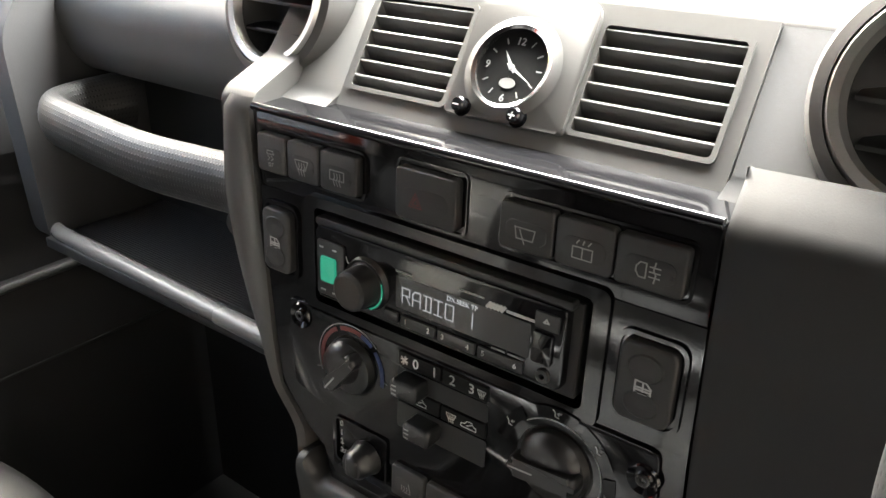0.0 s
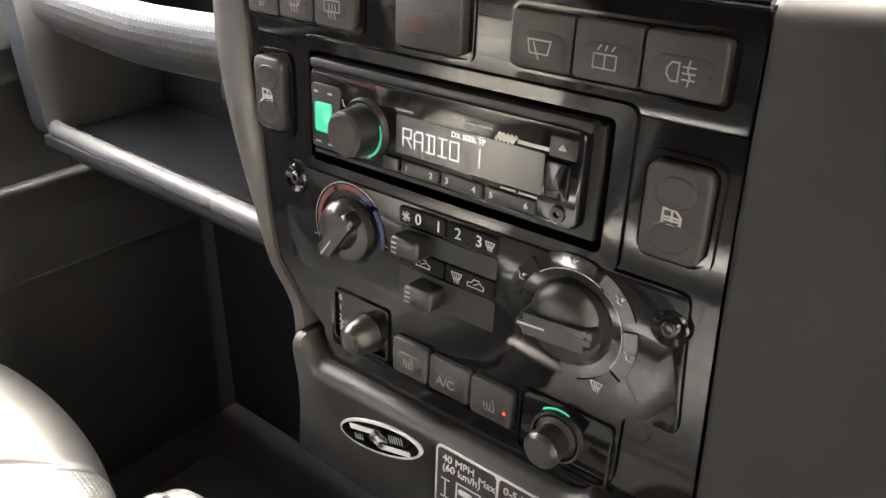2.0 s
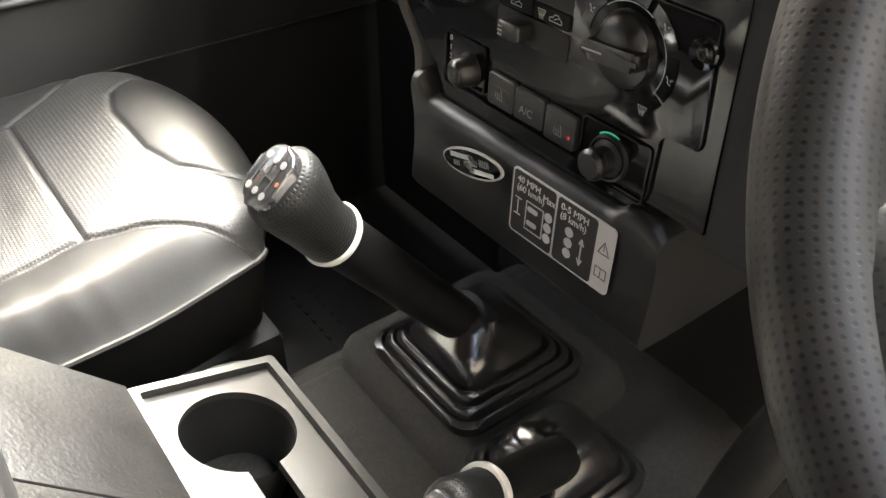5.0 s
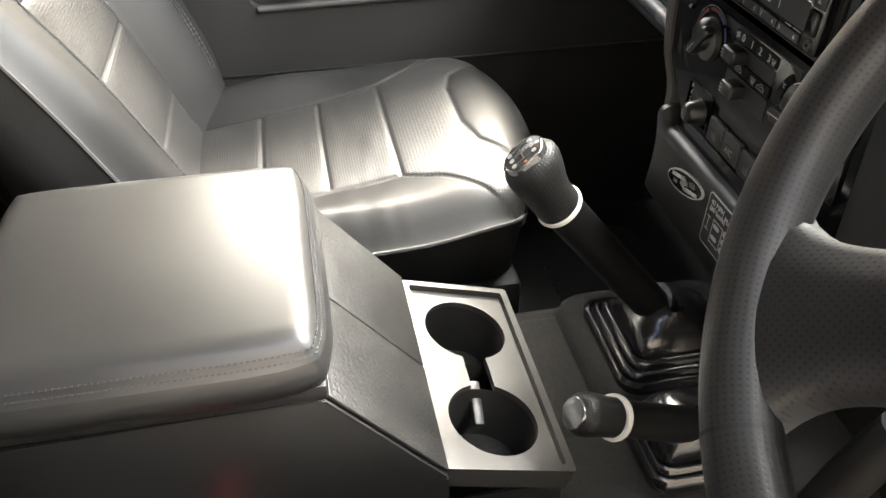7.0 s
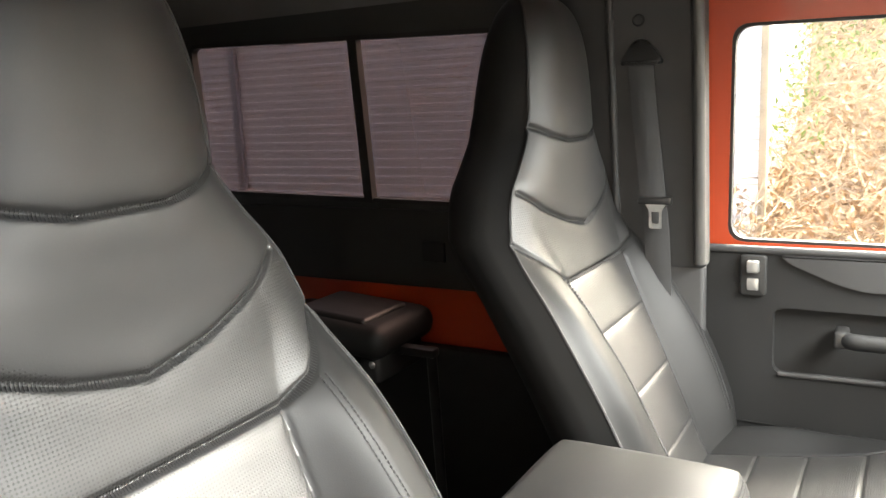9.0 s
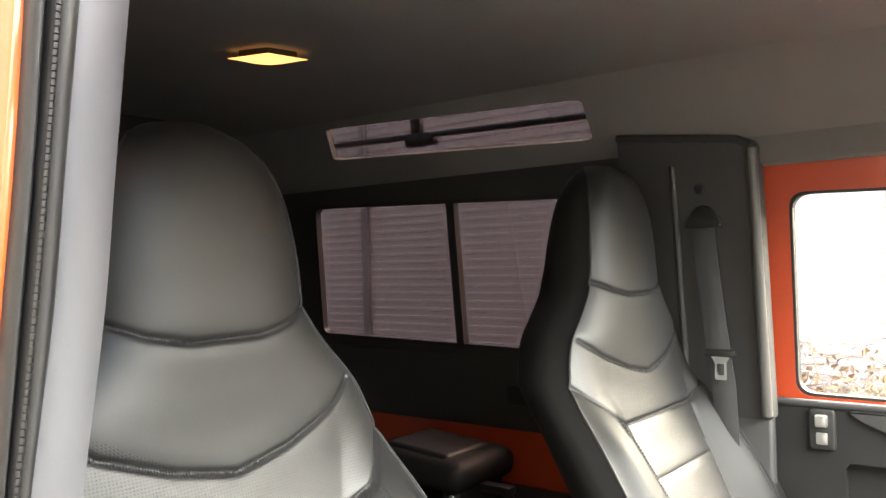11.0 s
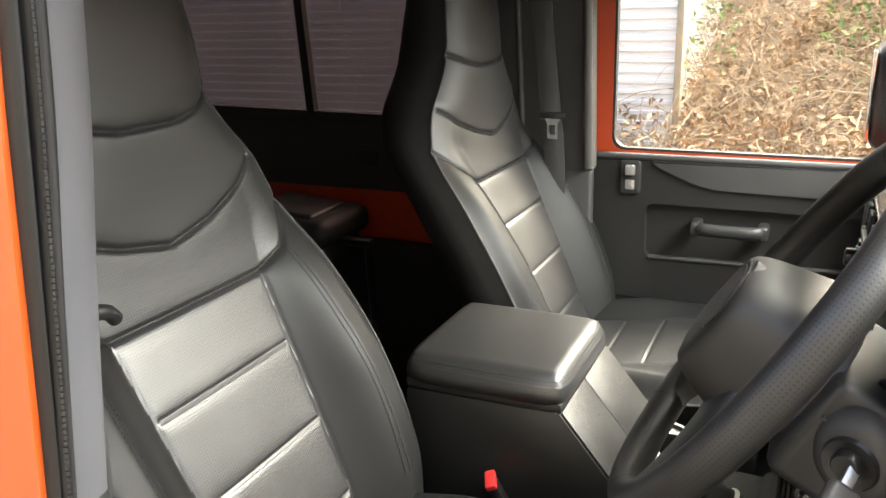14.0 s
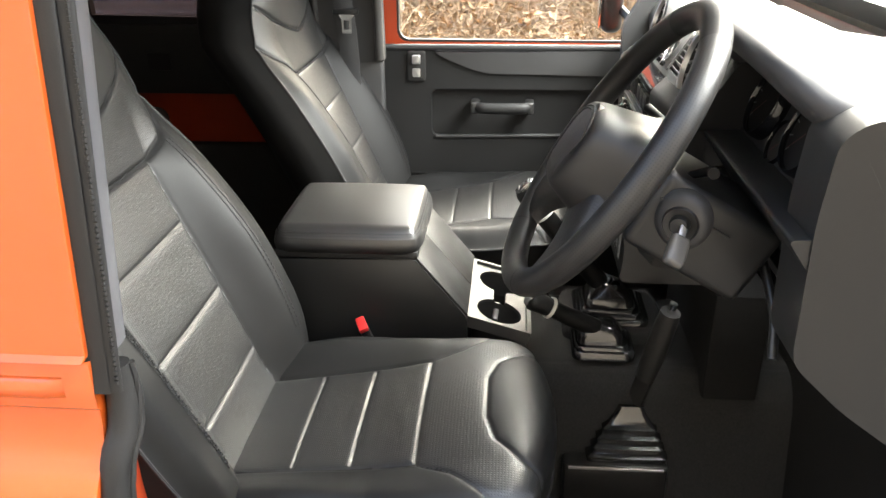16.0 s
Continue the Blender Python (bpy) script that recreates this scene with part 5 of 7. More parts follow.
drawn("warning_marks", [[(0.0385, 0.004), (0.0485, 0.004), (0.0435, 0.0135), (0.0385, 0.004)], [(0.0435, 0.0105), (0.0435, 0.007)], [(0.0385, -0.016), (0.0485, -0.016), (0.0485, -0.008), (0.0385, -0.008), (0.0385, -0.016)], [(0.0435, -0.008), (0.0435, -0.016)]], Matrix.Translation((0, 0, 0.0006)), 0.0008, M_SWITCH, decal)

# ---- vents and clock on the tilted upper panel ----
VT = radians(33)
VENT = Matrix.Translation((0.012, 0.047, 1.3235)) @ Matrix(((1, 0, 0, 0), (0, math.sin(VT), -math.cos(VT), 0), (0, math.cos(VT), math.sin(VT), 0), (0, 0, 0, 1)))
vents = thing("vent_panel", "satin grey vent panel with two louvred vents", "vent panel", VENT)
VX = ((-0.1245, -0.0465), (0.0415, 0.1235))
fr = bmesh.new()
H0, H1 = 0.001, 0.066
for x0, x1, y0, y1 in ((-0.131, -0.1245, -0.013, 0.078), (-0.0465, 0.0415, -0.013, 0.078), (0.1235, 0.134, -0.013, 0.078), (-0.1245, -0.0465, -0.013, H0), (-0.1245, -0.0465, H1, 0.078), (0.0415, 0.1235, -0.013, H0), (0.0415, 0.1235, H1, 0.078)):
    add_prism(fr, [(x0, y0), (x1, y0), (x1, y1), (x0, y1)], -0.012, 0.0, 0.0)
part("frame", fr, M_FRAME, vents, "satin grey frame")
part("clock_bay", prism(round_poly([(-0.0435, -0.003), (0.0400, -0.003), (0.0385, 0.070), (0.0345, 0.076), (-0.038, 0.076), (-0.042, 0.070)], 0.004), 0.0, 0.004, 0.002), M_FRAME, vents)
for x0, x1 in VX:
    part("vent_back", box(((x0 + x1) / 2, (H0 + H1) / 2, -0.03), (x1 - x0 + 0.004, H1 - H0 + 0.006, 0.004)), M_DARK, vents)
    for k in range(6):
        y = H0 + 0.006 + k * (H1 - H0 - 0.012) / 5
        part("slat", box(((x0 + x1) / 2, y, -0.0045), (x1 - x0, 0.0023, 0.012), 0.001, 2, Matrix.Rotation(radians(-28), 3, "X")), M_FRAME, vents)
    part("rim", framed(round_rect(x0 - 0.002, H0 - 0.002, x1 + 0.002, H1 + 0.002, 0.004), round_rect(x0 + 0.001, H0 + 0.001, x1 - 0.001, H1 - 0.001, 0.003), -0.004, 0.0015), M_FRAME, vents)
clock = thing("dash_clock", "round black dial clock with chrome rim and white hands", "clock", VENT @ Matrix.Translation((-0.0045, 0.0300, 0.0056)))
part("bezel", lathe([(0.0235, -0.003), (0.0240, 0.001), (0.0262, 0.0028), (0.0280, 0.0015), (0.0320, 0.0)], n=48), M_FRAME, clock)
part("chrome_rim", lathe([(0.0232, 0.0), (0.0236, 0.0022), (0.0258, 0.0034), (0.0268, 0.0018)], n=48), M_CHROME, clock, "chrome rim")
part("dial", lathe([(0, -0.0008), (0.0238, -0.0008)], n=48), M_DIAL, clock)
drawn("hour_marks", [[(r0 * math.sin(radians(a)), r0 * math.cos(radians(a))), (0.0195 * math.sin(radians(a)), 0.0195 * math.cos(radians(a)))] for a, r0 in [(30 * k, 0.0165) for k in range(12) if k not in (0, 9, 6)]], Matrix.Translation((0, 0, -0.0006)), 0.0009, M_DIM, clock)
for ch, x, y in (("12", 0, 0.0165), ("9", -0.0175, 0), ("6", 0, -0.0190)):
    letters("numeral", ch, 0.0065, Matrix.Translation((x, y, -0.0004)), M_DIM, clock)
part("maker_oval", prism([(0.0055 * math.cos(a), -0.0095 + 0.0032 * math.sin(a)) for a in linspace(0, 2 * math.pi, 21)[:-1]], -0.0006, -0.0003), M_DIM, clock)


def clock_hand(name, ang, L, w):
    a = radians(ang)
    d, n = Vector((math.sin(a), math.cos(a))), Vector((math.cos(a), -math.sin(a)))
    ol = [-d * 0.004 - n * w * 0.4, -d * 0.004 + n * w * 0.4, n * w, d * L, -n * w]
    part(name, prism([(p.x, p.y) for p in ol], 0.0006, 0.0009), M_WHITE, clock)


clock_hand("hour_pointer", -38, 0.0120, 0.0012)
clock_hand("minute_pointer", 118, 0.0185, 0.0010)
part("hub", lathe([(0, 0.0018), (0.0016, 0.0016), (0.0020, 0.0006)], n=16), M_SILVER, clock)
for x, s in ((-0.0235, "-"), (0.0155, "+")):
    k = part("setting_button", lathe([(0, 0.0075), (0.0035, 0.0075), (0.0045, 0.0065), (0.0045, 0.0), (0.0058, 0.0)], Matrix.Translation((x, -0.0290, 0.0)), 24), M_GLOSS, clock)
    drawn("sign", [[(x - 0.0018, -0.0300), (x + 0.0018, -0.0300)]] + ([[(x, -0.0318), (x, -0.0282)]] if s == "+" else []), Matrix.Translation((0, 0, 0.0077)), 0.0007, M_WHITE, k)

# dash top behind the vents, round vent pods, passenger side
upper = thing("dashboard_cowl", "soft-grained dark grey dashboard top with padded passenger roll", "dashboard")


def extrude_x(prof, x0, x1, bulge=0.0, n=2):
    """A closed (y, z) section carried along x."""
    bm = bmesh.new()
    rows = [[bm.verts.new((x, y, z)) for y, z in prof] for x in linspace(x0, x1, n)]
    for a, b in zip(rows, rows[1:]):
        for k in range(len(prof)):
            bm.faces.new((a[k], a[(k + 1) % len(prof)], b[(k + 1) % len(prof)], b[k]))
    bm.faces.new(rows[0][::-1])
    bm.faces.new(rows[-1])
    bmesh.ops.recalc_face_normals(bm, faces=bm.faces)
    return bm


part("centre_top", extrude_x(round_poly([(0.088, 1.388), (0.115, 1.402), (0.30, 1.408), (0.30, 1.20), (0.10, 1.30)], 0.012), -0.150, 0.175), M_GREY, upper)
slope = [(0.030, 1.312), (0.0475, 1.3195), (0.0905, 1.3865), (0.115, 1.398), (0.16, 1.40), (0.16, 1.29), (0.030, 1.29)]
part("slope_panel", extrude_x(slope, -0.1625, -0.1195), M_GREY, upper)
shoulder = round_poly([(0.004, 1.3125), (0.010, 1.3195), (0.050, 1.337), (0.0905, 1.3865), (0.115, 1.398), (0.16, 1.40), (0.16, 1.29), (0.004, 1.29)], 0.004)
part("shoulder_panel", extrude_x(shoulder, -0.1945, -0.163), M_GREY, upper)
# right slope coloured darker than the left to imitate its weaker light
part("slope_panel", extrude_x(slope, 0.1465, 0.335), surface("shaded side vinyl", (0.014, 0.014, 0.014), 0.75, grain=0.08, size=1200, spec=0.12), upper)
part("centre_back", box((0.01, 0.16, 1.28), (0.30, 0.12, 0.2), 0.004), M_DARK, upper)
roll = round_poly([(0.105, 1.335), (0.112, 1.285), (0.135, 1.252), (0.30, 1.245), (0.30, 1.408), (0.16, 1.395)], 0.02, 6)
part("passenger_roll", extrude_x(roll, -0.600, -0.175), M_GREY, upper, "padded grey passenger roll")
part("end_panel", extrude_x(round_poly([(0.045, 1.30), (0.055, 1.07), (0.30, 1.05), (0.30, 1.40), (0.10, 1.39)], 0.02), -0.625, -0.592), M_TRIM, upper)
part("recess", extrude_x([(0.20, 1.26), (0.20, 1.08), (0.30, 1.08), (0.30, 1.26)], -0.60, -0.15), M_PLASTIC, upper)
shelf = thing("parcel_shelf", "black parcel shelf with satin front rail and ribbed rubber mat", "shelf")
part("rail", tube([(-0.605, 0.068, 1.082), (-0.575, 0.062, 1.082), (-0.185, 0.052, 1.082)], 0.0095, 16), surface("satin rail", (0.10, 0.098, 0.095), 0.26, grain=0.2, size=1500), shelf, "satin black front rail")
part("tray", box((-0.385, 0.150, 1.072), (0.42, 0.20, 0.012), 0.002), M_DARK, shelf)
bm = bmesh.new()
for k in range(46):
    y = 0.076 + k * 0.0034
    add_box(bm, (-0.380, y, 1.0795), (0.405, 0.0018, 0.003))
tagged(part("ribbed_mat", bm, M_TRAY, shelf, smooth=False), kind="stuff")
part("underside", box((-0.380, 0.096, 1.057), (0.40, 0.06, 0.02), 0.006), M_SATIN, shelf)

grab = thing("grab_handle", "thick passenger grab handle wrapped in dotted black leather", "grab handle")
bm = bmesh.new()
path = catmull([(-0.548, 0.150, 1.225), (-0.552, 0.085, 1.226), (-0.530, 0.055, 1.226), (-0.47, 0.044, 1.226), (-0.36, 0.040, 1.222), (-0.28, 0.046, 1.222), (-0.225, 0.045, 1.225), (-0.16, 0.03, 1.228)], 60)
lay = bm.loops.layers.uv.new("UVMap")
rings, L = [], 0.0
for i, p in enumerate(path):
    d = (path[min(i + 1, 59)] - path[max(i - 1, 0)]).normalized()
    L += (path[i] - path[max(i - 1, 0)]).length
    u = d.cross(Vector((0, 0, 1))).normalized()
    r = 0.0208 + 0.010 * smoothstep(0.82, 1.0, i / 59) + 0.004 * smoothstep(0.18, 0.0, i / 59)
    rings.append([(bm.verts.new(p + r * 0.78 * math.cos(2 * math.pi * k / 20) * u + r * 1.25 * math.sin(2 * math.pi * k / 20) * Vector((0, 0, 1))), L, k / 20 * 0.12) for k in range(20)])
for a, b in zip(rings, rings[1:]):
    for k in range(20):
        q = (a[k], a[(k + 1) % 20], b[(k + 1) % 20], b[k])
        f = bm.faces.new([v[0] for v in q])
        for lp, v, kk in zip(f.loops, q, (k, k + 1, k + 1, k)):
            lp[lay].uv = (v[1], kk / 20 * 0.12)
part("grip", bm, dotted("dotted handle leather", (0.028, 0.0275, 0.0265), 0.34, 0.0056, deep=0.4, dark=0.9, hole=0.62), grab)
part("mount", box((-0.20, 0.10, 1.225), (0.07, 0.10, 0.065), 0.015, 3), M_SATIN, grab)
part("blank_cap", lathe([(0, 0.003), (0.010, 0.003), (0.012, 0.0)], pose(-0.222, 0.030, 1.200, 90, 0, 10), 24), M_SATIN, grab)

pods = []
for x, y, z, r in ((-0.200, 0.066, 1.372, 0.050), (0.232, 0.048, 1.370, 0.050)):
    pod = thing("round_vent", "round swivelling air vent with a chromed rim in a grey pod", "air vent", look((x, y, z), (x + 0.05, y + 1, z - 0.30)) , group="round dash vents")
    part("pod", lathe([(r * 1.02, 0.004), (r * 1.14, 0.002), (r * 1.24, -0.010), (r * 1.30, -0.04), (r * 1.30, -0.12)], n=48), M_GREY, pod)
    part("rim", lathe([(r * 0.84, -0.002), (r * 0.88, 0.005), (r * 0.97, 0.006), (r * 1.02, 0.002)], n=48), M_SILVER, pod, "bright metal rim")
    part("bowl", lathe([(0, -0.022), (r * 0.5, -0.020), (r * 0.80, -0.008), (r * 0.86, 0.0)], n=48), M_DARK, pod)
    for k in (-1, 0, 1):
        part("louvre", box((0, k * r * 0.42, -0.010), (2 * r * math.sqrt(max(0.05, 0.62 - (0.42 * k) ** 2)), 0.003, 0.018), 0.001, 2, Matrix.Rotation(radians(25), 3, "X")), M_SATIN, pod)
    part("thumb_tab", box((0, 0, -0.002), (0.012, 0.006, 0.012), 0.002), M_SATIN, pod)
    pods.append(pod)

# the dashboard's parts are set to their place in the car
for ob in [dashboard, heater, lig, radio, vents, clock, upper, shelf, grab] + pods:
    ob.matrix_world = Matrix.Translation((-0.0245, 0.0069, -0.0135)) @ ob.matrix_world
for ob in (console, badge, decal):
    ob.matrix_world = Matrix.Translation((-0.036, 0.037, -0.021)) @ ob.matrix_world


# ---- cubby box between the seats ----
CUB = pose(0.009, -0.399, -0.014)
cubby = thing("cubby_box", "black centre cubby box with padded armrest lid and cup tray", "cubby box", CUB)
YZ = Matrix(((0, 0, 1, 0), (1, 0, 0, 0), (0, 1, 0, 0), (0, 0, 0, 1)))     # outline (y, z) raised along x
W0, W1 = -0.146, 0.132
body = prism(round_poly([(-0.262, 0.55), (-0.262, 0.984), (0.002, 0.990), (0.101, 0.868), (0.101, 0.55)], 0.004), W0, W1, 0.003, YZ)
part("box", body, M_PLASTIC, cubby)
slope_rot = Matrix.Rotation(math.atan2(0.868 - 0.990, 0.099), 3, "X")
for x0, x1 in ((W0 + 0.003, -0.001), (0.001, W1 - 0.003)):
    part("front_panel", box(((x0 + x1) / 2, 0.0535, 0.9310), (x1 - x0, 0.150, 0.004), 0.0015, 2, slope_rot), surface("brushed black plastic", (0.013, 0.0128, 0.0125), 0.42, grain=0.9, size=260, var=0.2, coarse=30, dist=0.0008), cubby, "scuffed grained black panel")
# armrest pad with a soft crown and a stitched border
def pad_point(u, v):
    x = 0.137 * u * (1 - 0.07 * abs(v) ** 7) + 0.001
    y = -0.128 + 0.141 * v * (1 - 0.07 * abs(u) ** 7)
    e = max(abs(u), abs(v))
    z = 1.050 + 0.004 * (1 - u * u) * (1 - v * v) - 0.0022 * math.exp(-((e - 0.90) / 0.03) ** 2)
    rnd = smoothstep(0.86, 1.0, e)
    return Vector((x, y, z - 0.020 * rnd * rnd))


us = [math.copysign(abs(t) ** 0.8, t) for t in linspace(-1, 1, 41)]
top = sheet_mesh(pad_point, us, us)
side = bmesh.new()
loop = [(u, -1) for u in us] + [(1, v) for v in us[1:]] + [(u, 1) for u in us[::-1][1:]] + [(-1, v) for v in us[::-1][1:-1]]
levels = [(0.0, 0.0), (0.003, -0.008), (0.004, -0.016), (0.002, -0.024), (-0.003, -0.030)]
rows = []
for off, dz in levels:
    row = []
    for u, v in loop:
        p = pad_point(u, v)
        c = Vector((0.001, -0.128, p.z))
        d = Vector((p.x - 0.001, p.y + 0.128, 0))
        row.append(side.verts.new(p + d.normalized() * off + Vector((0, 0, dz))))
    rows.append(row)
n = len(loop)
for a, b in zip(rows, rows[1:]):
    for k in range(n):
        side.faces.new((a[k], a[(k + 1) % n], b[(k + 1) % n], b[k]))
bmesh.ops.recalc_face_normals(side, faces=side.faces)
lid = part("armrest", top, M_ARMREST, cubby, "padded smooth black leather armrest lid")
part("armrest_side", side, M_ARMREST, lid)
part("lid_board", box((0.001, -0.128, 0.996), (0.262, 0.270, 0.016), 0.003), M_DARK, lid)
bm = bmesh.new()
for off in (0.955, 0.975):
    run = [(u * off, -off) for u in linspace(-1, 1, 60)] + [(off, v * off) for v in linspace(-1, 1, 60)] + [(u * off, off) for u in linspace(1, -1, 60)] + [(-off, v * off) for v in linspace(1, -1, 60)]
    P = [pad_point(*q) + Vector((0, 0, 0.0008)) for q in run]
    for a, b in zip(P[::1], P[1::1]):
        add_tube(bm, [a, a.lerp(b, 0.62)], 0.0009, 4)
tagged(part("stitching", bm, M_STITCH, lid), kind="stuff")
# cup tray
TW = 0.122
TILT = Matrix.Translation((0, 0.101, 0.868)) @ Matrix.Rotation(radians(-16), 4, "X") @ Matrix.Translation((0, -0.088, -0.896))


def tilted(bm):
    bmesh.ops.transform(bm, matrix=TILT, verts=bm.verts)
    return bm


tray = part("cup_tray", tilted(framed(round_rect(W0, 0.088, TW, 0.217, 0.004), round_rect(W0 + 0.008, 0.096, TW - 0.008, 0.209, 0.003), 0.872, 0.896)), M_TRAY, cubby, "satin grey rim of the cup tray")
part("tray_body", framed(round_rect(W0 + 0.006, 0.103, TW - 0.006, 0.216, 0.004), round_rect(W0 + 0.009, 0.106, TW - 0.009, 0.213, 0.003), 0.60, 0.812), M_PLASTIC, cubby)
holes = ((-0.076, 0.1525, 0.046), (0.054, 0.1525, 0.046))


def plate_holes():
    """The grey tray plate with two cup holes joined by a slot."""
    bm = bmesh.new()
    outer = round_rect(W0 + 0.0085, 0.0965, TW - 0.0085, 0.2085, 0.003)
    inner = []
    (ax, ay, ar), (bx, by, br) = holes
    w = 0.013
    a0 = math.degrees(math.asin(w / ar))
    inner += ring_pts(ax, ay, ar, a0, 360 - a0, 36)
    inner += ring_pts(bx, by, br, 180 + a0, 540 - a0, 36)
    edges = []
    for lp in (outer, inner):
        vs = [bm.verts.new((x, y, 0.889)) for x, y in lp]
        edges += [bm.edges.new((vs[i], vs[(i + 1) % len(vs)])) for i in range(len(vs))]
    bmesh.ops.triangle_fill(bm, use_beauty=True, use_dissolve=False, edges=edges)
    g = bmesh.ops.extrude_face_region(bm, geom=list(bm.faces))
    vs = [v for v in g["geom"] if isinstance(v, bmesh.types.BMVert)]
    bmesh.ops.translate(bm, vec=(0, 0, -0.007), verts=vs)
    bmesh.ops.recalc_face_normals(bm, faces=bm.faces)
    return bm


part("tray_plate", tilted(plate_holes()), M_TRAY, cubby, "satin grey plate with two cup holes")
for x, y, r in holes:
    part("cup_well", lathe([(0, 0.790), (r * 0.86, 0.790), (r * 0.90, 0.797), (r + 0.001, 0.8815)], TILT @ Matrix.Translation((x, y, 0)), 40), M_DARK, cubby)
part("well_tab", tilted(box((0.010, 0.1525, 0.862), (0.05, 0.012, 0.012), 0.003, 2, Matrix.Rotation(radians(18), 3, "Y"))), M_TRAY, cubby)

buckle = thing("seat_belt_buckle", "seat belt buckle with a red press button on a black stalk", "buckle", pose(0.175, -0.497, 0.852, 20, 18, 25))
part("stalk", box((0, 0, -0.06), (0.028, 0.018, 0.11), 0.006), M_SATIN, buckle)
part("press_button", box((0.0, 0.0, 0.0), (0.034, 0.018, 0.012), 0.003), M_RED, buckle, "red press button")


# ---- levers ----
def frustum_boot(parent, centre, sizes, material, yaw=0.0, drift=(0, 0), name="boot", label="ribbed black rubber boot"):
    """A stepped rubber boot: rounded squares that shrink and rise."""
    bm = bmesh.new()
    rings = []
    for k, (hx, hy, z, r) in enumerate(sizes):
        t = k / (len(sizes) - 1)
        m = pose(centre[0] + drift[0] * t, centre[1] + drift[1] * t, centre[2] + z, 0, 0, yaw)
        rings.append([bm.verts.new(m @ Vector((x, y, 0))) for x, y in round_rect(-hx, -hy, hx, hy, r, 6)])
    for a, b in zip(rings, rings[1:]):
        n = len(a)
        for i in range(n):
            bm.faces.new((a[i], a[(i + 1) % n], b[(i + 1) % n], b[i]))
    bm.faces.new(rings[-1])
    bmesh.ops.recalc_face_normals(bm, faces=bm.faces)
    return part(name, bm, material, parent, label, angle=60)


def along(p, q, up_hint=Vector((1, 0, 0))):
    """A frame at p whose z axis runs to q."""
    z = (Vector(q) - Vector(p)).normalized()
    x = (up_hint - up_hint.dot(z) * z).normalized()
    y = z.cross(x)
    return Matrix(((x.x, y.x, z.x, p[0]), (x.y, y.y, z.y, p[1]), (x.z, y.z, z.z, p[2]), (0, 0, 0, 1)))


M_KNOBPERF = dotted("punched knob leather", (0.010, 0.010, 0.010), 0.42, 0.0046, deep=0.45, dark=0.9, hole=0.5, spec=0.25)


def shaped_knob(parent, m, prof, n=32):
    """A lever knob: sections along its axis, (height, half width x, half width y, shift y)."""
    bm = bmesh.new()
    lay = bm.loops.layers.uv.new("UVMap")
    rings = []
    for h, a, b, s in prof:
        rings.append([bm.verts.new(m @ Vector((a * math.cos(2 * math.pi * k / n), s + b * math.sin(2 * math.pi * k / n), h))) for k in range(n)])
    for j in range(len(rings) - 1):
        a, b = rings[j], rings[j + 1]
        for i in range(n):
            f = bm.faces.new((a[i], a[(i + 1) % n], b[(i + 1) % n], b[i]))
            for lp, (ii, jj) in zip(f.loops, ((i, j), (i + 1, j), (i + 1, j + 1), (i, j + 1))):
                lp[lay].uv = (ii / n * 0.16, prof[jj][0])
    bm.faces.new(rings[-1])
    bmesh.ops.recalc_face_normals(bm, faces=bm.faces)
    return part("knob", bm, M_KNOBPERF, parent, "black punched leather knob", angle=60)


gear_lever = thing("gear_lever", "main gear lever with punched leather knob, pale ring and rubber boot", "gear lever")
G0, G1 = Vector((-0.058, -0.014, 0.824)), Vector((-0.0395, -0.1530, 1.001))
GM = along(G1, G1 + (G1 - G0))
frustum_boot(gear_lever, (-0.056, -0.004, 0.783), [(0.076, 0.076, -0.012, 0.022), (0.076, 0.076, 0.006, 0.022), (0.071, 0.071, 0.009, 0.021), (0.068, 0.068, 0.003, 0.02), (0.067, 0.067, 0.014, 0.02), (0.062, 0.062, 0.017, 0.019), (0.059, 0.059, 0.010, 0.018), (0.058, 0.058, 0.022, 0.018), (0.053, 0.053, 0.025, 0.017), (0.050, 0.050, 0.018, 0.016), (0.047, 0.048, 0.036, 0.018), (0.038, 0.040, 0.048, 0.022), (0.030, 0.030, 0.058, 0.026), (0.026, 0.026, 0.066, 0.0255)], M_BOOT, 0, (0.003, -0.006))
part("sleeve", tube([G0 - (G1 - G0) * 0.1, G0 + (G1 - G0) * 0.08, G1], 0.0205, 28), M_DIAL, gear_lever, "smooth black sleeve")
part("sleeve_cuff", tube([G0 - (G1 - G0) * 0.05, G0 + (G1 - G0) * 0.10], 0.0265, 28), M_BOOT, gear_lever)
part("ring", lathe([(0.0215, -0.0028), (0.0238, -0.0024), (0.0245, 0.0), (0.0238, 0.0024), (0.0215, 0.0028)], GM, 36), surface("pale grey ring", (0.55, 0.54, 0.51), 0.4, var=0.05), gear_lever, "pale grey ring")
shaped_knob(gear_lever, GM, [(0.002, 0.0225, 0.0225, 0), (0.015, 0.0220, 0.0222, 0), (0.030, 0.0222, 0.0235, 0.002), (0.045, 0.0230, 0.0265, 0.005), (0.058, 0.0232, 0.0285, 0.007), (0.066, 0.0222, 0.0278, 0.008), (0.072, 0.0188, 0.0240, 0.008), (0.0755, 0.012, 0.016, 0.008), (0.077, 0.006, 0.008, 0.008)])
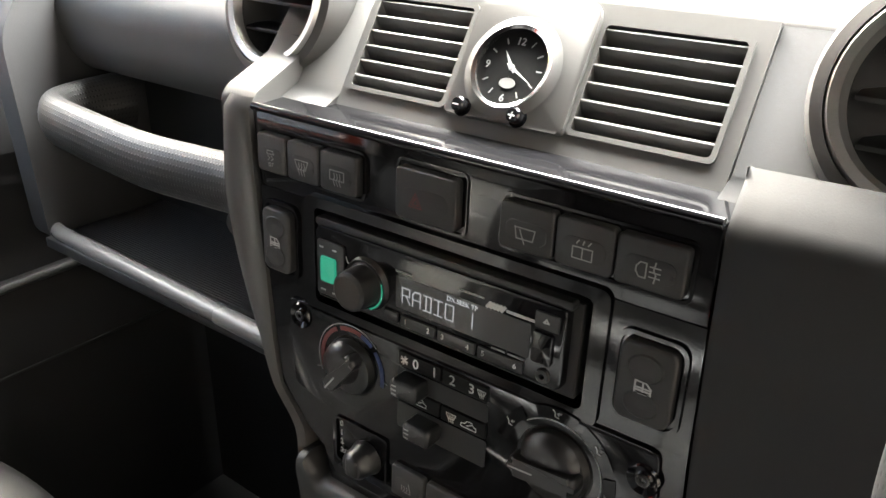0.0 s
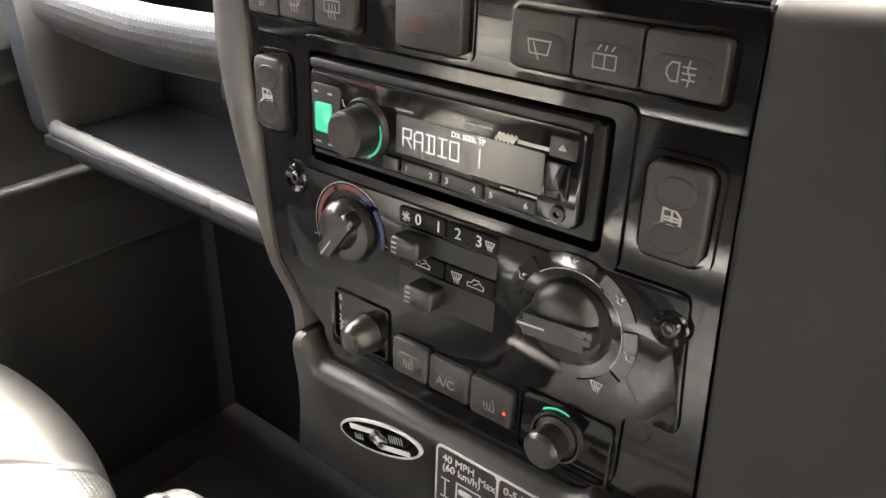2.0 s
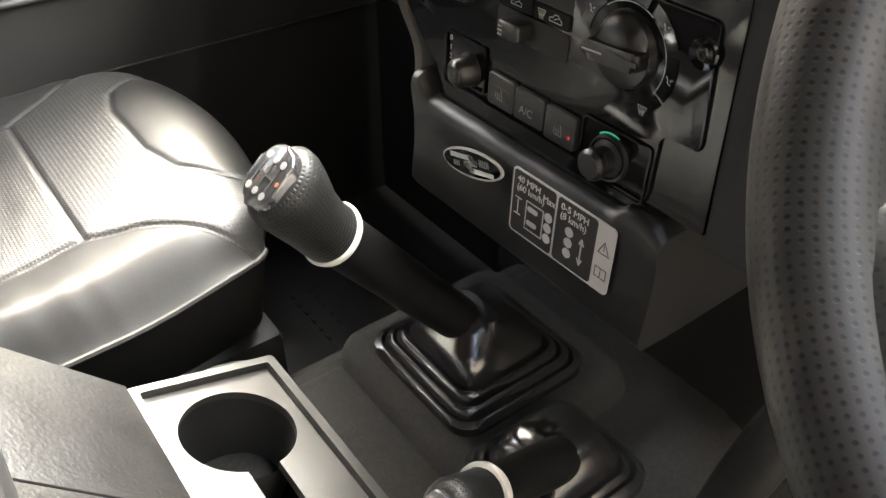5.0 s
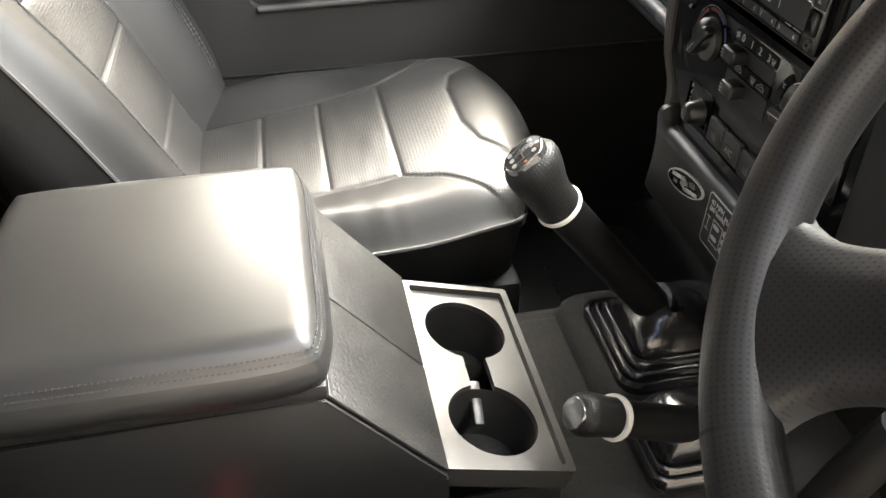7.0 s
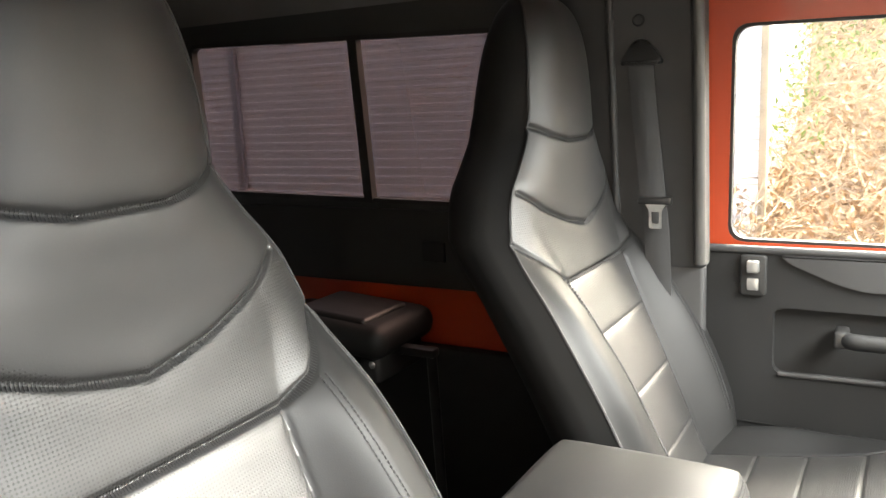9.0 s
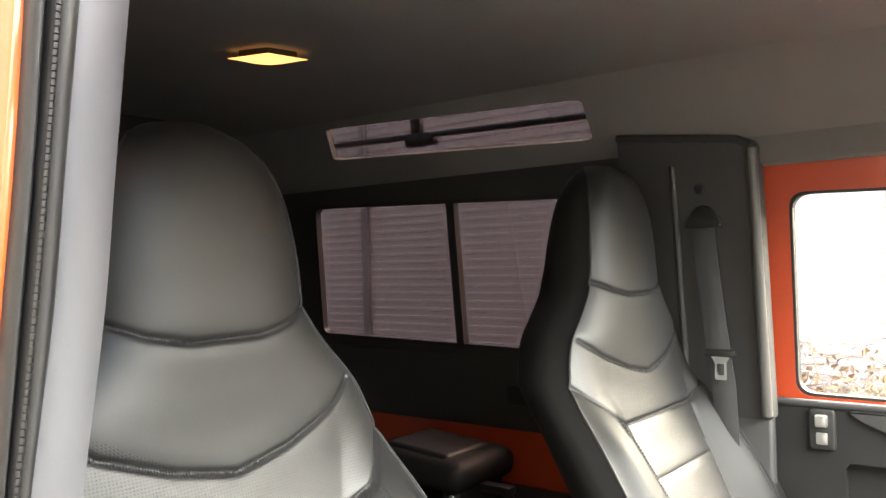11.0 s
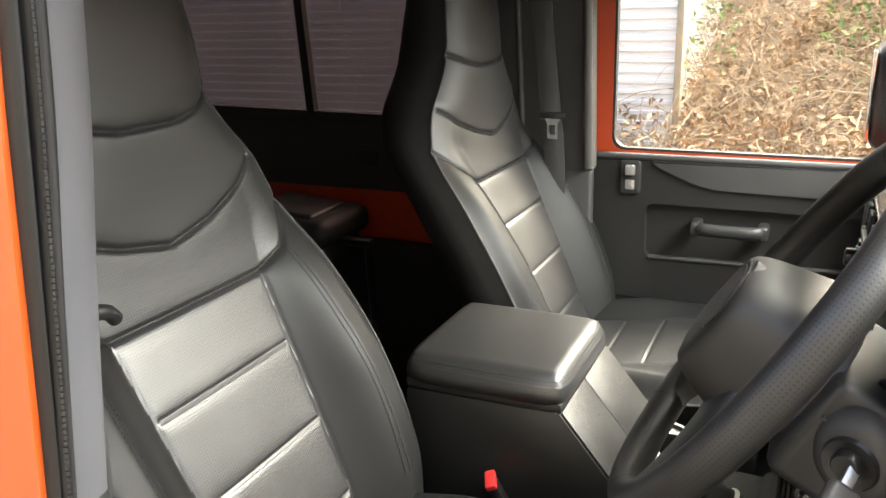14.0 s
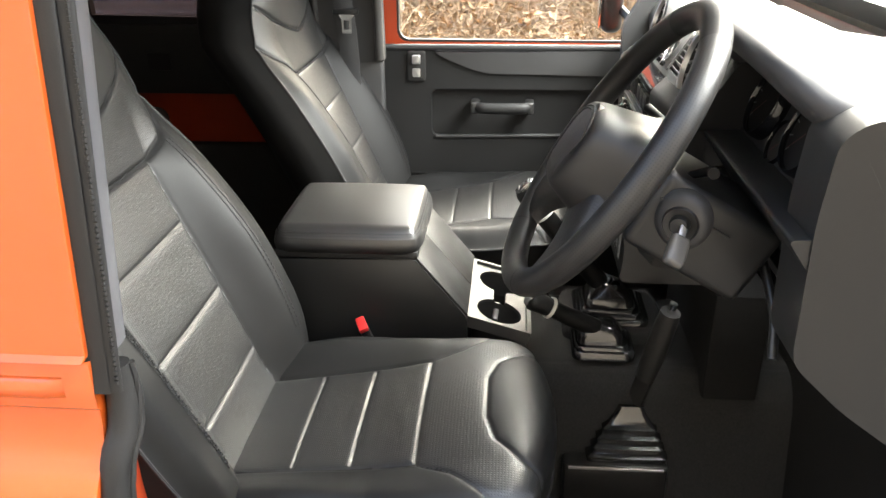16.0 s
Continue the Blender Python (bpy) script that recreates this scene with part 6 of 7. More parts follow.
# the shift-pattern plate faces back towards the seats
PL = GM @ Matrix.Translation((-0.001, 0.008, 0.0700)) @ Matrix.Rotation(radians(4), 4, "X") @ Matrix.Rotation(radians(-6), 4, "Y")
plate = part("pattern_plate", prism(round_rect(-0.0168, -0.0222, 0.0168, 0.0222, 0.015, 6), 0.0, 0.0085, 0.003, PL, 3), surface("smoked silver plate", (0.20, 0.20, 0.20), 0.14, metal=0.9, var=0.05), gear_lever, "smoked silver shift-pattern plate")
drawn("shift_pattern", [[(-0.009, 0.008), (-0.009, -0.008)], [(0.0, 0.008), (0.0, -0.008)], [(0.009, 0.008), (0.009, -0.008)], [(-0.009, 0), (0.009, 0)]], PL @ Matrix.Translation((0, 0, 0.0088)), 0.0013, M_SWITCH, plate)
for x, y in ((-0.009, 0.0115), (0, 0.0115), (0.009, 0.0115), (-0.009, -0.0115), (0, -0.0115), (0.009, -0.0115)):
    part("position_mark", prism(ring_pts(x, y, 0.0026, 0, 360, 12)[:-1], 0.0086, 0.0090, 0, PL), M_SILVER, plate, smooth=False)
# a glint on the plate, made as a small glowing spot
part("amber_glint", prism(ring_pts(0.0145, 0.0, 0.0016, 0, 360, 10)[:-1], 0.0086, 0.0090, 0, PL), M_GLINT, plate, smooth=False)

low_lever = thing("transfer_lever", "short transfer lever with punched leather knob and pale ring", "gear lever")
T0, T1 = Vector((0.100, -0.048, 0.818)), Vector((0.117, -0.140, 0.870))
TM = along(T1, T1 + (T1 - T0))
frustum_boot(gear_lever, (-0.054, 0.000, 0.771), [(0.112, 0.108, -0.02, 0.035), (0.108, 0.104, 0.0, 0.034), (0.100, 0.098, 0.009, 0.03), (0.088, 0.088, 0.011, 0.026), (0.070, 0.070, 0.006, 0.02)], M_CARPET, 0, name="carpet_collar", label="black carpet collar round the boot")
frustum_boot(low_lever, (0.083, -0.032, 0.776), [(0.055, 0.061, -0.010, 0.019), (0.055, 0.061, 0.005, 0.019), (0.050, 0.056, 0.009, 0.018), (0.047, 0.053, 0.003, 0.017), (0.046, 0.052, 0.014, 0.017), (0.042, 0.048, 0.017, 0.016), (0.039, 0.045, 0.011, 0.016), (0.038, 0.044, 0.030, 0.016), (0.032, 0.036, 0.046, 0.018), (0.024, 0.026, 0.056, 0.020)], M_BOOT, 0, (0.004, -0.010))
part("sleeve", tube([T0, T1], lambda t: 0.019 - 0.002 * t, 24), M_DIAL, low_lever)
part("ring", lathe([(0.0190, -0.0035), (0.0215, -0.003), (0.0220, 0.0), (0.0215, 0.003), (0.0190, 0.0035)], TM, 32), bpy.data.materials["pale grey ring"], low_lever, "pale grey ring")
shaped_knob(low_lever, TM, [(0.002, 0.0185, 0.0185, 0), (0.016, 0.0188, 0.0188, 0), (0.026, 0.0195, 0.0200, 0), (0.036, 0.0200, 0.0210, 0), (0.043, 0.0185, 0.0200, 0), (0.048, 0.014, 0.0155, 0), (0.0495, 0.008, 0.009, 0)])
part("pattern_plate", prism(round_rect(-0.013, -0.014, 0.013, 0.014, 0.009, 6), 0.044, 0.0515, 0.002, TM, 3), bpy.data.materials["smoked silver plate"], low_lever, "smoked silver shift-pattern plate")

brake = thing("hand_brake", "black hand brake lever with a chrome button and pleated boot", "hand brake")
B1, B0 = Vector((0.250, 0.026, 1.004)), Vector((0.205, -0.02, 0.74))
part("grip", tube([B0.lerp(B1, 0.35), B0.lerp(B1, 0.6), B0.lerp(B1, 0.93)], lambda t: 0.018 + 0.003 * math.sin(3.1 * t), 20, 20), M_RUBBER, brake)
part("button", tube([B0.lerp(B1, 0.92), B1], 0.0075, 16), M_CHROME, brake, "chrome release button")
part("stem", box(B0.lerp(B1, 0.25), (0.012, 0.032, 0.12), 0.002, 2, (B1 - B0).to_track_quat("Z", "Y").to_matrix()), M_DARK, brake)
frustum_boot(brake, (0.200, -0.03, 0.66), [(0.060, 0.075, 0.0, 0.01), (0.062, 0.078, 0.012, 0.01), (0.052, 0.066, 0.018, 0.01), (0.056, 0.070, 0.030, 0.01), (0.046, 0.058, 0.036, 0.01), (0.049, 0.062, 0.048, 0.01), (0.040, 0.050, 0.054, 0.01), (0.042, 0.052, 0.066, 0.01), (0.033, 0.042, 0.072, 0.01), (0.024, 0.030, 0.09, 0.01), (0.020, 0.024, 0.105, 0.01)], M_BOOT, 0, (0.004, 0.006))
part("housing", box((0.20, -0.05, 0.61), (0.14, 0.20, 0.10), 0.008), M_SATIN, brake)
part("housing_strip", box((0.272, -0.05, 0.655), (0.004, 0.18, 0.006), 0.001), M_SILVER, brake)

brake.matrix_world = pose(-0.031, 0.043, -0.064)

# ---- steering wheel ----
WN = Vector((-0.005, -0.829, 0.559)).normalized()
wu = Vector((0, 0, 1)).cross(WN).normalized()
wv = WN.cross(wu)
WHEEL = Matrix(((wu.x, wv.x, WN.x, 0.4525), (wu.y, wv.y, WN.y, -0.099), (wu.z, wv.z, WN.z, 1.290), (0, 0, 0, 1)))
wheel = thing("steering_wheel", "black leather steering wheel with punched grip and padded boss", "steering wheel", WHEEL)
M_RIMPERF = dotted("punched rim leather", (0.018, 0.0178, 0.0175), 0.44, 0.0048, deep=0.14, dark=0.9, hole=0.6)
R_RIM = 0.2075


def rim_arc(a0, a1, r, name, material, label="", n=60):
    bm = bmesh.new()
    lay = bm.loops.layers.uv.new("UVMap")
    rings = []
    for i in range(n + 1):
        a = radians(a0 + (a1 - a0) * i / n)
        e = Vector((math.cos(a), math.sin(a), 0))
        rings.append([bm.verts.new(e * (R_RIM + r * 1.05 * math.cos(2 * math.pi * k / 24)) + Vector((0, 0, r * math.sin(2 * math.pi * k / 24)))) for k in range(24)])
    for i in range(n):
        for k in range(24):
            f = bm.faces.new((rings[i][k], rings[i + 1][k], rings[i + 1][(k + 1) % 24], rings[i][(k + 1) % 24]))
            for lp, (ii, kk) in zip(f.loops, ((i, k), (i + 1, k), (i + 1, k + 1), (i, k + 1))):
                lp[lay].uv = (radians(a0 + (a1 - a0) * ii / n) * R_RIM, kk / 24 * 2 * math.pi * r)
    bmesh.ops.recalc_face_normals(bm, faces=bm.faces)
    return part(name, bm, material, wheel, label, angle=80)


for a0, a1, mt, lb in ((-62, 62, M_RIMPERF, "punched leather grip"), (62, 118, M_LEATHER, "smooth leather section"), (118, 242, M_RIMPERF, "punched leather grip"), (242, 298, M_RIMPERF, "punched leather grip")):
    rim_arc(a0, a1, 0.0185, "rim", mt, lb)
for a in (62, 118, 242, 298):
    rim_arc(a - 0.3, a + 0.3, 0.0189, "rim_seam", M_STITCH, n=2)


def spoke(pts, widths, name="spoke"):
    bm = bmesh.new()
    lay = bm.loops.layers.uv.new("UVMap")
    P = catmull(pts, 24)
    rows = []
    for i, p in enumerate(P):
        t = i / 23
        d = (P[min(i + 1, 23)] - P[max(i - 1, 0)]).normalized()
        s = Vector((-d.y, d.x, 0)).normalized()
        w = spline1(widths, t)
        rows.append([bm.verts.new(p + s * w * c + Vector((0, 0, h))) for c, h in ((-1, -0.012), (-0.96, 0.002), (-0.8, 0.008), (-0.4, 0.011), (0, 0.012), (0.4, 0.011), (0.8, 0.008), (0.96, 0.002), (1, -0.012))])
    for a, b in zip(rows, rows[1:]):
        for k in range(8):
            bm.faces.new((a[k], a[k + 1], b[k + 1], b[k]))
        bm.faces.new((a[8], a[0], b[0], b[8]))
    bmesh.ops.recalc_face_normals(bm, faces=bm.faces)
    for f in bm.faces:
        for lp in f.loops:
            lp[lay].uv = (lp.vert.co.x, lp.vert.co.y)
    return part(name, bm, M_RIMPERF, wheel, "broad punched-leather spoke", angle=60)


for s in (-1, 1):
    spoke([(s * 0.028, -0.045, -0.010), (s * 0.070, -0.078, -0.010), (s * 0.105, -0.108, -0.006), (s * 0.138, -0.140, 0.0)], [(0, 0.050), (0.4, 0.036), (0.7, 0.036), (0.9, 0.050), (1, 0.075)])


def boss_point(u, v):
    e = min((abs(u) ** 3.2 + abs(v) ** 3.2) ** (1 / 3.2), 1.25)
    w = 0.088 + 0.012 * v
    return Vector((w * u * (1 - 0.05 * v * v), 0.078 * v - 0.016, 0.040 + 0.010 * (1 - e * e) - 0.088 * smoothstep(0.66, 1.16, e) ** 1.2))


def boss_round(e, a):
    """The boss from its middle outwards; e is 1 near its rounded edge."""
    c, q = math.cos(a), math.sin(a)
    k = e / (abs(c) ** 3.2 + abs(q) ** 3.2) ** (1 / 3.2)
    return boss_point(k * c, k * q)


part("boss", sheet_mesh(boss_round, linspace(0.002, 1.15, 26), linspace(0, 2 * math.pi, 97)), M_SOFT, wheel, "padded leather airbag boss", angle=80)
bm = bmesh.new()
for off in (0.004, -0.004):
    run = [(0.62 * math.cos(a), 0.15 + 0.50 * math.sin(a) + off * 8) for a in linspace(radians(-20), radians(200), 70)]
    P = [boss_point(*q) + Vector((0, 0, 0.001)) for q in run]
    for a, b in zip(P, P[1:]):
        add_tube(bm, [a, a.lerp(b, 0.6)], 0.0009, 4)
tagged(part("stitching", bm, M_STITCH, wheel), kind="stuff")
face = bmesh.new()
fan = [(0.57 * math.cos(a), 0.13 + 0.47 * math.sin(a)) for a in linspace(radians(-20), radians(200), 60)] + [(-0.52, -0.45), (-0.30, -0.72), (0.30, -0.72), (0.52, -0.45)]
ring = [face.verts.new(boss_point(*q) + Vector((0, 0, 0.0008))) for q in fan]
inner = [face.verts.new(boss_point(q[0] * 0.6, q[1] * 0.6) + Vector((0, 0, 0.0012))) for q in fan]
for k in range(len(fan)):
    n = (k + 1) % len(fan)
    face.faces.new((ring[k], ring[n], inner[n], inner[k]))
hubv = face.verts.new(boss_point(0, 0) + Vector((0, 0, 0.0012)))
for k in range(len(fan)):
    face.faces.new((inner[k], inner[(k + 1) % len(fan)], hubv))
bmesh.ops.recalc_face_normals(face, faces=face.faces)
part("boss_face", face, surface("matt grey boss leather", (0.050, 0.049, 0.050), 0.5, grain=0.3, size=700, var=0.1, spec=0.4), wheel, "matt grey stitched face", angle=80)
part("centre_mark", prism([(0.016 * math.cos(a), 0.036 + 0.009 * math.sin(a)) for a in linspace(0, 2 * math.pi, 25)[:-1]], 0.030, 0.0440, 0.001), M_LEATHER_DK, wheel, "embossed oval")

# ---- steering column, ignition key ----
column = thing("steering_column", "black column shroud with the ignition barrel and stalks", "steering column")
CA, CB = Vector((0.447, -0.060, 1.285)), Vector((0.447, 0.13, 1.175))
part("neck", tube([CA + Vector((0, -0.02, 0.012)), CA + Vector((0, 0.03, -0.02))], 0.038, 28), M_SATIN, column)
part("shroud", box((0, 0, 0), (0.19, 0.105, 0.17), 0.012, 3, None), M_PLASTIC, column)
column.children[-1].matrix_local = along(CA.lerp(CB, 0.5), CB)
part("shroud_seam", box((0.548, 0.02, 1.262), (0.004, 0.10, 0.003), 0.001, 2, Matrix.Rotation(radians(-30), 3, "X")), M_DARK, column)
IGN = along((0.552, 0.006, 1.262), (0.80, -0.10, 1.262), Vector((0, 0, 1)))
col = part("ignition_surround", lathe([(0, 0.018), (0.020, 0.018), (0.028, 0.0175), (0.034, 0.013), (0.037, 0.006), (0.038, -0.004)], IGN @ Matrix.Diagonal((1.0, 0.9, 1, 1)), 40), M_TRIM, column, "worn dark rubber ignition surround")
part("barrel", lathe([(0, 0.028), (0.010, 0.028), (0.012, 0.025), (0.0125, 0.020), (0.020, 0.0215), (0.022, 0.018)], IGN, 32), M_SATIN, col)
key = thing("ignition_key", "ignition key with a worn grey grip in the column lock", "key", along((0.578, 0.002, 1.264), (0.628, -0.020, 1.226)))
part("blade", box((0, 0, 0.005), (0.003, 0.009, 0.03), 0.0005), M_SILVER, key)
part("grip", box((0, 0, 0.036), (0.014, 0.024, 0.040), 0.005, 3), surface("worn grey key", (0.075, 0.073, 0.07), 0.35, var=0.1), key, "worn grey plastic grip")
for k, (a, b) in enumerate((((0.50, 0.02, 1.30), (0.548, 0.035, 1.318)), ((0.39, 0.01, 1.30), (0.27, 0.0, 1.325)))):
    part("stalk", tube([a, Vector(a).lerp(Vector(b), 0.5) + Vector((0, 0.01, 0.004)), b], lambda t: 0.005 + 0.002 * t, 14, 12), M_DIAL, column)

for ob in (column, key):
    ob.matrix_world = pose(0.036, -0.023, -0.015) @ ob.matrix_world

# ---- instrument binnacle and driver's dash end ----
binn = thing("instrument_binnacle", "hooded instrument binnacle with round gauges behind the wheel", "instrument panel")
HOOD_X = [(0.0, -0.205), (0.08, -0.212), (0.18, -0.208), (0.26, -0.185), (0.36, -0.13), (0.5, 0.0), (0.64, 0.13), (0.74, 0.185), (0.82, 0.208), (0.92, 0.212), (1.0, 0.205)]
HOOD_Y = [(0.0, 0.125), (0.08, 0.118), (0.18, 0.105), (0.26, 0.075), (0.36, 0.044), (0.5, 0.030), (0.64, 0.044), (0.74, 0.075), (0.82, 0.105), (0.92, 0.118), (1.0, 0.125)]
HOOD_Z = [(0.0, 1.27), (0.08, 1.33), (0.18, 1.388), (0.26, 1.418), (0.36, 1.448), (0.5, 1.462), (0.64, 1.448), (0.74, 1.418), (0.82, 1.388), (0.92, 1.33), (1.0, 1.27)]
hood = bmesh.new()
rows = []
for i in range(61):
    t = i / 60
    x, y, z = spline1(HOOD_X, t), spline1(HOOD_Y, t), spline1(HOOD_Z, t)
    k = smoothstep(1.27, 1.44, z)
    sec = [(0.80 * x, 0.155, z - 0.050 * k), (0.86 * x, y + 0.035, z - 0.036 * k), (0.885 * x, y + 0.010, z - 0.030 * k), (0.91 * x, y + 0.001, z - 0.024 * k), (0.955 * x, y - 0.003, z - 0.010 * k), (0.985 * x, y + 0.001, z - 0.001), (x, y + 0.010, z + 0.002 * k), (1.005 * x, y + 0.03, z + 0.003 * k), (1.005 * x, 0.33, z - 0.035 * k)]
    rows.append([hood.verts.new((0.445 + p, q, r)) for p, q, r in sec])
for a, c in zip(rows, rows[1:]):
    for k in range(8):
        hood.faces.new((a[k], a[k + 1], c[k + 1], c[k]))
bmesh.ops.recalc_face_normals(hood, faces=hood.faces)
part("hood", hood, M_TRIM, binn, "soft-grained hood", angle=180)
part("cluster_face", box((0.445, 0.135, 1.335), (0.37, 0.012, 0.19), 0.004, 2, Matrix.Rotation(radians(-22), 3, "X")), M_DARK, binn)
for x, z, r in ((0.355, 1.345, 0.050), (0.520, 1.345, 0.050), (0.437, 1.310, 0.030), (0.600, 1.295, 0.030)):
    m = look((x, 0.122, z), (x, 1.0, z - 0.36))
    g = part("gauge", lathe([(r * 0.92, 0.0), (r * 0.93, 0.006), (r * 0.96, 0.008), (r * 1.02, 0.004), (r * 1.06, -0.01)], m, 40), M_GLOSS, binn, "round gauge with a thin glossy rim")
    part("dial", lathe([(0, 0.001), (r * 0.93, 0.001)], m, 36), M_DIAL, g)
    drawn("ticks", [[(r * 0.70 * math.cos(radians(a)), r * 0.70 * math.sin(radians(a))), (r * 0.86 * math.cos(radians(a)), r * 0.86 * math.sin(radians(a)))] for a in range(-45, 226, 27)], m @ Matrix.Translation((0, 0, 0.002)), 0.0011, M_DIM, g)
    drawn("needle", [[(0, 0), (-r * 0.55, -r * 0.55)]], m @ Matrix.Translation((0, 0, 0.003)), 0.0012, M_REDPRINT, g)
part("lower_panel", extrude_x(round_poly([(0.055, 1.285), (0.150, 1.150), (0.170, 1.150), (0.17, 1.29)], 0.008), 0.255, 0.70), M_PLASTIC, binn)
part("brow_top", extrude_x(round_poly([(0.13, 1.378), (0.16, 1.385), (0.34, 1.40), (0.34, 1.33), (0.16, 1.33)], 0.012), 0.20, 0.70), M_GREY, binn)
ends = thing("dash_end", "rounded dark grey end moulding of the driver's dashboard", "dashboard")
part("end_moulding", prism(round_poly([(0.068, 1.385), (0.095, 1.405), (0.20, 1.412), (0.33, 1.41), (0.33, 1.00), (0.20, 1.02), (0.125, 1.075), (0.062, 1.135), (0.060, 1.30)], 0.022, 6), 0.640, 0.725, 0.014, YZ, 4), M_PLASTIC, ends)
part("knee_panel", extrude_x(round_poly([(0.105, 1.15), (0.165, 1.06), (0.19, 1.06), (0.19, 1.16)], 0.006), 0.255, 0.64), M_SATIN, ends)
part("card_pocket", box((0.585, 0.120, 1.135), (0.050, 0.006, 0.045), 0.002, 2, Matrix.Rotation(radians(-35), 3, "X")), surface("brown card", (0.16, 0.10, 0.07), 0.6, var=0.1), ends)
part("edge_rail", tube([(0.545, 0.075, 1.175), (0.600, 0.080, 1.130), (0.635, 0.075, 1.085)], 0.006, 12, 12), M_SATIN, ends)


binn.matrix_world = pose(0.022, 0.004, -0.006)
ends.matrix_world = pose(0.0, 0.022, 0.0)


# ---- passenger door ----
door = thing("door_1", "passenger door with dark trim card, orange window frame and clear glass", "door", kind="structure")
frame_hole = round_poly([(-0.646, 1.233), (0.045, 1.230), (-0.030, 1.645), (-0.637, 1.657)], 0.035, 6)
bm = pane_sheet(left_side, [(-0.700, 1.20), (0.20, 1.20), (0.09, 1.712), (-0.700, 1.722)], [frame_hole], (-0.04, 0, 0))
part("window_frame", bm, M_ORANGE_SHADE, door, "orange painted window frame", smooth=False)
seal_in = [(y + (0.006 if y < 0 else -0.006), z + (0.006 if z < 1.4 else -0.006)) for y, z in frame_hole]
bm = pane_sheet(lambda y, z: left_side(y, z) + Vector((-0.002, 0, 0)), frame_hole, [seal_in], (-0.02, 0, 0))
part("window_seal", bm, M_RUBBER, door, smooth=False)
bm = pane_sheet(lambda y, z: Vector((-0.775 + max(0.0, z - 1.2) * 0.09, y, z)), frame_hole, [], (-0.004, 0, 0))
part("pane", bm, M_CLEAR, door, smooth=False)
for o in door.children:
    if o.name.startswith("pane"):
        o.visible_shadow = False
CARD = Matrix(((0, 0, 1, -0.735), (1, 0, 0, 0), (0, 1, 0, 0), (0, 0, 0, 1)))       # outline (y, z), raised along +x
rec = round_poly([(-0.552, 0.972), (-0.552, 1.108), (0.22, 1.108), (0.22, 0.985)], 0.022, 6)
bm = pane_sheet(lambda y, z: Vector((-0.735, y, z)), [(-0.700, 0.49), (0.33, 0.49), (0.33, 1.218), (-0.700, 1.218)], [rec], (-0.045, 0, 0))
part("trim_card", bm, M_CARD, door, "grained dark grey trim card", smooth=False)
part("recess_panel", prism([(y * 1.0, z) for y, z in rec], -0.030, -0.022, 0, CARD), M_CARD, door, smooth=False)
part("upper_inset", prism(round_poly([(-0.545, 1.214), (-0.520, 1.196), (-0.440, 1.163), (-0.395, 1.152), (0.32, 1.142), (0.32, 1.214)], 0.012), 0.0, 0.007, 0.004, CARD, 3), M_TRIM, door, "raised padded upper strip")
part("sill_cap", tube([(-0.738, -0.69, 1.221), (-0.738, 0.30, 1.221)], 0.009, 12), M_TRIM, door)
part("lower_ledge", tube([(-0.735, -0.54, 0.972), (-0.735, 0.22, 0.985)], 0.006, 10), M_TRIM, door)
part("lower_groove", box((-0.7345, -0.19, 0.862), (0.004, 1.0, 0.003), 0.001), M_SATIN, door)
sw = part("lock_bezel", prism(round_rect(-0.616, 1.130, -0.566, 1.213, 0.008), 0.0, 0.010, 0.004, CARD, 3), M_SWITCH, door, "black lock bezel with silver latch")
part("latch_lever", prism(round_rect(-0.602, 1.178, -0.579, 1.203, 0.004), 0.008, 0.022, 0.004, CARD, 3), M_SILVER, sw)
part("latch_plate", prism(round_rect(-0.602, 1.142, -0.580, 1.166, 0.003), 0.008, 0.012, 0.001, CARD), M_SILVER, sw)
M_CAP = surface("dull metal cap", (0.10, 0.10, 0.10), 0.3, metal=0.8)
hd = part("door_handle", tube([(-0.742, -0.428, 1.062), (-0.705, -0.420, 1.064), (-0.694, -0.395, 1.064), (-0.694, -0.310, 1.064), (-0.705, -0.285, 1.064), (-0.742, -0.278, 1.062)], 0.012, 14, 30, flat=1.3), M_RUBBER, door, "black grip with silver end caps")
for y in (-0.428, -0.279):
    part("end_cap", box((-0.722, y, 1.063), (0.052, 0.024, 0.034), 0.006, 3), M_CAP, hd)

door.matrix_world = pose(0.013, 0.106, -0.009)

# door mirror outside
mir = thing("door_mirror", "black door mirror on a short arm outside the passenger door", "mirror")
part("housing", box((-0.95, 0.055, 1.345), (0.17, 0.06, 0.24), 0.025, 4), M_SATIN, mir)
part("mirror_glass", box((-0.95, 0.020, 1.345), (0.145, 0.006, 0.21), 0.002), M_CHROME, mir)
part("arm", tube([(-0.79, 0.12, 1.24), (-0.84, 0.10, 1.27), (-0.90, 0.07, 1.30)], 0.012, 12, 12), M_SATIN, mir)

# ---- rear side window and roof light fittings, passenger side ----
side_window = thing("window_1", "tinted sliding side window with a black centre bar", "window", kind="structure")
bm = pane_sheet(lambda y, z: rear_side(y, z) - Vector((0.020, 0, 0)), win, [], (-0.004, 0, 0))
part("pane", bm, M_TINT, side_window, smooth=False)
part("pane_bar", pane_sheet(lambda y, z: rear_side(y, z) + Vector((0.003, 0, 0)), [(-1.393, 1.290), (-1.368, 1.289), (-1.366, 1.688), (-1.391, 1.689)], [], (-0.022, 0, 0)), M_RUBBER, side_window, smooth=False)
win_in = round_poly([(-1.915, 1.312), (-0.84, 1.291), (-0.84, 1.662), (-1.902, 1.694)], 0.025)
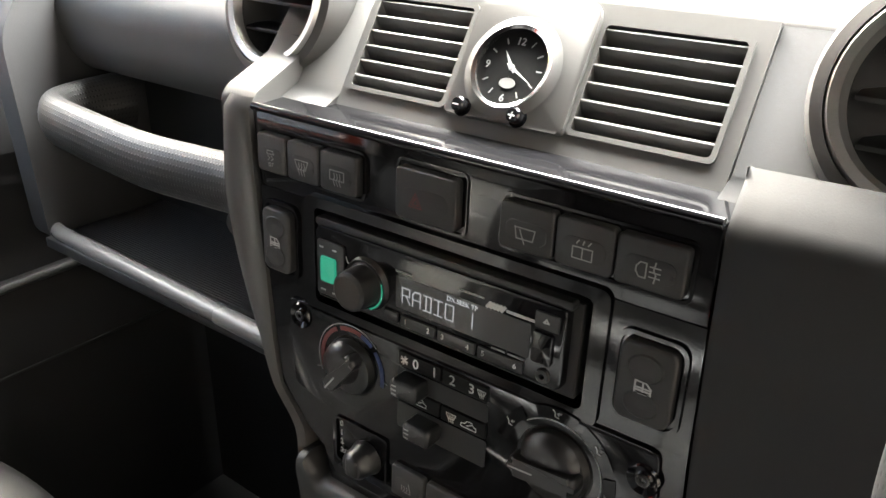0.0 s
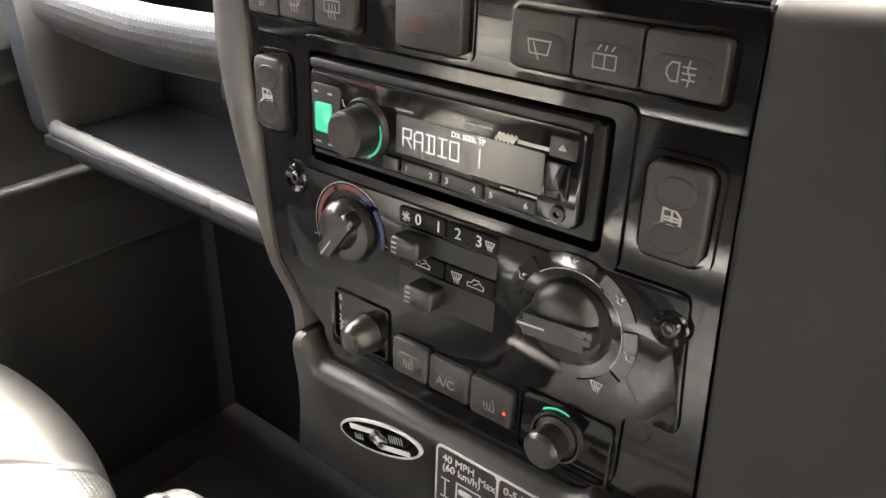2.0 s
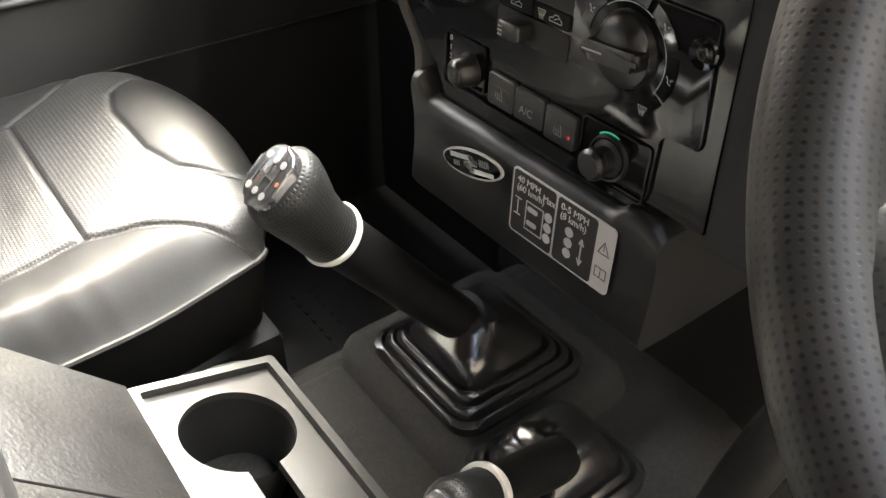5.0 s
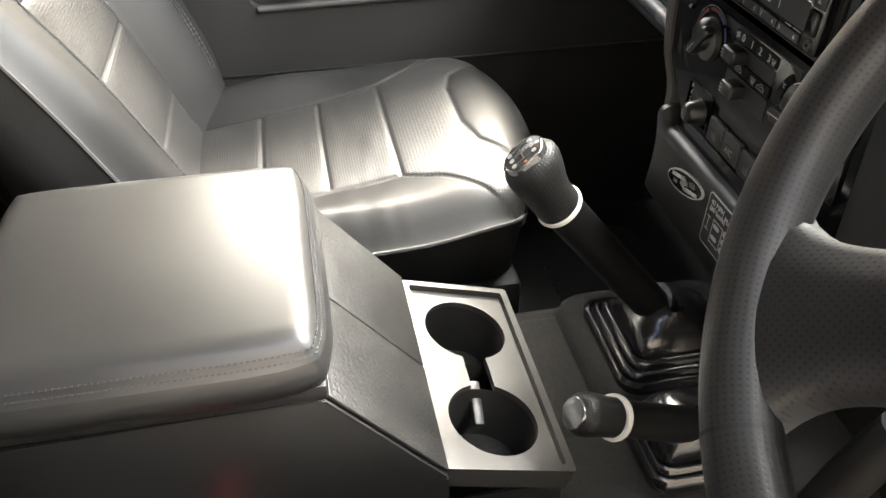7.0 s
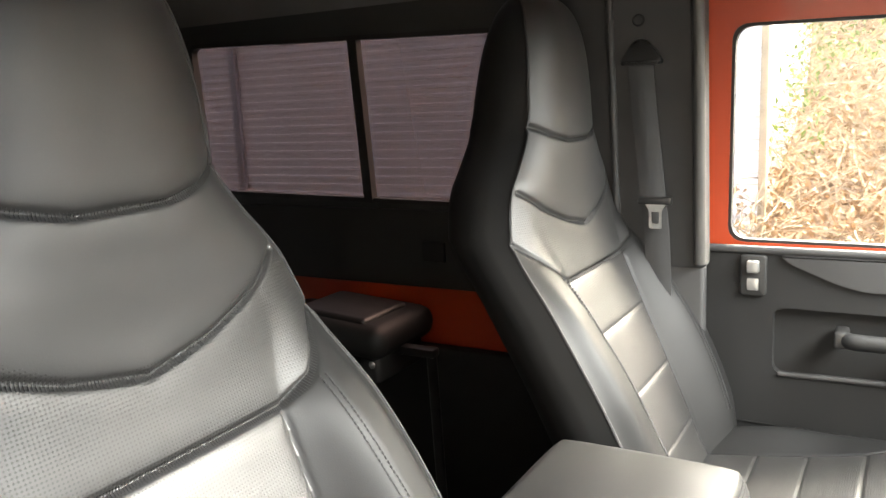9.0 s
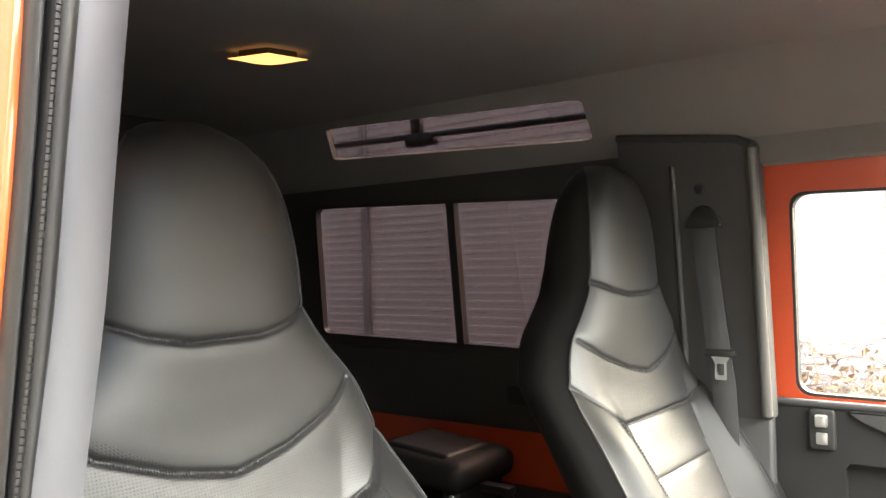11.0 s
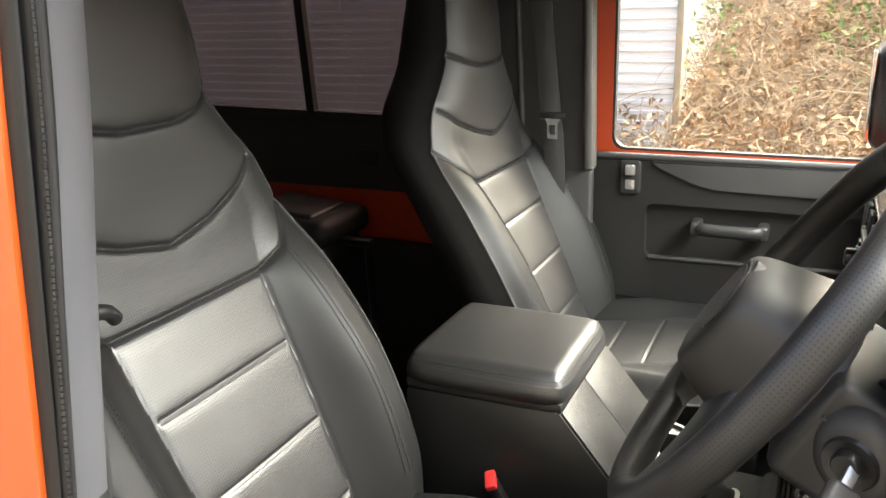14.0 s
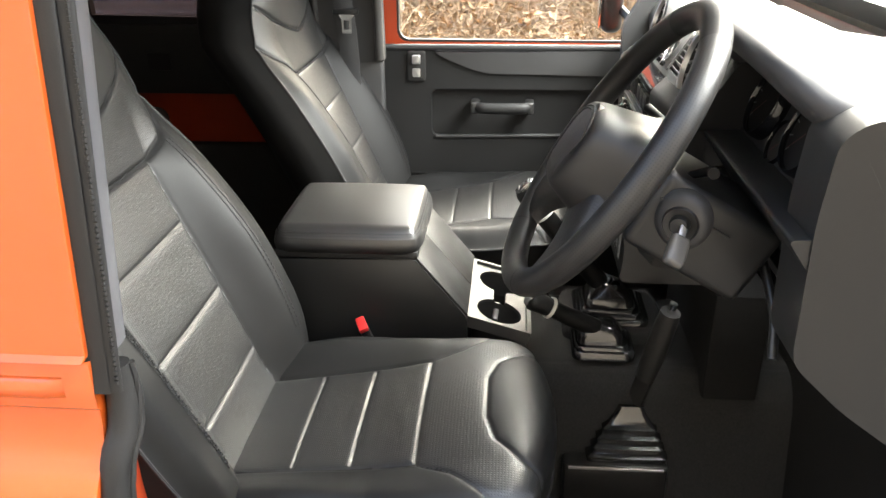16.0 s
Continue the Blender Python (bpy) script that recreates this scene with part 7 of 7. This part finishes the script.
bm = pane_sheet(lambda y, z: rear_side(y, z) + Vector((0.002, 0, 0)), win, [win_in], (-0.02, 0, 0))
part("window_seal", bm, M_RUBBER, side_window, smooth=False)
roof_light = thing("window_2", "narrow tinted roof light in the headlining cove", "window", kind="structure")
bm = pane_sheet(lambda a, b: light_panel(a, b) - Vector((0.016, 0, -0.006)), alp, [], (-0.003, 0, 0.001))
part("pane", bm, M_TINT, roof_light, smooth=False)
gut = thing("roof_gutter", "dark roof gutter rail with a bracket seen past the roof light", "roof gutter")
part("rail", tube([(-0.72, -2.15, 1.899), (-0.72, -0.35, 1.852)], 0.009, 8), M_SATIN, gut)
part("bracket", box((-0.725, -1.545, 1.915), (0.02, 0.038, 0.075), 0.004), M_SATIN, gut)
part("bracket_foot", box((-0.725, -1.530, 1.868), (0.03, 0.105, 0.030), 0.006), M_SATIN, gut)
grom = thing("trim_socket", "square black socket plate in the load bay trim", "socket")
part("plate", box((-0.678, -1.196, 1.177), (0.010, 0.062, 0.048), 0.003), M_RUBBER, grom)

# centre pillar trim and seat belt, passenger side
def pillar_face(y, z):
    return Vector((-0.672 + 0.085 * (z - 1.2), y, z))


pil = thing("trim_pillar", "dark grey moulded pillar trim behind the passenger door", "trim", kind="structure")
part("moulding", pane_sheet(pillar_face, round_poly([(-0.870, 1.18), (-0.566, 1.18), (-0.566, 1.750), (-0.600, 1.764), (-0.870, 1.790)], 0.012), [], (-0.03, 0, 0)), M_TRIM, pil, smooth=False)
part("edge_strip", tube([pillar_face(-0.577, 1.19) + Vector((0.006, 0, 0)), pillar_face(-0.577, 1.738) + Vector((0.006, 0, 0))], 0.012, 12), M_GREY, pil)
part("edge_strip", tube([pillar_face(-0.744, 1.25) + Vector((0.001, 0, 0)), pillar_face(-0.746, 1.715) + Vector((0.001, 0, 0))], 0.008, 10), M_TRIM, pil)
part("top_rail", tube([pillar_face(-0.870, 1.788), pillar_face(-0.62, 1.760), pillar_face(-0.580, 1.745)], 0.009, 10, 12), M_TRIM, pil)
part("fixing_cap", lathe([(0, 0.005), (0.009, 0.004), (0.012, 0.0)], along(pillar_face(-0.690, 1.664), pillar_face(-0.690, 1.664) + Vector((1, 0, 0)), Vector((0, 0, 1))), 20), M_SWITCH, pil)
part("pillar_base", box((-0.690, -0.72, 0.85), (0.03, 0.30, 0.68), 0.01, 3), M_TRIM, pil)
belt = thing("seat_belt", "black seat belt hanging from its pillar loop with a bright tongue", "seat belt")
part("loop", prism(round_poly([(-0.046, -0.018), (0.046, -0.018), (0.014, 0.030), (-0.014, 0.030)], 0.014, 5), 0.0, 0.020, 0.006, Matrix(((0, 0, 1, -0.648), (1, 0, 0, -0.685), (0, 1, 0, 1.598), (0, 0, 0, 1))), 3), M_SATIN, belt, "black pivoting belt loop")
bm = bmesh.new()
P = catmull([(-0.634, -0.686, 1.590), (-0.633, -0.684, 1.545), (-0.634, -0.674, 1.44), (-0.636, -0.663, 1.326), (-0.645, -0.655, 1.20), (-0.655, -0.650, 0.80)], 30)
rows = [[bm.verts.new(p + Vector((0.003 * (1 - s * s), s * 0.0250, 0))) for s in (-1, -0.5, 0, 0.5, 1)] for p in P]
for a, b in zip(rows, rows[1:]):
    for k in range(4):
        bm.faces.new((a[k], a[k + 1], b[k + 1], b[k]))
g = bmesh.ops.extrude_face_region(bm, geom=list(bm.faces))
bmesh.ops.translate(bm, vec=(-0.0015, 0, 0), verts=[v for v in g["geom"] if isinstance(v, bmesh.types.BMVert)])
bmesh.ops.recalc_face_normals(bm, faces=bm.faces)
part("webbing", bm, surface("belt webbing", (0.035, 0.035, 0.036), 0.65, grain=0.8, size=900), belt)
part("tongue_cover", box((-0.634, -0.658, 1.318), (0.014, 0.066, 0.016), 0.004), M_SATIN, belt)
tb = bmesh.new()
add_frame(tb, round_poly([(-0.021, 0.002), (0.021, 0.002), (0.013, 0.014), (0.013, 0.050), (-0.013, 0.050), (-0.013, 0.014)], 0.003), round_poly([(-0.008, 0.017), (0.0, 0.017), (0.008, 0.017), (0.007, 0.040), (0.0, 0.040), (-0.007, 0.040)], 0.002), -0.0015, 0.0015, Matrix(((0.1, 0, 1, -0.626), (1, 0, 0.1, -0.655), (0, -1, 0, 1.314), (0, 0, 0, 1))))
part("tongue", tb, M_CHROME, belt, "bright steel tongue")

# folded rear seat and its stay
rear = thing("rear_seat", "folded black rear jump seat beside the orange tub side", "seat")
part("squab", box((-0.47, -1.275, 1.050), (0.24, 0.27, 0.075), 0.034, 5, Matrix.Rotation(radians(-4), 3, "X")), M_LEATHER_DK, rear)
part("squab_pad", box((-0.46, -1.285, 1.082), (0.17, 0.19, 0.030), 0.014, 4, Matrix.Rotation(radians(-4), 3, "X")), M_LEATHER, rear)
part("backrest", box((-0.60, -1.40, 0.98), (0.10, 0.34, 0.14), 0.035, 4), M_LEATHER_DK, rear)
part("hinge", box((-0.47, -1.19, 0.985), (0.18, 0.05, 0.07), 0.012, 3), M_DARK, rear)
part("stay", tube([(-0.45, -1.078, 1.020), (-0.45, -1.062, 0.52)], 0.011, 12), M_SATIN, rear)
part("stay_foot", box((-0.45, -1.11, 1.012), (0.03, 0.09, 0.02), 0.006), M_SATIN, rear)
part("seat_stud", lathe([(0, 0.004), (0.006, 0.002), (0.008, 0)], along((-0.350, -1.16, 1.005), (1, -1.10, 1.005)), 16), M_SILVER, rear)

# roof lamp
lamp = thing("interior_lamp", "lit warm interior lamp on the headlining", "lamp", pose(-0.012, -1.325, 1.950, 180, 0, -40))
part("base", prism(round_poly([(-0.060, 0), (0, -0.034), (0.060, 0), (0, 0.034)], 0.006), -0.02, 0.004, 0.002), M_SATIN, lamp)


def lens_point(u, v):
    """A pillow-shaped lens: four drawn-out corners and a domed middle."""
    d = 1 - 0.22 * math.sin(math.pi * u) ** 2 * math.sin(math.pi * v) ** 2
    a, b = 2 * u - 1, 2 * v - 1
    return Vector(((a - b) * 0.040 * d, (a + b) * 0.025 * d, 0.004 + 0.010 * (1 - a * a) * (1 - b * b)))


part("lens", sheet_mesh(lens_point, linspace(0, 1, 17), linspace(0, 1, 17)), M_BULB, lamp, "glowing warm lens")

# ---- driver's doorway and rear quarter ----
jamb = thing("door_jamb", "driver's door post with black rubber seal and grey metal strip", "door post", kind="structure")


def jamb_strip(xo, xi, y0, z0, z1, bulge, name, material, label="", n=24, m=10):
    """An upright strip on the post between two leaning lines (x by height), bulging forward."""
    bm = bmesh.new()
    rows = []
    for i in range(n + 1):
        z = z0 + (z1 - z0) * i / n
        a, b = spline1(xo, z), spline1(xi, z)
        rows.append([bm.verts.new((a + (b - a) * k / m, y0 + bulge * math.sin(math.pi * k / m) ** 0.6, z)) for k in range(m + 1)] + [bm.verts.new((b, y0 - 0.03, z)), bm.verts.new((a, y0 - 0.03, z))])
    w = len(rows[0])
    for a, b in zip(rows, rows[1:]):
        for k in range(w):
            bm.faces.new((a[k], a[(k + 1) % w], b[(k + 1) % w], b[k]))
    bm.faces.new(rows[0])
    bm.faces.new(rows[-1][::-1])
    bmesh.ops.recalc_face_normals(bm, faces=bm.faces)
    return part(name, bm, material, jamb, label)


EDGE = [(1.10, 0.838), (1.22, 0.824), (1.51, 0.797), (1.62, 0.785), (1.80, 0.770)]          # the painted edge
STRIP_O = [(1.10, 0.818), (1.19, 0.808), (1.37, 0.783), (1.51, 0.761), (1.61, 0.750), (1.80, 0.728)]
STRIP_I = [(z, x - 0.041) for z, x in STRIP_O]


def between(f):
    return [(z, spline1(EDGE, z) * (1 - f) + spline1(STRIP_O, z) * f) for z, x in STRIP_O]


jamb_strip([(z, x - 0.007) for z, x in EDGE], between(0.45), -0.582, 1.13, 1.80, 0.008, "seal_outer", M_RUBBER, "black rubber door seal")
jamb_strip(between(0.46), between(1.0), -0.577, 1.13, 1.80, 0.014, "seal_lip", M_RUBBER)
jamb_strip([(z, x - 0.001) for z, x in STRIP_O], STRIP_I, -0.577, 1.168, 1.80, 0.004, "metal_strip", M_ALU, "grey metal strip")
bm = bmesh.new()
for k in range(120):
    z = 1.14 + k * 0.0055
    x = spline1(between(0.52), z)
    add_tube(bm, [Vector((x, -0.5665, z)), Vector((x - 0.0004, -0.5665, z + 0.0042))], 0.0022, 6)
tagged(part("seal_cord", bm, M_SWITCH, jamb, "knobbly cord along the seal"), kind="stuff")
bm = bmesh.new()
P = catmull([(0.800, -0.580, 1.15), (0.802, -0.576, 1.11), (0.812, -0.576, 1.075), (0.832, -0.582, 1.04), (0.845, -0.585, 0.95), (0.84, -0.585, 0.60)], 40)
add_tube(bm, P, 0.017, 12)
part("seal_lower", bm, M_RUBBER, jamb)
P2 = [p + Vector((-0.006, 0.016, 0)) for p in P]
bm = bmesh.new()
add_tube(bm, P2, 0.005, 8)
part("seal_bead", bm, M_RUBBER, jamb)

quarter = thing("rear_quarter", "orange metallic painted rear quarter with a waist moulding", "body panel", kind="structure")


def skin(prof, y0, y1, name, label="", material=None, ends=True):
    """An outer skin: (x, z) section carried from y0 to y1, with its edge turned in at y1."""
    bm = bmesh.new()
    rows = [[bm.verts.new((x - inn, y, z)) for x, z in prof] for y, inn in ((y0, 0), (y1 - 0.004, 0), (y1 - 0.001, 0.0015), (y1, 0.006), (y1 - 0.002, 0.03))]
    for a, b in zip(rows, rows[1:]):
        for k in range(len(prof) - 1):
            bm.faces.new((a[k], a[k + 1], b[k + 1], b[k]))
    bmesh.ops.recalc_face_normals(bm, faces=bm.faces)
    return part(name, bm, material or M_ORANGE, quarter, label)


skin([(0.838, 1.172)] + [(0.826 - (z - 1.2) * 0.094, z) for z in linspace(1.176, 1.98, 10)] + [(0.70, 2.02)], REAR_Y - 0.1, -0.592, "upper_panel", "smooth orange upper panel")
skin([(0.826, 1.168), (0.829, 1.164), (0.829, 1.112), (0.822, 1.106)], REAR_Y - 0.1, -0.590, "waist_rail")
bm = bmesh.new()
rows = []
for y, s in ((REAR_Y, 1), (-0.640, 1), (-0.622, 0.1)):
    rows.append([bm.verts.new((0.829 + d * s, y, z)) for d, z in ((0.0, 1.150), (0.006, 1.148), (0.010, 1.142), (0.010, 1.134), (0.007, 1.128), (0.0, 1.125))])
for a, b in zip(rows, rows[1:]):
    for k in range(5):
        bm.faces.new((a[k], a[k + 1], b[k + 1], b[k]))
bmesh.ops.recalc_face_normals(bm, faces=bm.faces)
part("waist_moulding", bm, M_ORANGE, quarter, "raised orange waist moulding")
low = [(0.822, 1.108), (0.824, 1.085), (0.828, 1.062), (0.836, 1.050), (0.848, 1.040), (0.860, 1.026), (0.868, 1.008), (0.872, 0.98), (0.873, 0.90), (0.872, 0.62)]
skin(low, REAR_Y - 0.1, -0.592, "lower_panel", "orange lower panel with a rolled shoulder")
# black strip added to stand in for shade in the panel gap
part("gap_shadow", box((0.80, -1.5, 1.17), (0.03, 1.75, 0.02)), M_DARK, quarter)

# windscreen, bonnet, front of the car
front = thing("windscreen", "windscreen in a black rubber frame above the dashboard", "windscreen", kind="structure")
WS = lambda a, b: Vector((a, 0.36 - 0.14 * b, 1.42 + 0.42 * b))
ws_o, ws_i = round_rect(-0.74, -0.06, 0.74, 1.12, 0.03), round_rect(-0.69, 0.03, 0.69, 1.0, 0.05)
part("screen_frame", pane_sheet(WS, ws_o, [ws_i], (0, 0.03, 0.01)), M_RUBBER, front, smooth=False)
gl = part("pane", pane_sheet(lambda a, b: WS(a, b) + Vector((0, 0.012, 0.004)), ws_i, [], (0, 0.004, 0.001)), M_CLEAR, front, smooth=False)
gl.visible_shadow = False
bonnet = thing("bonnet", "orange painted bonnet ahead of the windscreen", "bonnet", kind="structure")
part("lid", box((0, 1.05, 1.24), (1.45, 1.3, 0.06), 0.03, 4, Matrix.Rotation(radians(-3), 3, "X")), M_ORANGE, bonnet)
part("scuttle", box((0, 0.44, 1.33), (1.5, 0.16, 0.12), 0.02), M_SATIN, bonnet)
part("pillar_left", box((-0.735, 0.30, 1.58), (0.05, 0.07, 0.50), 0.01, 2, Matrix.Rotation(radians(16), 3, "X")), M_ORANGE_SHADE, front)
part("pillar_right", box((0.735, 0.30, 1.58), (0.05, 0.07, 0.50), 0.01, 2, Matrix.Rotation(radians(16), 3, "X")), M_ORANGE_SHADE, front)
part("header", box((0, 0.13, 1.89), (1.44, 0.14, 0.07), 0.015), M_HEAD, front)
# driver's belt end and guide by the post
dbelt = thing("seat_belt", "driver's black seat belt beside the door post", "seat belt")
part("guide", tube([(0.738, -0.625, 1.335), (0.722, -0.622, 1.320), (0.700, -0.622, 1.312), (0.688, -0.626, 1.300)], 0.008, 10, 14), M_SATIN, dbelt)
part("webbing", tube([(0.722, -0.628, 1.315), (0.724, -0.630, 1.26), (0.728, -0.632, 1.20), (0.735, -0.634, 1.05)], 0.013, 10, 20, flat=0.25, up=Vector((0, 1, 0))), bpy.data.materials["belt webbing"], dbelt)
sill = thing("door_sill", "orange painted inner face of the driver's door post", "door post", kind="structure")
part("inner_face", prism(round_poly([(0.700, 0.55), (0.835, 0.55), (0.835, 0.93), (0.790, 1.02), (0.752, 1.04), (0.744, 0.95)], 0.01), 0.0, 0.02, 0.003, Matrix(((1, 0, 0, 0), (0, 0, -1, -0.600), (0, 1, 0, 0), (0, 0, 0, 1)))), M_ORANGE_SHADE, sill)

for ob in (jamb, quarter, dbelt, sill):
    ob.matrix_world = pose(-0.003, -0.062, 0.0)

# ---- small things ----
mat = thing("floor_mat", "black rubber mat with raised bars in the passenger footwell", "floor mat", pose(-0.44, 0.02, 0.502))
part("mat_sheet", prism(round_rect(-0.20, -0.16, 0.20, 0.20, 0.03), 0.0, 0.008, 0.003), M_RUBBER, mat)
for row in range(2):
    for k in range(9):
        part("raised_bar", box((-0.09 + 0.022 * k, 0.03 - 0.03 * row, 0.009), (0.012, 0.004, 0.003), 0.001), M_SWITCH, mat)
for x in (0.246, 0.668):
    rail = thing("seat_runner", "bright steel seat runner under the driver's seat", "seat runner")
    part("rail", box((x, -0.38, 0.745), (0.010, 0.40, 0.018), 0.002), M_SILVER, rail)
wires = thing("wiring_loom", "short black loom with a yellow tag beside the passenger seat", "wiring")
part("cable", tube([(-0.145, -0.30, 0.83), (-0.140, -0.25, 0.85), (-0.128, -0.215, 0.842), (-0.115, -0.20, 0.825)], 0.004, 8, 20), M_RUBBER, wires)
part("cable", tube([(-0.150, -0.28, 0.83), (-0.146, -0.235, 0.842), (-0.136, -0.205, 0.835)], 0.003, 8, 16), M_RUBBER, wires)
part("tag", box((-0.122, -0.212, 0.848), (0.012, 0.010, 0.006), 0.002), surface("yellow tag", (0.5, 0.36, 0.03), 0.5), wires, "yellow tag")
wires.matrix_world = pose(-0.03, 0.03, -0.052)
